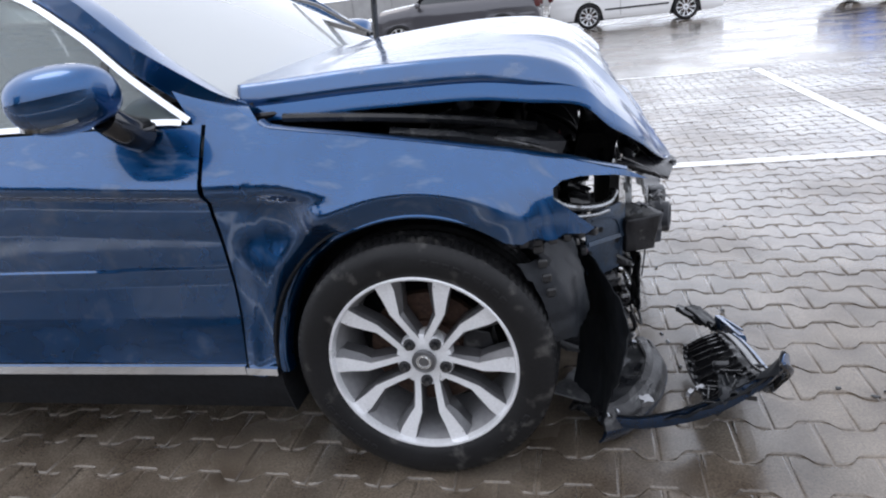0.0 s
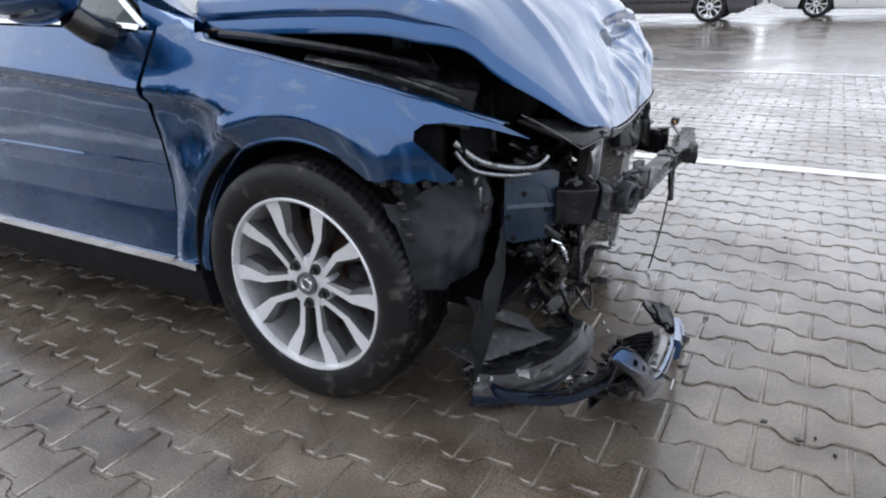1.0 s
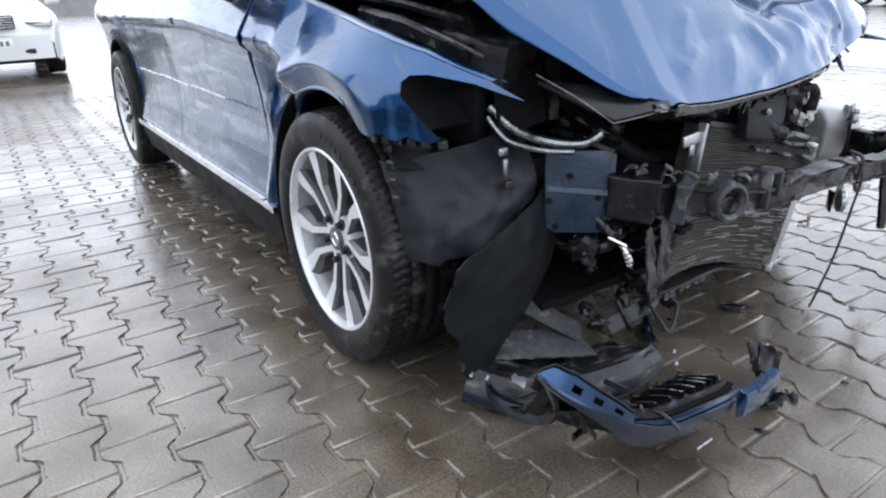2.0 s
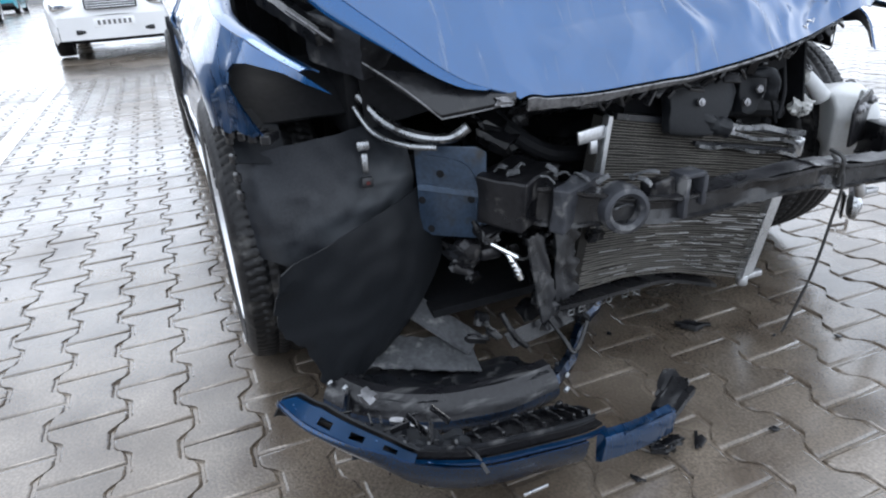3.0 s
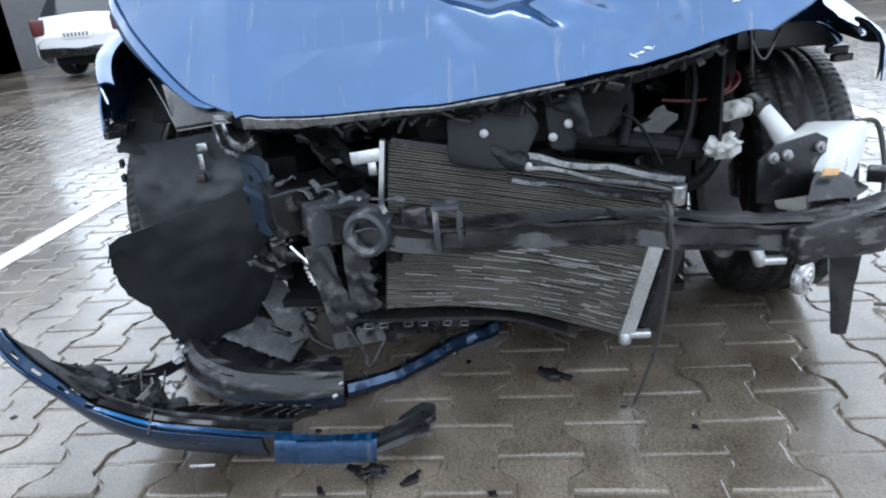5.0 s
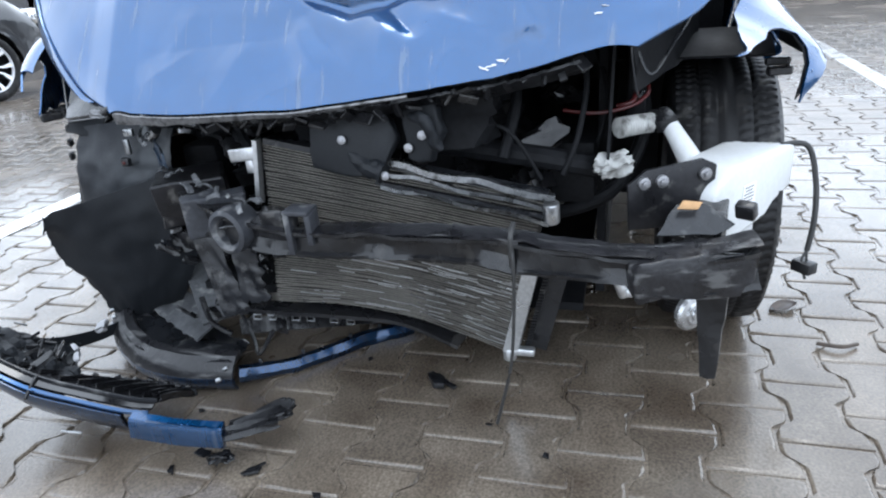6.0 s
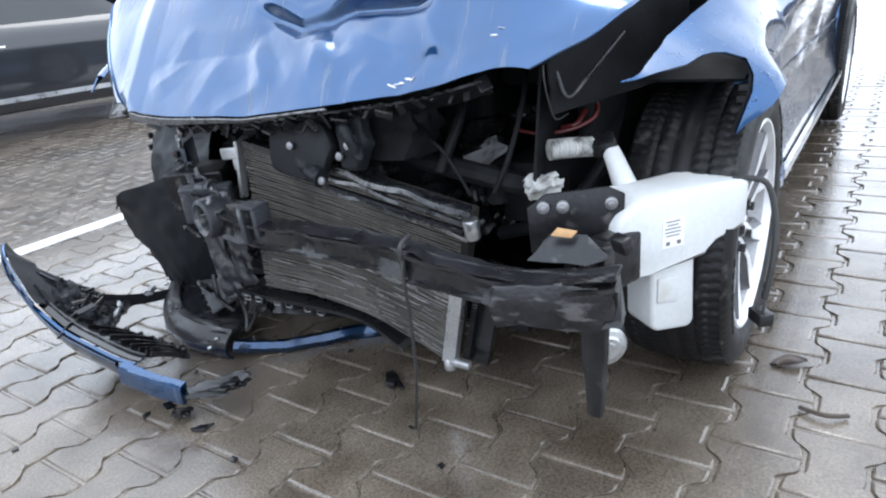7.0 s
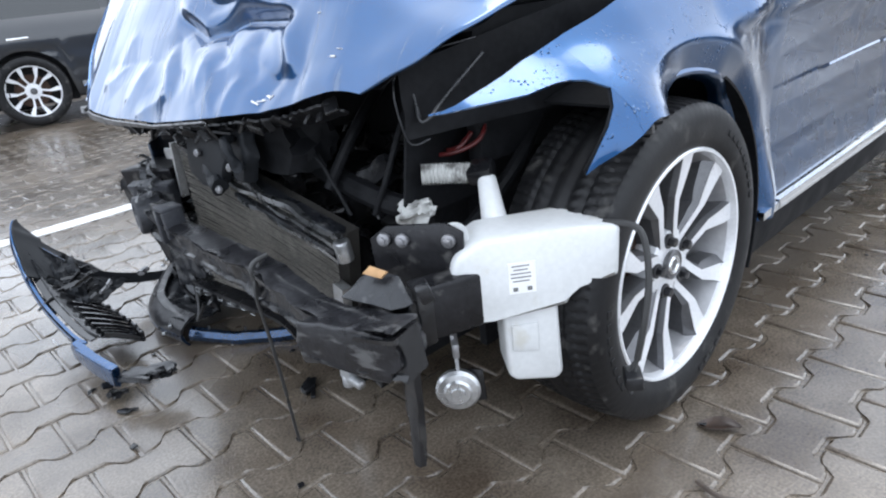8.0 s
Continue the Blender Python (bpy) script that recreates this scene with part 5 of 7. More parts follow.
    part("torn_sheet", bm, SCRATCH, beam, "pale curled scraps of torn sheet", kind="stuff")
    bm = B()
    for dy in (0, 0.045):
        box(bm, (0.05, 0.013, 0.085 - 0.5 * dy), pose(0.645, -0.050 + dy, 0.452 + 0.25 * dy, 0, 3, 6), 0.003)
    box(bm, (0.05, 0.055, 0.010), pose(0.645, -0.028, 0.497), 0.003)
    part("beam_bracket", bm, TORN, beam, "grey open bracket")
    # end block on the other side, with its hanging strut
    bm = B()
    prism(bm, [(-0.06, -0.034), (0.115, -0.040), (0.145, -0.010), (0.135, 0.036), (0.05, 0.044), (-0.06, 0.030)], 0.075, frame_of((0.700, 0.665, 0.405), (-0.30, 1, 0.02), (0, 0, 1)) @ pose(0, 0, -0.075), 0.004)
    part("end_block", crumple(bm, 0.009, 26, 8, 3), SCUFFED, beam, "dented grey end block with scuffed edge", 24)
    bm = B()
    band(bm, [(0.600, 0.742, 0.365), (0.603, 0.745, 0.27), (0.610, 0.748, 0.165)], lambda t: [(-0.006, -0.032 + 0.020 * t), (0.006, -0.032 + 0.020 * t), (0.010, 0.0), (0.006, 0.030 - 0.018 * t), (-0.006, 0.030 - 0.018 * t)], 6, (0.3, 1, 0))
    box(bm, (0.004, 0.018, 0.008), pose(0.612, 0.748, 0.176), 0.001, 1)
    part("hanging_strut", crumple(bm, 0.003, 18, 2, 1), BLACK, beam, "black strut hanging towards the ground")
    bm = B()
    tube(bm, [(0.632, 0.392, 0.475), (0.668, 0.392, 0.46), (0.660, 0.392, 0.39)], 0.005, 8)
    tube(bm, [(0.640, 0.385, 0.470), (0.672, 0.396, 0.42), (0.662, 0.392, 0.30), (0.650, 0.380, 0.18), (0.635, 0.355, 0.07), (0.625, 0.340, 0.012)], 0.0035, 8)
    part("hanging_wire", bm, CABLE, beam, "thin wire hanging to the ground")
    bm = B()
    prism(bm, [(0.0, 0.0), (0.10, -0.015), (0.14, 0.0), (0.10, 0.04), (0.05, 0.05)], 0.004, frame_of((0.640, 0.640, 0.462), (-0.35, 1, 0.05), (-0.7, 0, 0.7)), 0.001)
    part("torn_tape", crumple(bm, 0.006, 20, 1, 2), GREYPL, beam, "bluish grey torn plate")
    bm = B()
    prism(bm, [(0.0, 0.0), (0.035, -0.004), (0.045, 0.008), (0.012, 0.014)], 0.006, frame_of((0.612, 0.672, 0.500), (-0.35, 1, 0), (-0.5, 0, 0.8)), 0.001)
    part("board_scrap", bm, ORANGE, beam, "orange-brown torn scrap")


crash_beam()


def near_corner():
    """What is left behind the missing headlamp on the -y side."""
    bm = B()
    prism(bm, [(0.0, 0.012), (0.025, -0.004), (0.125, 0.0), (0.150, 0.02), (0.155, 0.185), (0.135, 0.195), (0.0, 0.19)], 0.006, frame_of((0.402, -0.520, 0.390), (0.72, 0.70, 0), (0.03, 0, 1)), 0.002)
    m = frame_of((0.402, -0.520, 0.390), (0.72, 0.70, 0), (0.03, 0, 1))
    band(bm, [m @ Vector((0.005, 0.105, 0.006)), m @ Vector((0.145, 0.098, 0.006))], [(-0.006, -0.006), (0.006, -0.006), (0.003, 0.006), (-0.003, 0.006)], 2)
    band(bm, [m @ Vector((0.02, 0.17, 0.006)), m @ Vector((0.10, 0.160, 0.006)), m @ Vector((0.13, 0.12, 0.006)), m @ Vector((0.135, 0.02, 0.006))], [(-0.004, -0.004), (0.004, -0.004), (0.004, 0.004), (-0.004, 0.004)], 4)
    panel = part("headlamp_panel", bm, BLUESTEEL, car, "dull blue pressed steel corner panel")
    for a, b in ((0.055, 0.135), (0.010, 0.075), (0.026, 0.012), (0.120, 0.085)):
        part("panel_hole", cyl(B(), 0.008, 0.006, m @ Matrix.Translation((a, b, 0.0045)), 12), DARK, panel)
    bm = B()
    tube(bm, [(0.30, -0.60, 0.675), (0.35, -0.565, 0.625), (0.42, -0.525, 0.603), (0.47, -0.475, 0.600), (0.49, -0.44, 0.622)], 0.011, 10)
    tube(bm, [(0.31, -0.615, 0.655), (0.35, -0.590, 0.605), (0.42, -0.55, 0.588), (0.47, -0.50, 0.585)], 0.006, 8)
    part("bent_pipe", bm, PIPE, car, "bright bent metal pipes")
    bm = B()
    for p, q in (((0.30, -0.50, 0.63), (0.28, -0.48, 0.78)), ((0.33, -0.44, 0.63), (0.31, -0.42, 0.78))):
        band(bm, [p, q], [(-0.014, -0.010), (0.014, -0.010), (0.014, 0.010), (-0.014, 0.010)], 2, (1, 0, 0))
    part("ribbed_support", bm, GREYPL, car)
    # black air guide with pale edge between fender and bonnet
    bm = B()
    prism(bm, [(0.0, 0.0), (0.13, 0.0), (0.14, 0.03), (-0.05, 0.12), (-0.10, 0.14)], 0.012, frame_of((0.615, -0.545, 0.672), (0.25, 1, 0.12), (-0.8, -0.35, 0.45)), 0.003)
    guide = part("air_guide", bm, BLACK, car, "black plastic air guide with pale edge")
    bm = B()
    tube(bm, [(0.50, -0.640, 0.765), (0.56, -0.590, 0.722), (0.617, -0.545, 0.674)], 0.0016, 6)
    tube(bm, [(0.617, -0.545, 0.674), (0.635, -0.48, 0.682), (0.645, -0.42, 0.690)], 0.0016, 6)
    part("pale_edge", bm, STRIPM, guide)
    bm = B()
    lump(bm, (0.02, 0.032, 0.014), pose(0.640, -0.440, 0.694), 5, 0.3, 3)
    part("rubber_stop", bm, STRIPM, guide, "pale rubber stop")
    # small sensor with bracket on the liner
    bm = B()
    box(bm, (0.012, 0.028, 0.020), pose(0.372, -0.622, 0.588), 0.004)
    box(bm, (0.010, 0.014, 0.040), pose(0.385, -0.625, 0.555), 0.003)
    sensor = part("level_sensor", bm, PIPE, car, "small bright sensor bracket")
    bm = B()
    box(bm, (0.016, 0.024, 0.022), pose(0.400, -0.628, 0.520), 0.004)
    part("sensor_plug", bm, GREYPL, sensor)
    bm = B()
    box(bm, (0.003, 0.008, 0.008), pose(0.409, -0.628, 0.520), 0.001, 1)
    part("red_dot", bm, RED, sensor)
    # inner liner in front of the tyre: upper drum and lower torn skin
    def upper(u, v):
        top = Vector((0.292, -0.861, 0.585)).lerp(Vector((0.300, -0.520, 0.620)), u)
        low = Vector((0.358, -0.854, 0.372)).lerp(Vector((0.388, -0.690, 0.380)), min(1, u / 0.45)) if u < 0.45 else Vector((0.388, -0.690, 0.380)).lerp(Vector((0.365, -0.520, 0.470)), (u - 0.45) / 0.55)
        p = top.lerp(low, v)
        p.x += 0.022 * math.sin(math.pi * min(1, u * 1.05)) * (1 - 0.3 * v) + 0.024 * math.sin(math.pi * v) + 0.008 * noise.noise(Vector((u * 6, v * 6, 0))) + 0.004 * noise.noise(Vector((u * 17, v * 13, 3)))
        p.z += 0.014 * noise.noise(Vector((u * 11, v * 9, 7))) * (1 if v > 0.9 or u < 0.06 else 0)
        if u < 0.08:
            p.x -= 0.045 * (1 - u / 0.08)
        return p
    part("arch_liner", sheet(B(), upper, 28, 18, 0.004), DUSTY, car, "black wheel-arch liner, torn and dusty", 60)
    def rim(u, v):
        y = -0.60 + 0.14 * u
        return Vector((0.335 - 0.02 * v, y, 0.610 + 0.13 * v + 0.02 * u))
    part("liner_top", sheet(B(), rim, 8, 6, 0.004), DARK, car)
    def lower(u, v):
        z = 0.410 - 0.325 * v + 0.10 * u * (1 - v)
        y = -0.835 + 0.40 * u * (1 - 0.48 * v * v) + 0.06 * v * (1 - u) - 0.045 * math.exp(-((v - 0.35) / 0.25) ** 2) * (1 - u) ** 3
        x = 0.500 - 0.15 * u + 0.02 * math.sin(3 * u) - 0.07 * v * (1 - u) + 0.05 * math.sin(math.pi * v) * u * 0.6
        j = noise.noise(Vector((u * 7, v * 7, 4)))
        edge = 0.020 * noise.noise(Vector((u * 14, v * 14, 9))) * (1 if v > 0.93 or u < 0.05 else 0)
        return Vector((x + 0.006 * j + 0.002 * noise.noise(Vector((u * 18, v * 14, 6))), y + edge, z + edge))
    part("torn_liner", sheet(B(), lower, 30, 26, 0.003), LINER, car, "torn black felt liner flapping over the tyre", 60)
    def outer(u, v):
        a = radians(58 - 20 * u)
        return Vector((0.405 * math.cos(a) + 0.005, -0.865 + 0.10 * v, 0.335 + 0.40 * math.sin(a) - 0.02 * v))
    part("liner_flap", sheet(B(), outer, 10, 6, 0.003), LINER, car, "grey-black bent liner flap behind the fender", 60)
    bm = B()
    for k in range(4):
        box(bm, (0.022, 0.012, 0.022), pose(0.300 + 0.008 * k, -0.868, 0.622 - 0.036 * k, 0, 0, 20), 0.004, 1)
    part("liner_clip", bm, BLACK, car, kind="stuff")
    # fog lamp and lines
    bm = B()
    lathe(bm, [(0.0, 0.022), (0.022, 0.020), (0.034, 0.008), (0.036, -0.012), (0.024, -0.03), (0.0, -0.032)], frame_of((0.465, -0.440, 0.350), (0, 1, 0), (0, 0, 1)), 22)
    box(bm, (0.05, 0.05, 0.03), pose(0.47, -0.40, 0.345), 0.008)
    fog = part("small_pump", bm, STEEL, car, "grey pump with fittings")
    bm = B()
    tube(bm, [(0.495, -0.405, 0.372), (0.515, -0.375, 0.352), (0.525, -0.345, 0.335), (0.53, -0.315, 0.340)], 0.006, 8)
    tube(bm, [(0.505, -0.380, 0.360), (0.525, -0.362, 0.322), (0.530, -0.352, 0.290)], 0.007, 8)
    for k in range(4):
        cyl(bm, 0.010, 0.005, Matrix.Translation((0.520 + 0.002 * k, -0.366 + 0.003 * k, 0.330 - 0.010 * k)), 10)
    part("bright_fittings", bm, CHROME, fog, "bright metal pipe fittings")
    # torn black duct posts
    bm = B()
    def post(u, v):
        w = 0.75 + 0.5 * abs(noise.noise(Vector((u * 6, 2, 1))))
        return Vector((0.565 - 0.02 * v + 0.006 * noise.noise(Vector((u * 4, v * 3, 3))), -0.355 + 0.065 * v * w + 0.035 * u, 0.395 - 0.205 * u + 0.010 * noise.noise(Vector((v * 7, 4, 2)))))
    sheet(bm, post, 22, 10, 0.005)
    def post2(u, v):
        w = 0.8 + 0.5 * abs(noise.noise(Vector((u * 6, 7, 1))))
        return Vector((0.545 - 0.01 * v + 0.006 * noise.noise(Vector((u * 4, v * 3, 9))), -0.275 + 0.065 * v * w, 0.410 - 0.19 * u + 0.012 * noise.noise(Vector((v * 8, 1, 6))) * u))
    sheet(bm, post2, 22, 10, 0.005)
    part("air_duct", bm, GREYPL, car, "torn grey-black duct walls", 45)
    bm = B()
    tube(bm, [(0.535, -0.30, 0.20), (0.555, -0.26, 0.13), (0.575, -0.24, 0.10), (0.56, -0.20, 0.16)], 0.005, 6)
    tube(bm, [(0.53, -0.40, 0.22), (0.545, -0.375, 0.16), (0.53, -0.34, 0.12)], 0.007, 6)
    part("torn_strip", bm, BLACK, car)
    rnd = random.Random(21)
    bm = B()
    for _ in range(34):
        p = (rnd.uniform(0.38, 0.54), rnd.uniform(-0.48, -0.16), rnd.uniform(0.15, 0.42))
        lump(bm, (rnd.uniform(0.01, 0.05), rnd.uniform(0.015, 0.06), rnd.uniform(0.006, 0.03)), Matrix.Translation(p) @ pose(0, 0, 0, rnd.uniform(-50, 50), rnd.uniform(-50, 50), rnd.uniform(0, 180)), rnd.random() * 50, 0.35, 2)
    part("broken_bit", bm, BLACK, car, "broken black plastic lumps", kind="stuff")
    bm = B()
    band(bm, [(0.315, -0.560, 0.205), (0.375, -0.502, 0.160), (0.450, -0.430, 0.108)], [(-0.040, -0.004), (0.040, -0.006), (0.040, 0.002), (-0.040, 0.004)], 5)
    part("skid_strap", bm, SCRATCH, car, "grey torn plastic strap")


near_corner()


def far_corner():
    """Washer tank, filler neck, horn and brackets on the +y side."""
    m = frame_of((0.440, 0.695, 0.0), (-0.79, 0.61, 0), (0, 0, 1))
    bm = B()
    prism(bm, [(-0.012, 0.470), (0.004, 0.390), (0.022, 0.362), (0.052, 0.386), (0.184, 0.386), (0.194, 0.427), (0.272, 0.427), (0.274, 0.520), (0.200, 0.526), (0.045, 0.524), (0.0, 0.498)], 0.11, m @ pose(0, 0, -0.035), 0.010)
    tank = part("washer_tank", bm, WHITEPL, car, "white plastic washer tank", 50)
    bm = B()
    prism(bm, [(0.070, 0.39), (0.074, 0.252), (0.088, 0.240), (0.162, 0.232), (0.174, 0.244), (0.168, 0.39)], 0.085, m @ pose(0, 0, -0.025), 0.008)
    prism(bm, [(0.084, 0.355), (0.084, 0.305), (0.130, 0.300), (0.130, 0.355)], 0.004, m @ pose(0, 0, 0.060), 0.0015)
    part("tank_foot", bm, WHITEPL, tank, "", 50)
    bm = B()
    lathe(bm, [(0.024, -0.006), (0.024, 0.006), (0.012, 0.006), (0.012, -0.006), (0.024, -0.006)], m @ pose(0.004, 0.520, 0.03), 20)
    part("tank_ear", bm, WHITEPL, tank)
    bm = B()
    box(bm, (0.046, 0.056, 0.001), m @ pose(0.105, 0.450, 0.0756))
    lab = part("paper_label", bm, LABELW, tank, "small white printed label")
    bm = B()
    for k, w in enumerate((0.030, 0.024, 0.034, 0.034, 0.028)):
        box(bm, (w, 0.0018, 0.0008), m @ pose(0.103, 0.472 - 0.0068 * k, 0.0764))
    for a in (0.093, 0.117):
        box(bm, (0.008, 0.007, 0.0008), m @ pose(a, 0.430, 0.0764))
    part("print_bars", bm, INK, lab)
    bm = B()
    tube(bm, [(0.345, 0.712, 0.505), (0.332, 0.694, 0.535), (0.312, 0.668, 0.574)], 0.025, 16, 6, True, 0.017)
    neck = part("filler_neck", bm, WHITEPL, tank, "white filler neck")
    bm = B()
    def rib(t):
        r = 0.0185 + 0.0025 * max(0.0, math.cos(t * 15 * 2 * math.pi))
        return [(r * math.cos(w), r * math.sin(w)) for w in (2 * math.pi * k / 16 for k in range(16))]
    band(bm, [(0.314, 0.632, 0.580), (0.348, 0.600, 0.584), (0.382, 0.569, 0.586)], rib, 45)
    part("corrugated_hose", bm, HOSEPL, neck, "white corrugated hose")
    bm = B()
    box(bm, (0.05, 0.05, 0.035), pose(0.308, 0.652, 0.584, 10, 20, 30), 0.010)
    part("neck_clamp", bm, BLACK, neck)
    bm = B()
    lump(bm, (0.040, 0.062, 0.030), pose(0.400, 0.560, 0.516, 15, 25, 30), 3, 0.3, 6)
    part("white_connector", bm, HOSEPL, car, "broken white connector housing")
    # bolted bracket plate
    bm = B()
    prism(bm, [(-0.01, 0.0), (0.155, -0.01), (0.160, 0.11), (0.13, 0.125), (0.02, 0.115), (-0.015, 0.09)], 0.008, frame_of((0.520, 0.600, 0.425), (-0.45, 1, 0), (0, 0, 1)), 0.003)
    box(bm, (0.12, 0.05, 0.10), pose(0.50, 0.735, 0.42, 0, 0, -20), 0.008)
    plate = part("rail_flange", bm, STEEL, car, "dark steel flange with bolts")
    pm = frame_of((0.520, 0.600, 0.425), (-0.45, 1, 0), (0, 0, 1))
    for a in ((0.015, 0.092), (0.050, 0.092), (0.135, 0.096)):
        bm = B()
        cyl(bm, 0.012, 0.010, pm @ pose(a[0], a[1], 0.012), 12, None, 0.002)
        cyl(bm, 0.007, 0.018, pm @ pose(a[0], a[1], 0.014), 6, None, 0.001)
        part("flange_bolt", bm, BOLT, plate)
    bm = B()
    box(bm, (0.03, 0.05, 0.10), pose(0.555, 0.735, 0.425, 0, 0, -20), 0.006)
    box(bm, (0.022, 0.034, 0.030), pose(0.588, 0.786, 0.492, 0, 20, -30), 0.005)
    part("black_clip", bm, BLACK, plate)
    # horn
    bm = B()
    hm = frame_of((0.486, 0.724, 0.233), (-0.68, 0.73, 0), (0, 0, 1))
    lathe(bm, [(0.0, 0.016), (0.012, 0.016), (0.014, 0.012), (0.022, 0.012), (0.026, 0.008), (0.036, 0.006), (0.041, 0.0), (0.040, -0.010), (0.028, -0.018), (0.0, -0.020)], hm, 32)
    horn = part("horn", bm, ALU, car, "bright round signal horn on its bracket")
    bm = B()
    band(bm, [(0.478, 0.722, 0.255), (0.474, 0.715, 0.295), (0.470, 0.705, 0.335)], [(-0.003, -0.010), (0.003, -0.010), (0.003, 0.010), (-0.003, 0.010)], 3, (0.7, 0.7, 0))
    box(bm, (0.012, 0.055, 0.028), pose(0.472, 0.712, 0.318, 0, 0, -40), 0.003)
    part("horn_bracket", bm, BOLT, horn)
    bm = B()
    prism(bm, [(-0.012, 0.030), (0.046, 0.024), (0.050, -0.040), (0.006, -0.046)], 0.006, hm @ pose(0, 0, -0.030), 0.002)
    part("horn_plate", bm, BLACK, horn, "black plate behind the horn")
    bm = B()
    cyl(bm, 0.013, 0.045, pose(0.585, 0.585, 0.335, 20, 0, 0), 12, None, 0.003)
    box(bm, (0.02, 0.045, 0.016), pose(0.59, 0.615, 0.325), 0.004)
    part("tow_eye_socket", bm, ALU, car)
    # loose harness
    bm = B()
    tube(bm, [(0.275, 0.890, 0.520), (0.255, 0.945, 0.512), (0.262, 0.968, 0.44), (0.280, 0.972, 0.36), (0.288, 0.965, 0.29)], 0.006, 8)
    tube(bm, [(0.288, 0.965, 0.29), (0.294, 0.966, 0.268), (0.30, 0.975, 0.24)], 0.003, 6)
    tube(bm, [(0.288, 0.965, 0.29), (0.298, 0.955, 0.268), (0.305, 0.965, 0.23)], 0.003, 6)
    harness = part("loose_harness", bm, CABLE, car, "loose black wiring harness")
    bm = B()
    box(bm, (0.045, 0.03, 0.026), pose(0.296, 0.962, 0.256, 0, 0, 40), 0.004)
    part("plug", bm, BLACK, harness)


far_corner()


# ---- torn bumper on the ground ----
bumper = thing("bumper_cover", (0.80, -0.45, 0.0), "torn blue bumper cover with black inner ribs lying on paving", "bumper")


def bumper_cover():
    top = [(0.815, -0.908, 0.351), (0.841, -0.879, 0.319), (0.857, -0.834, 0.284), (0.864, -0.779, 0.246), (0.868, -0.720, 0.205), (0.868, -0.620, 0.158), (0.864, -0.500, 0.136), (0.856, -0.400, 0.118)]
    pts = [Vector(p) for p in top]
    c = smooth_line(pts, 8)
    n = len(c) - 1
    # outer skin hangs from the upper line, low where the cover lies on the paving
    drop = curve([(0, 0.003), (0.22, 0.010), (0.42, 0.030), (0.6, 0.056), (1, 0.055)])
    def skin(u, v):
        p = c[min(n, int(round(u * n)))]
        d = drop(u) * v
        return p + Vector((0.004 * math.sin(math.pi * v) - 0.35 * d, 0, -d))
    part("blue_skin", sheet(B(), skin, n, 8, 0.003), PAINT_SCUFF, bumper, "dark blue painted outer skin", 40)
    part("black_lining", sheet(B(), lambda u, v: skin(u, v * 0.97 + 0.01) + Vector((-0.007, 0, -0.001)), n, 6, 0.003), BLACK, bumper, "black unpainted inside of the skin", 40)
    # flat holed strip at the raised end
    wide = curve([(0, 0.0), (0.1, 0.026), (0.3, 0.034), (0.55, 0.028), (1, 0.014)])
    bm = B()
    m = int(n * 0.56)
    rows = []
    for i in range(m + 1):
        p, w = c[i], wide(i / m)
        along = (c[min(i + 1, n)] - c[max(i - 1, 0)]).normalized()
        side = along.cross(Vector((0.62, -0.60, 0.50))).normalized()
        side *= 1 if side.z > 0 else -1
        rows.append([bm.verts.new(p + side * (w * k)) for k in (0, 0.28, 0.68, 1)])
    fs = []
    for i in range(m):
        for k in range(3):
            if k == 1 and i % 7 in (3, 4, 5) and i > 5:
                continue
            fs.append(bm.faces.new((rows[i][k], rows[i + 1][k], rows[i + 1][k + 1], rows[i][k + 1])))
    bm.normal_update()
    bmesh.ops.solidify(bm, geom=fs, thickness=0.003)
    part("holed_strip", bm, PAINT_WET, bumper, "pale-lit blue mounting strip with holes", 40)
    # black unpainted back of the raised end
    def back(u, v):
        i = min(n - 1, int(round(u * m)))
        along = (c[i + 1] - c[max(i - 1, 0)]).normalized()
        side = along.cross(Vector((0.62, -0.60, 0.50))).normalized()
        side *= 1 if side.z > 0 else -1
        return c[i] + Vector((-0.006, 0.006, -0.012 * v)) + side * ((wide(u) + 0.003) * (1 - v) - 0.02 * v) + Vector((-0.07, 0.012, 0.0)) * (v * min(1, 3 * u))
    part("black_back", sheet(B(), back, m, 8, 0.003), LINER, bumper, "black unpainted back of the raised end", 40)
    # stepped ledge: blue, pale lip, black shelf
    low = [(0.862, -0.735, 0.205), (0.862, -0.620, 0.160), (0.858, -0.500, 0.138), (0.850, -0.400, 0.120), (0.838, -0.350, 0.112)]
    def ledge(dx, dz, s):
        return [Vector(p) + Vector((dx, 0, dz)) for p in low], s
    p, s = ledge(-0.006, 0.004, [(0.001, -0.003), (0.009, -0.004), (0.009, 0.001), (0.001, 0.002)])
    part("blue_ledge", band(B(), p, s, 8), PAINT_WET, bumper)
    p, s = ledge(-0.022, 0.006, [(-0.009, -0.004), (0.009, -0.005), (0.009, 0.0), (-0.009, 0.001)])
    part("groove", band(B(), p, s, 8), GLOSS, bumper)
    p, s = ledge(-0.034, 0.011, [(-0.002, -0.004), (0.002, -0.004), (0.002, 0.002), (-0.002, 0.002)])
    part("pale_lip", band(B(), p, s, 8), GREYPL, bumper, "pale narrow lip")
    rnd = random.Random(3)
    sl = smooth_line([Vector(q) for q in low], 8)
    m2 = len(sl) - 1
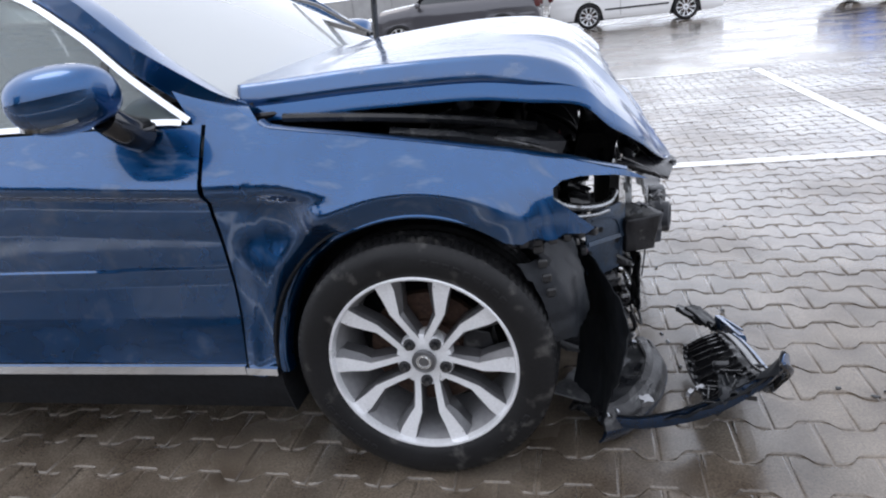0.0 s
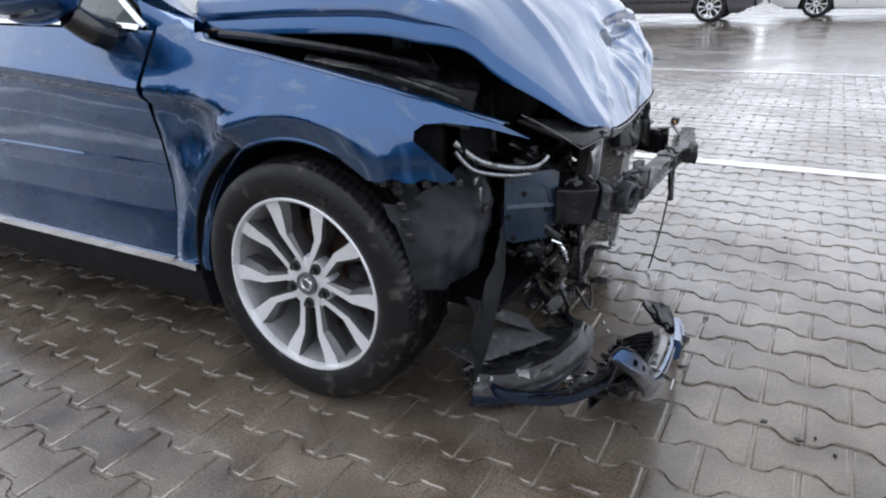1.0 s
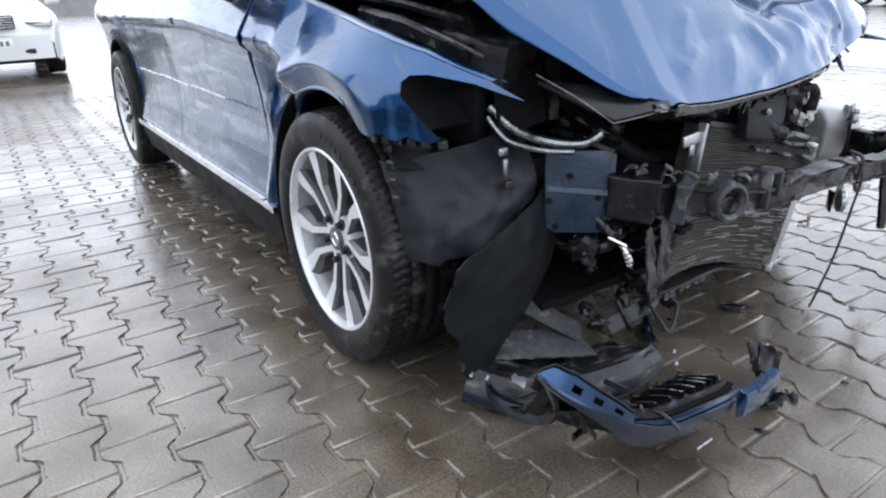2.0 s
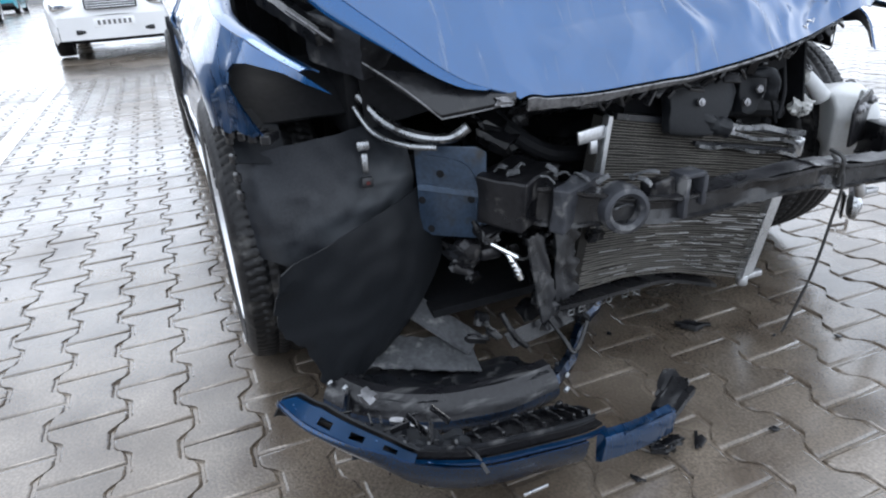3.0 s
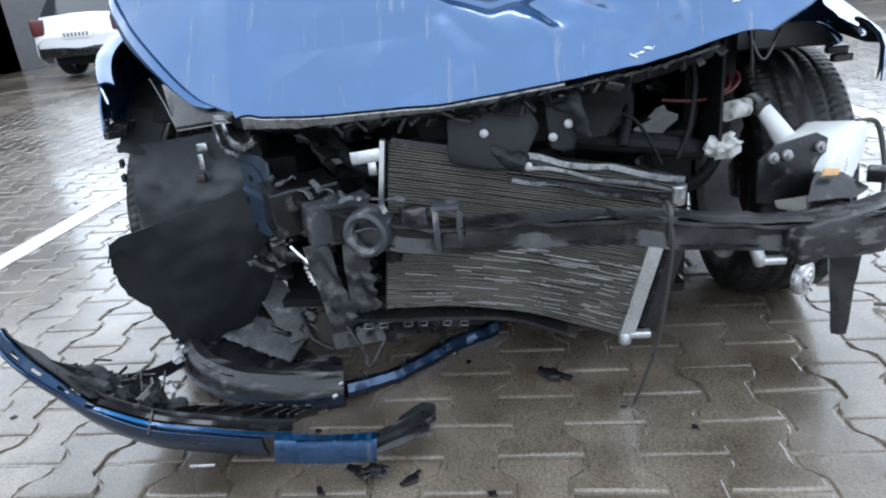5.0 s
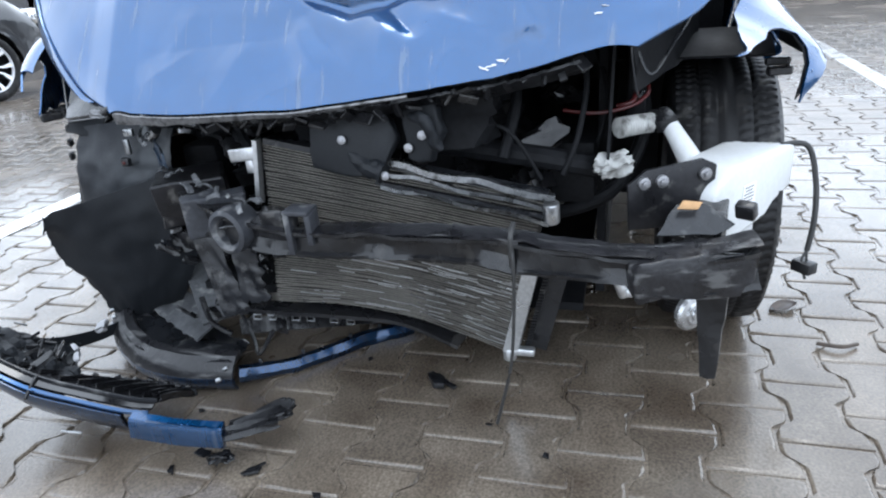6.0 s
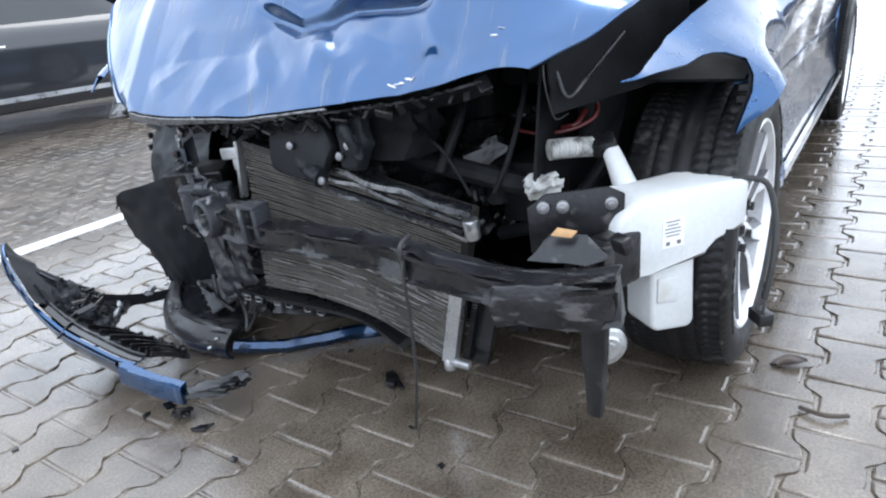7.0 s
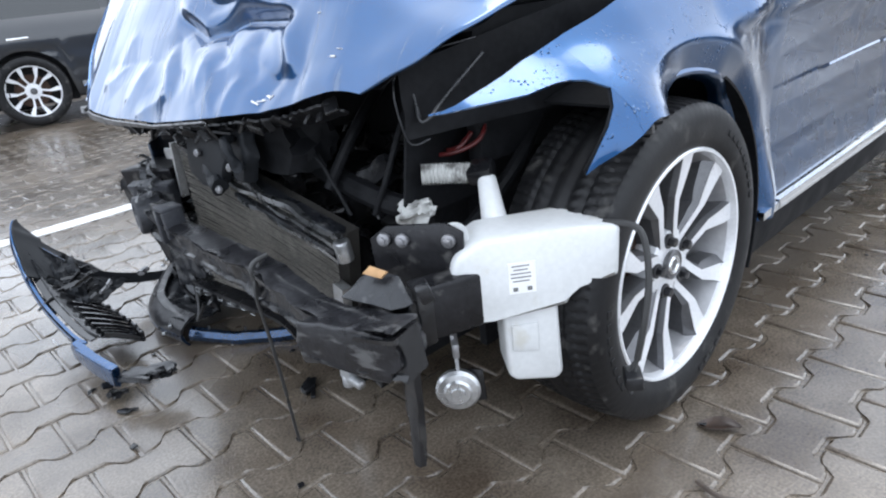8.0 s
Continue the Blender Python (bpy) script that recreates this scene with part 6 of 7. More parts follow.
    def inner(u, v):
        q = sl[min(m2, int(round(u * m2)))]
        j = noise.noise(Vector((u * 10, v * 4, 3)))
        deep = 0.105 + 0.03 * math.sin(math.pi * u)
        edge = 0.010 * noise.noise(Vector((u * 30, 1, 2))) if v > 0.9 else 0
        z = max(0.012, q.z + 0.006 - (q.z - 0.035) * 0.75 * v ** 1.2 + 0.006 * j)
        return Vector((q.x - 0.034 - deep * v + edge, q.y + 0.01 * v, z))
    shelf = part("inner_shelf", sheet(B(), inner, m2, 12, 0.003), BLACK, bumper, "black inner side with ribs and clips", 30)
    for k in range(11):
        u0 = 0.04 + 0.92 * k / 10
        bm = B()
        a, b = inner(u0, 0.15), inner(min(1, u0 + 0.02), 0.85 + 0.1 * rnd.random())
        band(bm, [a + Vector((0, 0, 0.006)), (a + b) / 2 + Vector((0, 0, 0.010)), b + Vector((0, 0, 0.006))], [(-0.0025, -0.008), (0.0025, -0.008), (0.0025, 0.006), (-0.0025, 0.006)], 3)
        part("shelf_rib", bm, GLOSS, shelf)
    bm = B()
    band(bm, [inner(t / 10, 1.0) + Vector((0, 0, 0.006)) for t in range(11)], [(-0.003, -0.008), (0.003, -0.008), (0.003, 0.006), (-0.003, 0.006)], 3)
    part("shelf_rim", bm, GREYPL, shelf)
    for k in range(9):
        q = inner(0.06 + 0.1 * k, 0.98) + Vector((0, 0, 0.012))
        bm = B()
        box(bm, (0.010, 0.014, 0.012), Matrix.Translation(q) @ pose(0, 0, 0, rnd.uniform(-20, 20), 0, rnd.uniform(-20, 20)), 0.002, 1)
        part("shelf_clip", bm, BLACK, shelf)
    # lighter blue end block
    bm = B()
    band(bm, [(0.856, -0.372, 0.122), (0.842, -0.275, 0.105), (0.822, -0.185, 0.094)], [(-0.010, -0.010), (-0.002, -0.058), (0.012, -0.050), (0.014, -0.012), (0.010, 0.0), (-0.008, 0.003)], 6)
    part("end_block", bm, PAINT_SIDE, bumper, "blue painted broken end", 30)
    bm = B()
    band(bm, [(0.868, -0.330, 0.118), (0.850, -0.255, 0.104), (0.834, -0.190, 0.093)], [(-0.003, -0.003), (0.003, -0.003), (0.002, 0.002), (-0.003, 0.002)], 5)
    part("end_crease", bm, PAINT_WET, bumper)
    # dark wing that runs back to the splitter
    low2 = [(0.421, -0.726, 0.066), (0.520, -0.760, 0.068), (0.630, -0.778, 0.100), (0.720, -0.800, 0.155), (0.790, -0.843, 0.245), (0.822, -0.895, 0.333)]
    part("wing_edge", band(B(), low2, lambda t: [(-0.003, -0.004), (0.003, -0.004), (0.006, 0.012), (0.003, 0.026 * math.sin(math.pi * (0.15 + 0.8 * t)) + 0.004), (-0.003, 0.026 * math.sin(math.pi * (0.15 + 0.8 * t)) + 0.004)], 8), PAINT_SCUFF, bumper, "dark navy wing edge", 40)
    part("wing_lining", band(B(), low2, lambda t: [(-0.008, -0.004), (-0.005, -0.004), (-0.005, 0.026 * math.sin(math.pi * (0.15 + 0.8 * t)) + 0.007), (-0.008, 0.026 * math.sin(math.pi * (0.15 + 0.8 * t)) + 0.007)], 8), LINER, bumper, "black inside of the wing edge", 40)
    # slotted grille frame and splinters between wing and raised end
    def web(u, v):
        p = Vector((0.735, -0.840, 0.205)).lerp(Vector((0.775, -0.600, 0.125)), u)
        j = noise.noise(Vector((u * 9, v * 6, 2)))
        return p + Vector((0.115 * v - 0.03, 0.02 * j, 0.045 * (1 - u) * v + 0.020 * j))
    def panel(u, v):
        a = Vector((0.822, -0.898, 0.338)).lerp(Vector((0.832, -0.640, 0.155)), u)
        b = Vector((0.570, -0.768, 0.095)).lerp(Vector((0.745, -0.630, 0.085)), u)
        j = noise.noise(Vector((u * 7, v * 6, 21)))
        f = abs(noise.noise(Vector((u * 11, v * 9, 4))))
        return a.lerp(b, v) + Vector((0, 0, -0.030 * math.sin(math.pi * v) + 0.012 * j + 0.014 * f))
    part("grille_panel", sheet(B(), panel, 34, 30, 0.003), LINER, bumper, "buckled glossy black grille panel", 18)
    part("grille_web", sheet(B(), web, 26, 14, 0.004), LINER, bumper, "buckled black grille web", 20)
    bm = B()
    for k in range(30):
        t = rnd.random()
        p = Vector((0.72, -0.79, 0.185)).lerp(Vector((0.80, -0.63, 0.165)), t) + Vector((rnd.uniform(-0.06, 0.05), rnd.uniform(-0.04, 0.04), rnd.uniform(-0.03, 0.04)))
        box(bm, (rnd.uniform(0.02, 0.055), 0.003, rnd.uniform(0.005, 0.014)), Matrix.Translation(p - Vector((0, 0, 0.018))) @ pose(0, 0, 0, rnd.uniform(-25, 25), rnd.uniform(-15, 25), rnd.uniform(-30, 30) + (90 if k % 3 == 0 else 0)), 0.0008, 1)
    part("broken_ribs", bm, GLOSS, bumper, "splintered black ribs and clips", kind="stuff")
    for k in range(4):
        bm = B()
        q = Vector((0.70 + 0.035 * k, -0.775 + 0.045 * k, 0.150))
        tube(bm, [q, q + Vector((0.03, 0.02, 0.020)), q + Vector((0.075, 0.03, 0.030 - 0.01 * k))], 0.004, 6)
        part("bent_rib", bm, BLACK, bumper)
    # long torn black tongues at the inner end
    for k in range(4):
        bm = B()
        lump(bm, (0.034, 0.115 - 0.012 * k, 0.016), pose(0.792 - 0.018 * k, -0.150 + 0.010 * k, 0.066 + 0.006 * (k % 2), 8, 4 * k, 24 + 5 * k), k * 3.3, 0.25, 4)
        part("torn_tongue", bm, BLACK, bumper)
    bm = B()
    for k in range(7):
        lump(bm, (rnd.uniform(0.008, 0.024), rnd.uniform(0.02, 0.045), rnd.uniform(0.004, 0.014)), pose(0.828 + rnd.uniform(-0.022, 0.022), -0.200 + rnd.uniform(-0.045, 0.05), 0.018 + rnd.uniform(-0.006, 0.020), rnd.uniform(-20, 20), rnd.uniform(-20, 20), rnd.uniform(0, 180)), k * 5.1, 0.4, 2)
    part("crushed_scrap", bm, BLACK, bumper, "crushed black scraps", kind="stuff")
    bm = B()
    box(bm, (0.004, 0.05, 0.006), pose(0.878, -0.52, 0.075, 0, 0, 3), 0.001, 1)
    part("slot_trim", bm, ALU, bumper)
    for k, (s, p, r) in enumerate((((0.030, 0.024, 0.016), (0.545, -0.715, 0.120), 30), ((0.026, 0.010, 0.010), (0.66, -0.690, 0.130), 60), ((0.030, 0.012, 0.008), (0.69, -0.66, 0.125), 40))):
        bm = B()
        lump(bm, s, pose(*p, 20, 10, r), k * 2.2, 0.3, 2)
        part("foil_connector", bm, BOLT, bumper, "silvery broken connector")


bumper_cover()

splitter = thing("splitter_lip", (0.52, -0.45, 0.0), "black bumper underside with blue edge dragging on paving", "bumper part")


def splitter_lip():
    line = [(0.425, -0.770, 0.080), (0.500, -0.700, 0.060), (0.575, -0.580, 0.055), (0.608, -0.440, 0.060), (0.588, -0.308, 0.054)]
    face = [(-0.040, 0.028), (-0.036, 0.035), (-0.014, 0.033), (-0.010, 0.029), (0.006, 0.020), (0.018, 0.006), (0.023, -0.008), (0.016, -0.006), (0.008, 0.010), (-0.010, 0.020)]
    part("upper_face", crumple(band(B(), line, face, 14), 0.0025, 9, 4), SCUFFED, splitter, "scuffed grey-black upper face", 25)
    sec = [(0.016, -0.008), (0.0235, -0.008), (0.0245, -0.020), (0.018, -0.036), (0.006, -0.052), (0.001, -0.049), (0.012, -0.030)]
    part("blue_edge", crumple(band(B(), line, sec, 14), 0.0025, 9, 4), PAINT_SCUFF, splitter, "dark navy painted lower edge", 40)
    def tray(u, v):
        a = Vector((0.34, -0.66, 0.055)).lerp(Vector((0.47, -0.34, 0.050)), u)
        c = smooth_line(line, 6)
        b = c[min(len(c) - 1, int(u * (len(c) - 1)))] + Vector((0, 0, 0.018))
        j = noise.noise(Vector((u * 7, v * 5, 6)))
        return a.lerp(b, v) + Vector((0, 0, 0.012 * j))
    part("tray", sheet(B(), tray, 26, 12, 0.005), GREYPL, splitter, "scratched grey-black tray", 40)
    def torn(u, v):
        a = Vector((0.290, -0.670, 0.112)).lerp(Vector((0.420, -0.430, 0.104)), u)
        j = noise.noise(Vector((u * 11, v * 6, 8)))
        return a + Vector((0.105 * v + 0.012 * noise.noise(Vector((u * 14, 3, v))), -0.02 * v, -0.020 * v + 0.012 * j))
    part("torn_flap", sheet(B(), torn, 20, 6, 0.005), SCRATCH, splitter, "torn grey flap", 40)
    far = [(0.582, -0.305, 0.040), (0.525, -0.235, 0.026), (0.445, -0.155, 0.020), (0.345, -0.060, 0.018), (0.270, 0.040, 0.018)]
    part("lip_strip", crumple(band(B(), far, [(-0.008, -0.014), (0.010, -0.016), (0.014, 0.0), (0.004, 0.016), (-0.012, 0.017)], 10), 0.005, 15, 6), PAINT_SCUFF, splitter, "grey-blue torn lip strip", 40)
    for t in (0.15, 0.4, 0.65, 0.8):
        q = smooth_line(far, 10)[int(t * 40)]
        bm = B()
        box(bm, (0.006, 0.010, 0.014), Matrix.Translation(q + Vector((-0.012, 0, 0.022))), 0.002, 1)
        part("lip_peg", bm, GREYPL, splitter)
    def skirt(u, v):
        c = smooth_line([(0.30, 0.02, 0.10), (0.40, -0.10, 0.13), (0.47, -0.22, 0.15), (0.46, -0.36, 0.12)], 8)
        q = c[min(len(c) - 1, int(u * (len(c) - 1)))]
        return q + Vector((0.02 * v, 0.012 * v, -0.032 * v))
    part("inner_skirt", sheet(B(), skirt, 24, 6, 0.004), BLACK, splitter, "black bent skirt", 40)
    bm = B()
    for p in ((0.632, -0.300, 0.090), (0.650, -0.312, 0.070), (0.445, -0.770, 0.110), (0.470, -0.745, 0.105)):
        box(bm, (0.010, 0.014, 0.008), Matrix.Translation(p) @ pose(0, 0, 0, 20, 30, 40), 0.002, 1)
    part("pale_clip", bm, PIPE, splitter, kind="stuff")


splitter_lip()


# ---- litter ----
def litter():
    bm = B()
    prism(bm, [(-0.03, -0.015), (0.02, -0.018), (0.035, 0.004), (0.005, 0.018), (-0.014, 0.012)], 0.016, Matrix(), 0.003)
    box(bm, (0.09, 0.012, 0.008), pose(0.005, 0.012, 0.006, 0, 0, 20), 0.002)
    ob = part("plastic_shard", bm, BLACK, None)
    ob.matrix_basis = pose(0.488, 0.169, 0.002, 0, 0, 35)
    tagged(ob, "black broken plastic shard on the paving", "shard", "shards")
    for x, y, a, s in ((0.845, -0.125, 120, 0.6), (0.62, 0.32, 80, 0.2), (0.87, -0.30, 10, 0.35)):
        c = copy_thing(ob, pose(x, y, 0.002, 0, 0, a))
        c.scale = (s, s, s * 0.7)
    bm = B()
    def blade(u, v):
        w = 0.022 * math.sin(math.pi * u) ** 0.8
        return Vector((0.085 * u - 0.04, (v * 2 - 1) * w, 0.004 + 0.006 * (v * 2 - 1) ** 2 + 0.004 * math.sin(5 * u)))
    sheet(bm, blade, 12, 6, 0.001)
    leaf = part("fallen_leaf", bm, LEAF, None)
    leaf.matrix_basis = pose(0.020, 1.000, 0.002, 0, 0, -60)
    tagged(leaf, "dark wet fallen leaf on the paving", "leaf")
    bm = B()
    tube(bm, [(0.20, 1.04, 0.008), (0.215, 1.09, 0.012), (0.19, 1.13, 0.007)], 0.005, 6)
    tw = part("short_twig", bm, TWIG, None)
    tagged(tw, "short dark twig on the paving", "twig")
    bm = B()
    tube(bm, [(1.62, 0.28, 0.012), (1.78, 0.16, 0.030), (1.98, 0.05, 0.022), (2.20, -0.02, 0.02)], 0.006, 6, 6, True, 0.003)
    tube(bm, [(1.60, 0.05, 0.010), (1.80, 0.02, 0.024), (2.02, -0.06, 0.018)], 0.005, 6, 6, True, 0.003)
    tube(bm, [(1.78, 0.16, 0.030), (1.86, 0.20, 0.035), (1.98, 0.19, 0.02)], 0.004, 6, 6, True, 0.002)
    tw = part("branch_twig", bm, TWIG, None)
    tagged(tw, "thin bare branch lying on wet paving", "twig")
    rnd = random.Random(8)
    base = None
    for k in range(46):
        x, y = rnd.uniform(-2.2, 2.2), rnd.choice((-1, 1)) * rnd.uniform(0.5, 2.4)
        if k < 12:
            x, y = rnd.uniform(0.4, 1.3), rnd.uniform(-1.2, 1.2)
        if abs(x) < 0.45 and 0.65 < abs(y) < 0.95:
            continue
        if base is None:
            bm = B()
            prism(bm, [(0, 0), (0.012, 0.002), (0.014, 0.010), (0.004, 0.012)], 0.004, pose(0, 0, 0.0), 0.001)
            base = part("debris_crumb", bm, BLACK, None)
            base.matrix_basis = pose(x, y, 0.001, 0, 0, rnd.uniform(0, 360))
            tagged(base, "tiny dark crumb of debris on paving", "debris", "debris crumbs")
        else:
            c = copy_thing(base, pose(x, y, 0.001, 0, 0, rnd.uniform(0, 360)))
            c.scale = [rnd.uniform(0.6, 1.6)] * 2 + [1]


litter()


# ---- other cars of the lot ----
def parked_car(label, paint, length, width, height, wheelbase, kind, m, rim_mat=None, group="parked cars", strip=None):
    """A closed parked car, nose towards +x in its own frame, centre between the axles at the origin."""
    root = new("parked_car")
    tagged(root, label, "car", group)
    fo = (length - wheelbase) * 0.47
    x0, x1 = -wheelbase / 2 - (length - wheelbase - fo), wheelbase / 2 + fo
    w = width / 2
    belt = height * 0.63
    hood_h = height * (0.66 if kind != "suv" else 0.68)
    def add(name, bm, mat, parent=root, lab="", angle=40):
        ob = part(name, bm, mat, None, lab, angle)
        ob.parent = parent
        return ob
    tail_h = {"sedan": height * 0.70, "hatch": belt + 0.04, "suv": belt + 0.04}[kind]
    topline = curve([(x0, height * 0.42), (x0 + 0.05, tail_h * 0.90), (x0 + 0.22, tail_h), (x1 - length * 0.27, hood_h + 0.02), (x1 - 0.35, hood_h - 0.06), (x1 - 0.08, hood_h - 0.20), (x1, height * 0.36)])
    bot = curve([(x0, 0.38), (x0 + 0.25, 0.24), (x1 - 0.3, 0.20), (x1, 0.26)])
    def half(x):
        a = (x - x0) / (x1 - x0)
        return w * (1 - 0.10 * max(0, 1 - a / 0.10) ** 2 - 0.16 * max(0, (a - 0.88) / 0.12) ** 2)
    axles = (wheelbase / 2, -wheelbase / 2)
    ra = 0.36 if kind != "suv" else 0.39
    for s in (-1, 1):
        def f(u, v):
            x = x0 + (x1 - x0) * u
            zb, zt = bot(x), topline(x)
            for a in axles:
                d = ra * ra - (x - a) ** 2
                if d > 0:
                    zb = max(zb, 0.32 + math.sqrt(d))
            z = zb + (zt - zb) * v
            h = half(x)
            k = (z - 0.2) / (zt - 0.2 + 1e-6)
            y = h * (1 - 0.05 * max(0, 1 - k / 0.25) ** 2 - 0.14 * max(0, (k - 0.72) / 0.28) ** 2 - 0.012 * (abs(k - 0.60) < 0.02))
            return Vector((x, s * y, z))
        add("body_side", sheet(B(), f, 90, 16, 0.01), paint)
    def deck(u, v):
        x = x0 + (x1 - x0) * u
        h = half(x) * 0.86
        s = v * 2 - 1
        return Vector((x, s * h, topline(x) + 0.05 * (1 - s * s)))
    add("bonnet_and_deck", sheet(B(), deck, 60, 14, 0.01), paint)
    for xe, sg in ((x0, -1), (x1, 1)):
        bm = B()
        def face(u, v):
            s = v * 2 - 1
            z = bot(xe) + (topline(xe) - bot(xe) + 0.04) * u
            return Vector((xe + sg * 0.07 * (1 - s * s) - sg * 0.02, s * half(xe) * 0.97, z))
        sheet(bm, face, 6, 14, 0.02)
        add("bumper", bm, paint)
    # cabin
    back = {"sedan": x0 + 0.55, "hatch": x0 + 0.14, "suv": x0 + 0.12}[kind]
    rear_top = {"sedan": x0 + 1.15, "hatch": x0 + 0.62, "suv": x0 + 0.50}[kind]
    front, front_top = x1 - length * 0.255, x1 - length * 0.255 - 0.75
    prof = curve([(back, belt - 0.02), (rear_top, height - 0.05), ((rear_top + front_top) / 2, height), (front_top, height - 0.05), (front, belt - 0.02)])
    def cab(u, v):
        x = back + (front - back) * u
        s = v * 2 - 1
        t = prof(x)
        a = abs(s)
        lean = half(x) * 0.88
        if a > 0.62:
            k = (a - 0.62) / 0.38
            y = lean * 0.80 + (lean - lean * 0.80) * k
            z = t - (t - (belt - 0.03)) * k
            if t < belt:
                z = t
        else:
            y, z = lean * 0.80 * a / 0.62, t + 0.02 * (1 - (a / 0.62) ** 2)
        return Vector((x, math.copysign(y, s), z))
    add("cabin", sheet(B(), cab, 46, 40, 0.01), paint)
    for s in (-1, 1):
        for a, b in ((back + (0.62 if kind == "sedan" else 0.40), (rear_top + front_top) / 2 - 0.02), ((rear_top + front_top) / 2 + 0.06, front - 0.32)):
            def pane(u, v):
                x = a + (b - a) * u
                top = prof(x) - 0.075
                z = belt + 0.03 + max(0.02, (top - belt - 0.03)) * v
                k = 1 - (z - belt + 0.03) / max(0.05, prof(x) - belt + 0.03)
                lean = half(x) * 0.88
                return Vector((x, s * (lean * 0.80 + lean * 0.20 * max(0, min(1, k)) + 0.012), z))
            add("side_window", sheet(B(), pane, 14, 6, 0.006), TINT)
        for x in ((rear_top + front_top) / 2 + 0.02, front - 0.10, back + 0.52):
            bm = B()
            band(bm, [(x, s * (half(x) + 0.001), 0.30), (x, s * (half(x) + 0.002), belt * 0.75), (x, s * (half(x) * 0.93), belt - 0.02)], [(-0.003, -0.004), (0.003, -0.004), (0.003, 0.004), (-0.003, 0.004)], 3, (1, 0, 0))
            add("door_seam", bm, DARK)
        bm = B()
        band(bm, [(axles[1] + 0.42, s * (w + 0.002), 0.46 if not strip else 0.33), (axles[0] - 0.42, s * (w + 0.002), 0.46 if not strip else 0.33)], [(-0.012, -0.022), (0.008, -0.022), (0.008, 0.022), (-0.012, 0.022)], 2)
        add("side_moulding", bm, strip or (GREYPL if kind != "sedan" else BLACK))
        for x in ((rear_top + front_top) / 2 + 0.20, back + 0.72):
            bm = B()
            box(bm, (0.18, 0.03, 0.025), Matrix.Translation((x, s * w * 0.985, belt - 0.14)), 0.008)
            add("door_handle", bm, CHROME if kind == "hatch" else paint)
        bm = B()
        box(bm, (0.12, 0.20, 0.13), Matrix.Translation((front - 0.28, s * (w + 0.07), belt + 0.09)), 0.045, 3)
        add("mirror", bm, paint)
    def screen(lo_x, hi_x):
        def f(u, v):
            s = v * 2 - 1
            x = lo_x + (hi_x - lo_x) * (0.10 + 0.80 * u)
            return Vector((x + 0.012 * (1 if lo_x > hi_x else -1), s * half(x) * (0.84 - 0.13 * u), prof(x) + 0.02 * (1 - s * s) + 0.012))
        return f
    add("windscreen", sheet(B(), screen(front, front_top), 10, 12, 0.006), TINT)
    add("rear_screen", sheet(B(), screen(back, rear_top), 10, 12, 0.006), TINT)
    # lights, grille, plates
    for s in (-1, 1):
        bm = B()
        box(bm, (0.16, 0.34, 0.15), Matrix.Translation((x1 - 0.10, s * (w - 0.27), hood_h - 0.24)) @ pose(0, 0, 0, 0, 0, -s * 16), 0.045, 3)
        add("headlamp", bm, CHROME, root, "clear headlamp")
        bm = B()
        box(bm, (0.14, 0.22, 0.26 if kind != "sedan" else 0.16), Matrix.Translation((x0 + 0.06, s * (w - 0.16), tail_h - 0.16)) @ pose(0, 0, 0, 0, 0, s * 14), 0.04, 3)
        add("tail_lamp", bm, RED, root, "red tail lamp")
    bm = B()
    for k in range(5):
        box(bm, (0.03, 0.62, 0.012), Matrix.Translation((x1 + 0.048, 0, hood_h - 0.16 - 0.030 * k)), 0.003, 1)
    add("grille", bm, CHROME)
    add("grille_recess", box(B(), (0.02, 0.66, 0.17), Matrix.Translation((x1 + 0.032, 0, hood_h - 0.22)), 0.02), BLACK)
    add("lower_intake", box(B(), (0.03, 1.0, 0.07), Matrix.Translation((x1 + 0.035, 0, 0.36)), 0.02), BLACK)
    add("rear_skirt", box(B(), (0.06, 1.45, 0.16), Matrix.Translation((x0 - 0.02, 0, 0.42)), 0.03), BLACK)
    for xe, zc, sg in ((x1 + 0.062, 0.47, 1), (x0 - 0.058, 0.68 if kind != "sedan" else 0.62, -1)):
        plate = add("number_plate", box(B(), (0.012, 0.52, 0.11), Matrix.Translation((xe, 0, zc)), 0.004), LABELW, root, "white number plate")
        for k in range(7):
            add("plate_bar", box(B(), (0.003, 0.035, 0.06), Matrix.Translation((xe + sg * 0.007, -0.19 + 0.065 * k, zc))), INK, plate)
    bm = B()
    box(bm, (length * 0.86, width * 0.80, 0.12), Matrix.Translation(((x0 + x1) / 2, 0, 0.26)))
    for a in axles:
        box(bm, (0.76, width * 0.86, 0.55), Matrix.Translation((a, 0, 0.46)))
    add("underbody", bm, DARK)
    # wheels
    k = 0.96 if kind != "suv" else 1.08
    for a in axles:
        for s in (-1, 1):
            hub = new("wheel", WHEEL["rim"])
            hub.parent = root
            hub.matrix_basis = pose(a, s * (w - 0.115), 0.334 * k) @ (Matrix() if s < 0 else pose(0, 0, 0, 0, 0, 180)) @ Matrix.Scale(k, 4)
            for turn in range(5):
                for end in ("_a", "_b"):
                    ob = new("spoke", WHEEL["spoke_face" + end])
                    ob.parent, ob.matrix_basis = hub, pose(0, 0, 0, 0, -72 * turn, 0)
            for q in ("tyre", "hub_cap", "brake_disc"):
                ob = new(q, WHEEL[q])
                ob.parent = hub
    root.matrix_basis = m
    return root


def carpaint(name, c, metal=0.3):
    return material(name, c, 0.35, metal, 1.0, 0.05, 3, 0, 200, 0.04)


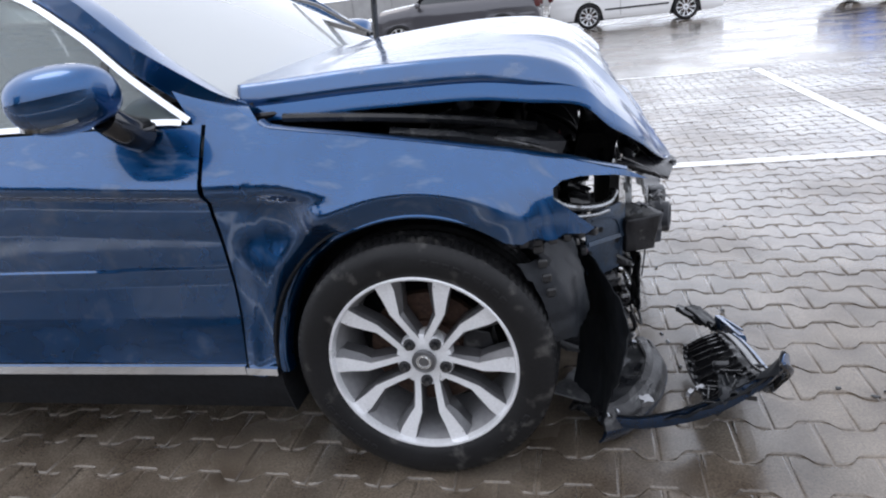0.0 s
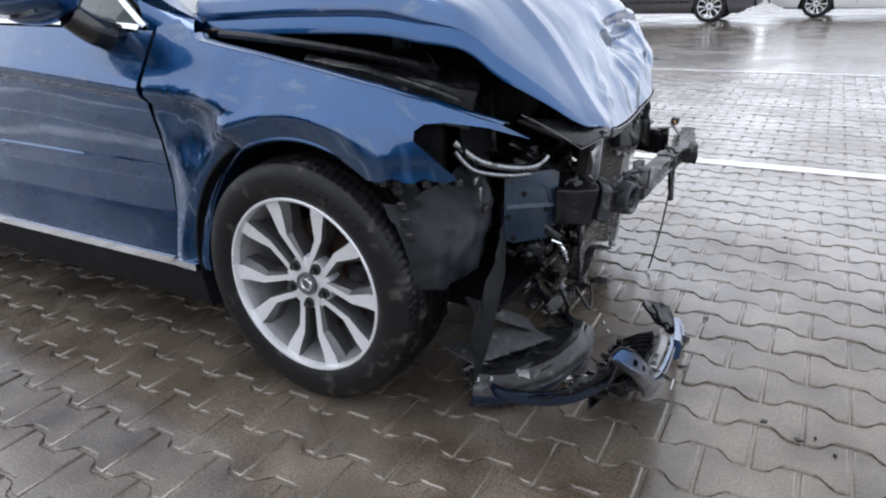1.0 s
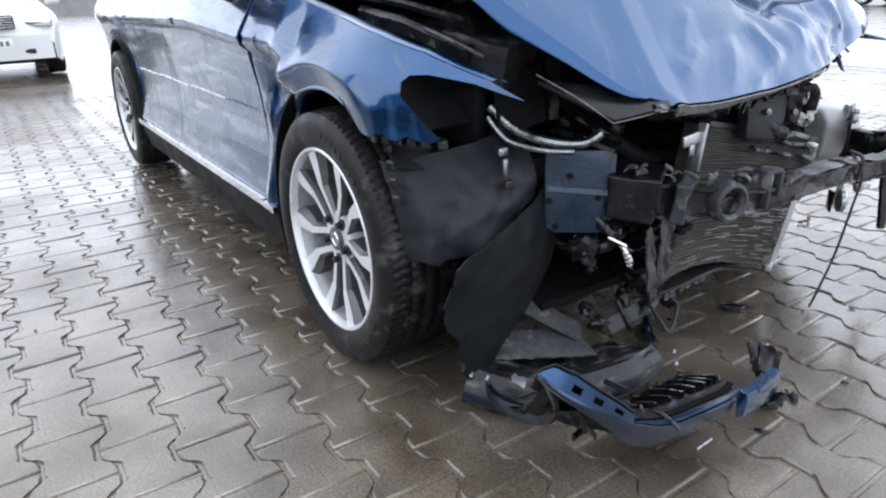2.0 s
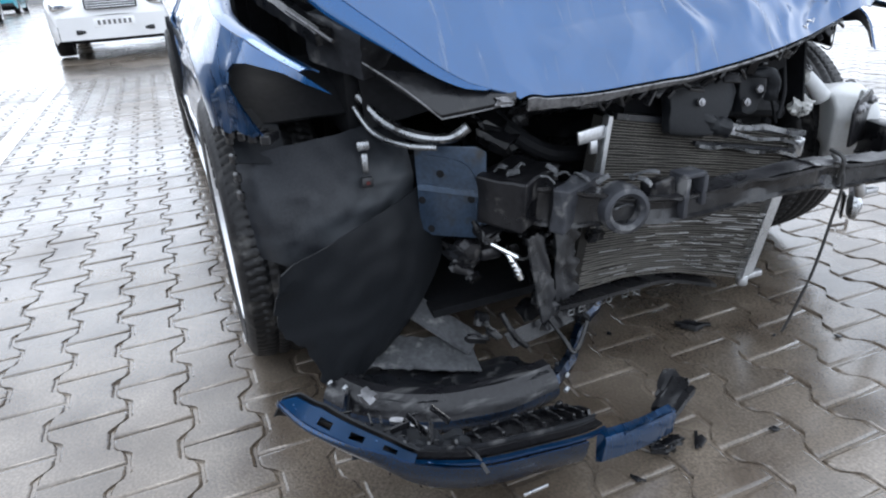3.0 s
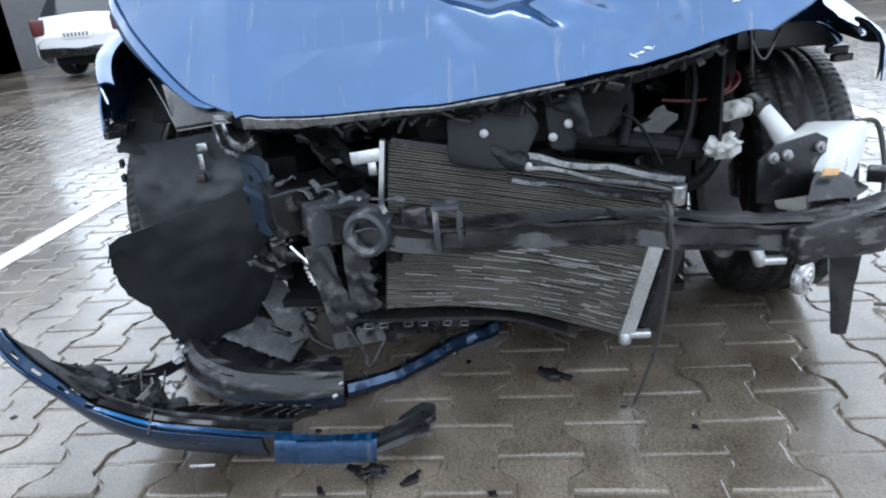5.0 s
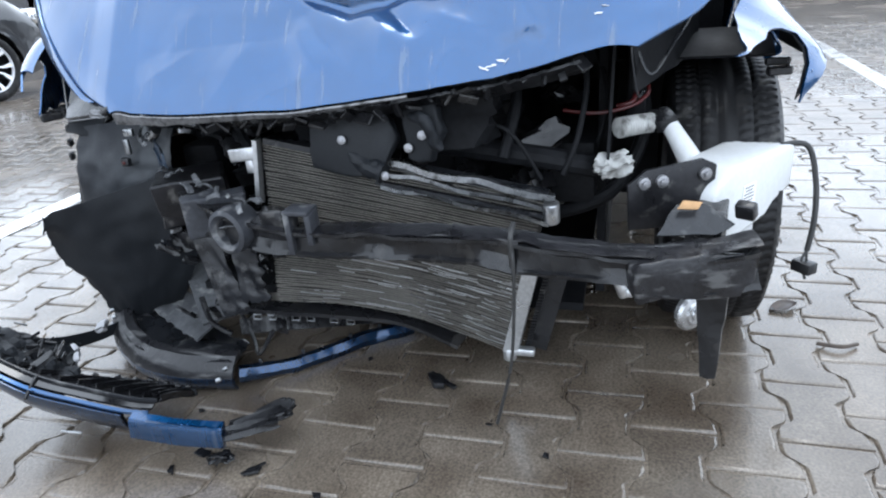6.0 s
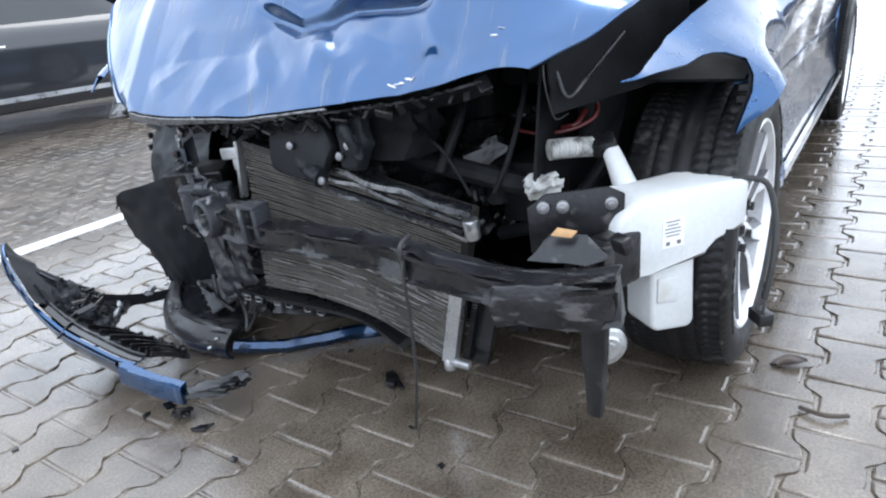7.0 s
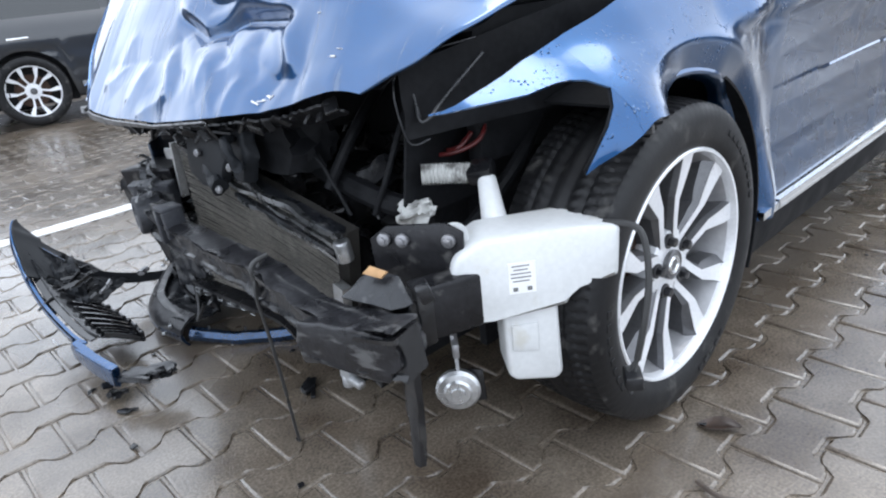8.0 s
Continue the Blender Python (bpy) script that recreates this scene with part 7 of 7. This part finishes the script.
WHITE_P = carpaint("white_paint", (0.72, 0.72, 0.72), 0.0)
BLACK_P = carpaint("black_paint", (0.022, 0.024, 0.028), 0.4)
GREY_P = carpaint("dark_grey_paint", (0.060, 0.058, 0.066), 0.5)
GREEN_P = carpaint("grey_paint", (0.17, 0.20, 0.22), 0.5)
RED_P = carpaint("red_paint", (0.50, 0.03, 0.03), 0.1)
BLUE_P = carpaint("bright_blue_paint", (0.02, 0.12, 0.50), 0.2)
TEAL_P = carpaint("teal_paint", (0.02, 0.28, 0.36), 0.2)
parked_car("white saloon with chrome grille parked on the wet lot", WHITE_P, 4.5, 1.73, 1.43, 2.72, "sedan", pose(-11.15, -1.42, 0))
parked_car("black hatchback with silver side strip parked beside the bay", BLACK_P, 4.6, 1.80, 1.47, 2.98, "hatch", pose(-1.95, -6.35, 0, 0, 0, 172.5), strip=ALU)
parked_car("white compact car seen from behind", WHITE_P, 4.0, 1.70, 1.48, 2.50, "hatch", pose(-10.75, -6.70, 0, 0, 0, 180))
parked_car("white crossover with dark rear bumper", WHITE_P, 4.4, 1.82, 1.60, 2.65, "suv", pose(-16.9, -6.3, 0, 0, 0, 180))
parked_car("grey off-roader seen from behind", GREEN_P, 4.7, 1.88, 1.72, 2.75, "suv", pose(-24.6, -6.5, 0, 0, 0, 180))
parked_car("small teal car far down the row", TEAL_P, 3.9, 1.66, 1.45, 2.40, "hatch", pose(-37.0, -7.2, 0, 0, 0, 180))
parked_car("small red car in the next row", RED_P, 3.8, 1.66, 1.45, 2.40, "hatch", pose(-9.2, -12.4, 0, 0, 0, 150))
parked_car("dark grey crossover on the far side of the lane", GREY_P, 4.4, 1.84, 1.62, 2.66, "suv", pose(-2.75, 15.85, 0, 0, 0, 180))
parked_car("white four-door saloon on the far side of the lane", WHITE_P, 4.4, 1.72, 1.46, 2.45, "sedan", pose(1.98, 17.55, 0, 0, 0, -4))
parked_car("bright blue small car with black wheels", BLUE_P, 3.9, 1.68, 1.45, 2.45, "hatch", pose(8.6, 17.0, 0, 0, 0, 15))
parked_car("white saloon further down the lane", WHITE_P, 4.4, 1.75, 1.45, 2.6, "sedan", pose(-11.2, 24.0, 0, 0, 0, 172))


# ---- setting: paving, lines, far wall ----
bm = B()
sheet(bm, lambda u, v: Vector((-300 + 600 * u, -300 + 600 * v, -0.0048)), 2, 2)
ground = part("ground", bm, PAVER_FAR, None, "wet block paving of a parking lot", kind="structure")
bm = B()
box(bm, (0.30, 140, 2.2), pose(-62, 0, 1.1))
for k in range(48):
    box(bm, (0.10, 0.12, 2.3), pose(-61.8, -70 + 3 * k, 1.15), 0.01, 1)
part("wall_west", bm, CONCRETE, None, "far grey panel wall", kind="structure")
bm = B()
box(bm, (140, 0.30, 2.0), pose(0, 48, 1.0))
for k in range(48):
    box(bm, (0.12, 0.10, 2.1), pose(-70 + 3 * k, 47.8, 1.05), 0.01, 1)
part("wall_north", bm, CONCRETE, None, "far grey panel wall", kind="structure")

bm = B()
box(bm, (0.10, 4.3, 0.004), pose(2.44, 4.25, 0.003))
box(bm, (9.0, 0.10, 0.004), pose(-2.0, 6.38, 0.003))
for y in (-1.992, 2.112):
    box(bm, (12.0, 0.115, 0.004), pose(-0.5, y, 0.0018))
part("painted_lane_line", bm, PAVER_WHITE, ground, "worn white lane paint")

# added, never in view: dark wall and taller block for the door to mirror
bm = B()
box(bm, (26, 0.4, 2.0), pose(12.6, -10.2, 1.0))
box(bm, (15.1, 0.5, 2.2), pose(-7.95, -10.2, 1.1))
box(bm, (3.0, 0.6, 5.0), pose(-10.0, -10.25, 2.5))
part("unseen_wall_south", bm, DARKWALL, None, "dark wall added out of view to darken door reflections", kind="structure")
# added out of view: blocks low sky from the far door and fender
bm = B()
box(bm, (0.4, 8.0, 1.7), pose(-12.2, 5.6, 0.85))
box(bm, (0.6, 8.2, 0.2), pose(-12.2, 5.6, 1.78), 0.03)
part("unseen_wall_northwest", bm, DARKWALL, None, "dark wall added out of view to dim far-side reflections", kind="structure")

PX, PY, OX, OY = 0.2055, 0.1415, 0.570, 0.131


def paver_outline():
    """Interlocking block: wide ends, narrow waist, rounded at the corners of the wavy sides."""
    w, d, g = PY / 2, 0.0175, 0.0031
    hx = PX / 2 - g
    half = []
    for k in range(17):
        x = -hx + 2 * hx * k / 16
        t = max(0.0, min(1.0, (hx * 0.72 - abs(x)) / (hx * 0.36)))
        half.append((x, w + d - 2 * d * t * t * (3 - 2 * t) - g))
    return half + [(x, -y) for x, y in half[::-1]]


def paver_mesh(seed):
    """A block with worn, rounded rims; each cast differs a little in its outline."""
    bm = B()
    rnd = random.Random(seed)
    out = [(x + rnd.uniform(-0.0011, 0.0011), y + rnd.uniform(-0.0011, 0.0011)) for x, y in paver_outline()]
    def ring(inset, z):
        return [bm.verts.new((x - math.copysign(inset, x) * min(1, abs(x) / 0.02), y - math.copysign(inset, y), z - (rnd.uniform(0, 0.0008) if z < -0.0005 else 0.0))) for x, y in out]
    rings = [ring(0, -0.02), ring(0, -0.0045), ring(0.0011, -0.0021), ring(0.0032, -0.0007), ring(0.0068, 0.0)]
    n = len(out)
    for s, t in zip(rings, rings[1:]):
        for k in range(n):
            bm.faces.new((s[k], s[(k + 1) % n], t[(k + 1) % n], t[k]))
    bm.faces.new(rings[-1])
    return bm


def paving():
    casts = []
    for seed in range(6):
        ob = part("paver", paver_mesh(seed), PAVER, None, "", 80)
        casts.append(ob.data)
        ob.data.polygons.foreach_set("use_smooth", [len(p.vertices) == 4 for p in ob.data.polygons])
        bpy.data.objects.remove(ob)
    rnd = random.Random(31)
    proto = [[tuple(v.co) for v in me.vertices] for me in casts]
    faces = [tuple(p.vertices) for p in casts[0].polygons]
    near = []
    far_v, far_f = [], []
    for i in range(-38, 46):
        y = OY + PY * i
        for k in range(-34, 24):
            x = OX + PX * (k + (0.5 if i % 2 else 0.0)) + PX / 2
            tilt = [rnd.uniform(-0.5, 0.5) for _ in range(2)]
            dz = rnd.uniform(-0.0016, 0.0016)
            m = pose(x, y, dz, tilt[0], tilt[1], rnd.uniform(-0.3, 0.3))
            if -0.9 < x < 1.45 and -1.75 < y < 1.55 and not (x < 0.1 and abs(y) < 0.6):
                near.append(((x - 0.75) ** 2 + (y - 0.1) ** 2 * 0.6, m))
                continue
            n = len(far_v)
            far_v.extend((m @ Vector(c))[:] for c in proto[(i * 7 + k * 3) % 6])
            far_f.extend(tuple(n + j for j in f) for f in faces)
    near.sort(key=lambda q: q[0])
    for j, (_, m) in enumerate(near):
        if j < 300:
            ob = new("paver", casts[j % 6])
            ob.parent = ground
            ob.matrix_basis = m
        else:
            n = len(far_v)
            far_v.extend((m @ Vector(c))[:] for c in proto[j % 6])
            far_f.extend(tuple(n + q for q in f) for f in faces)
    me = bpy.data.meshes.new("paver_field")
    me.from_pydata(far_v, [], far_f)
    me.materials.append(PAVER)
    me.polygons.foreach_set("use_smooth", [len(f) == 4 for f in far_f])
    ob = new("paver_field", me)
    ob.parent = ground
    tagged(ob, "wet interlocking paving blocks", kind="stuff")



paving()
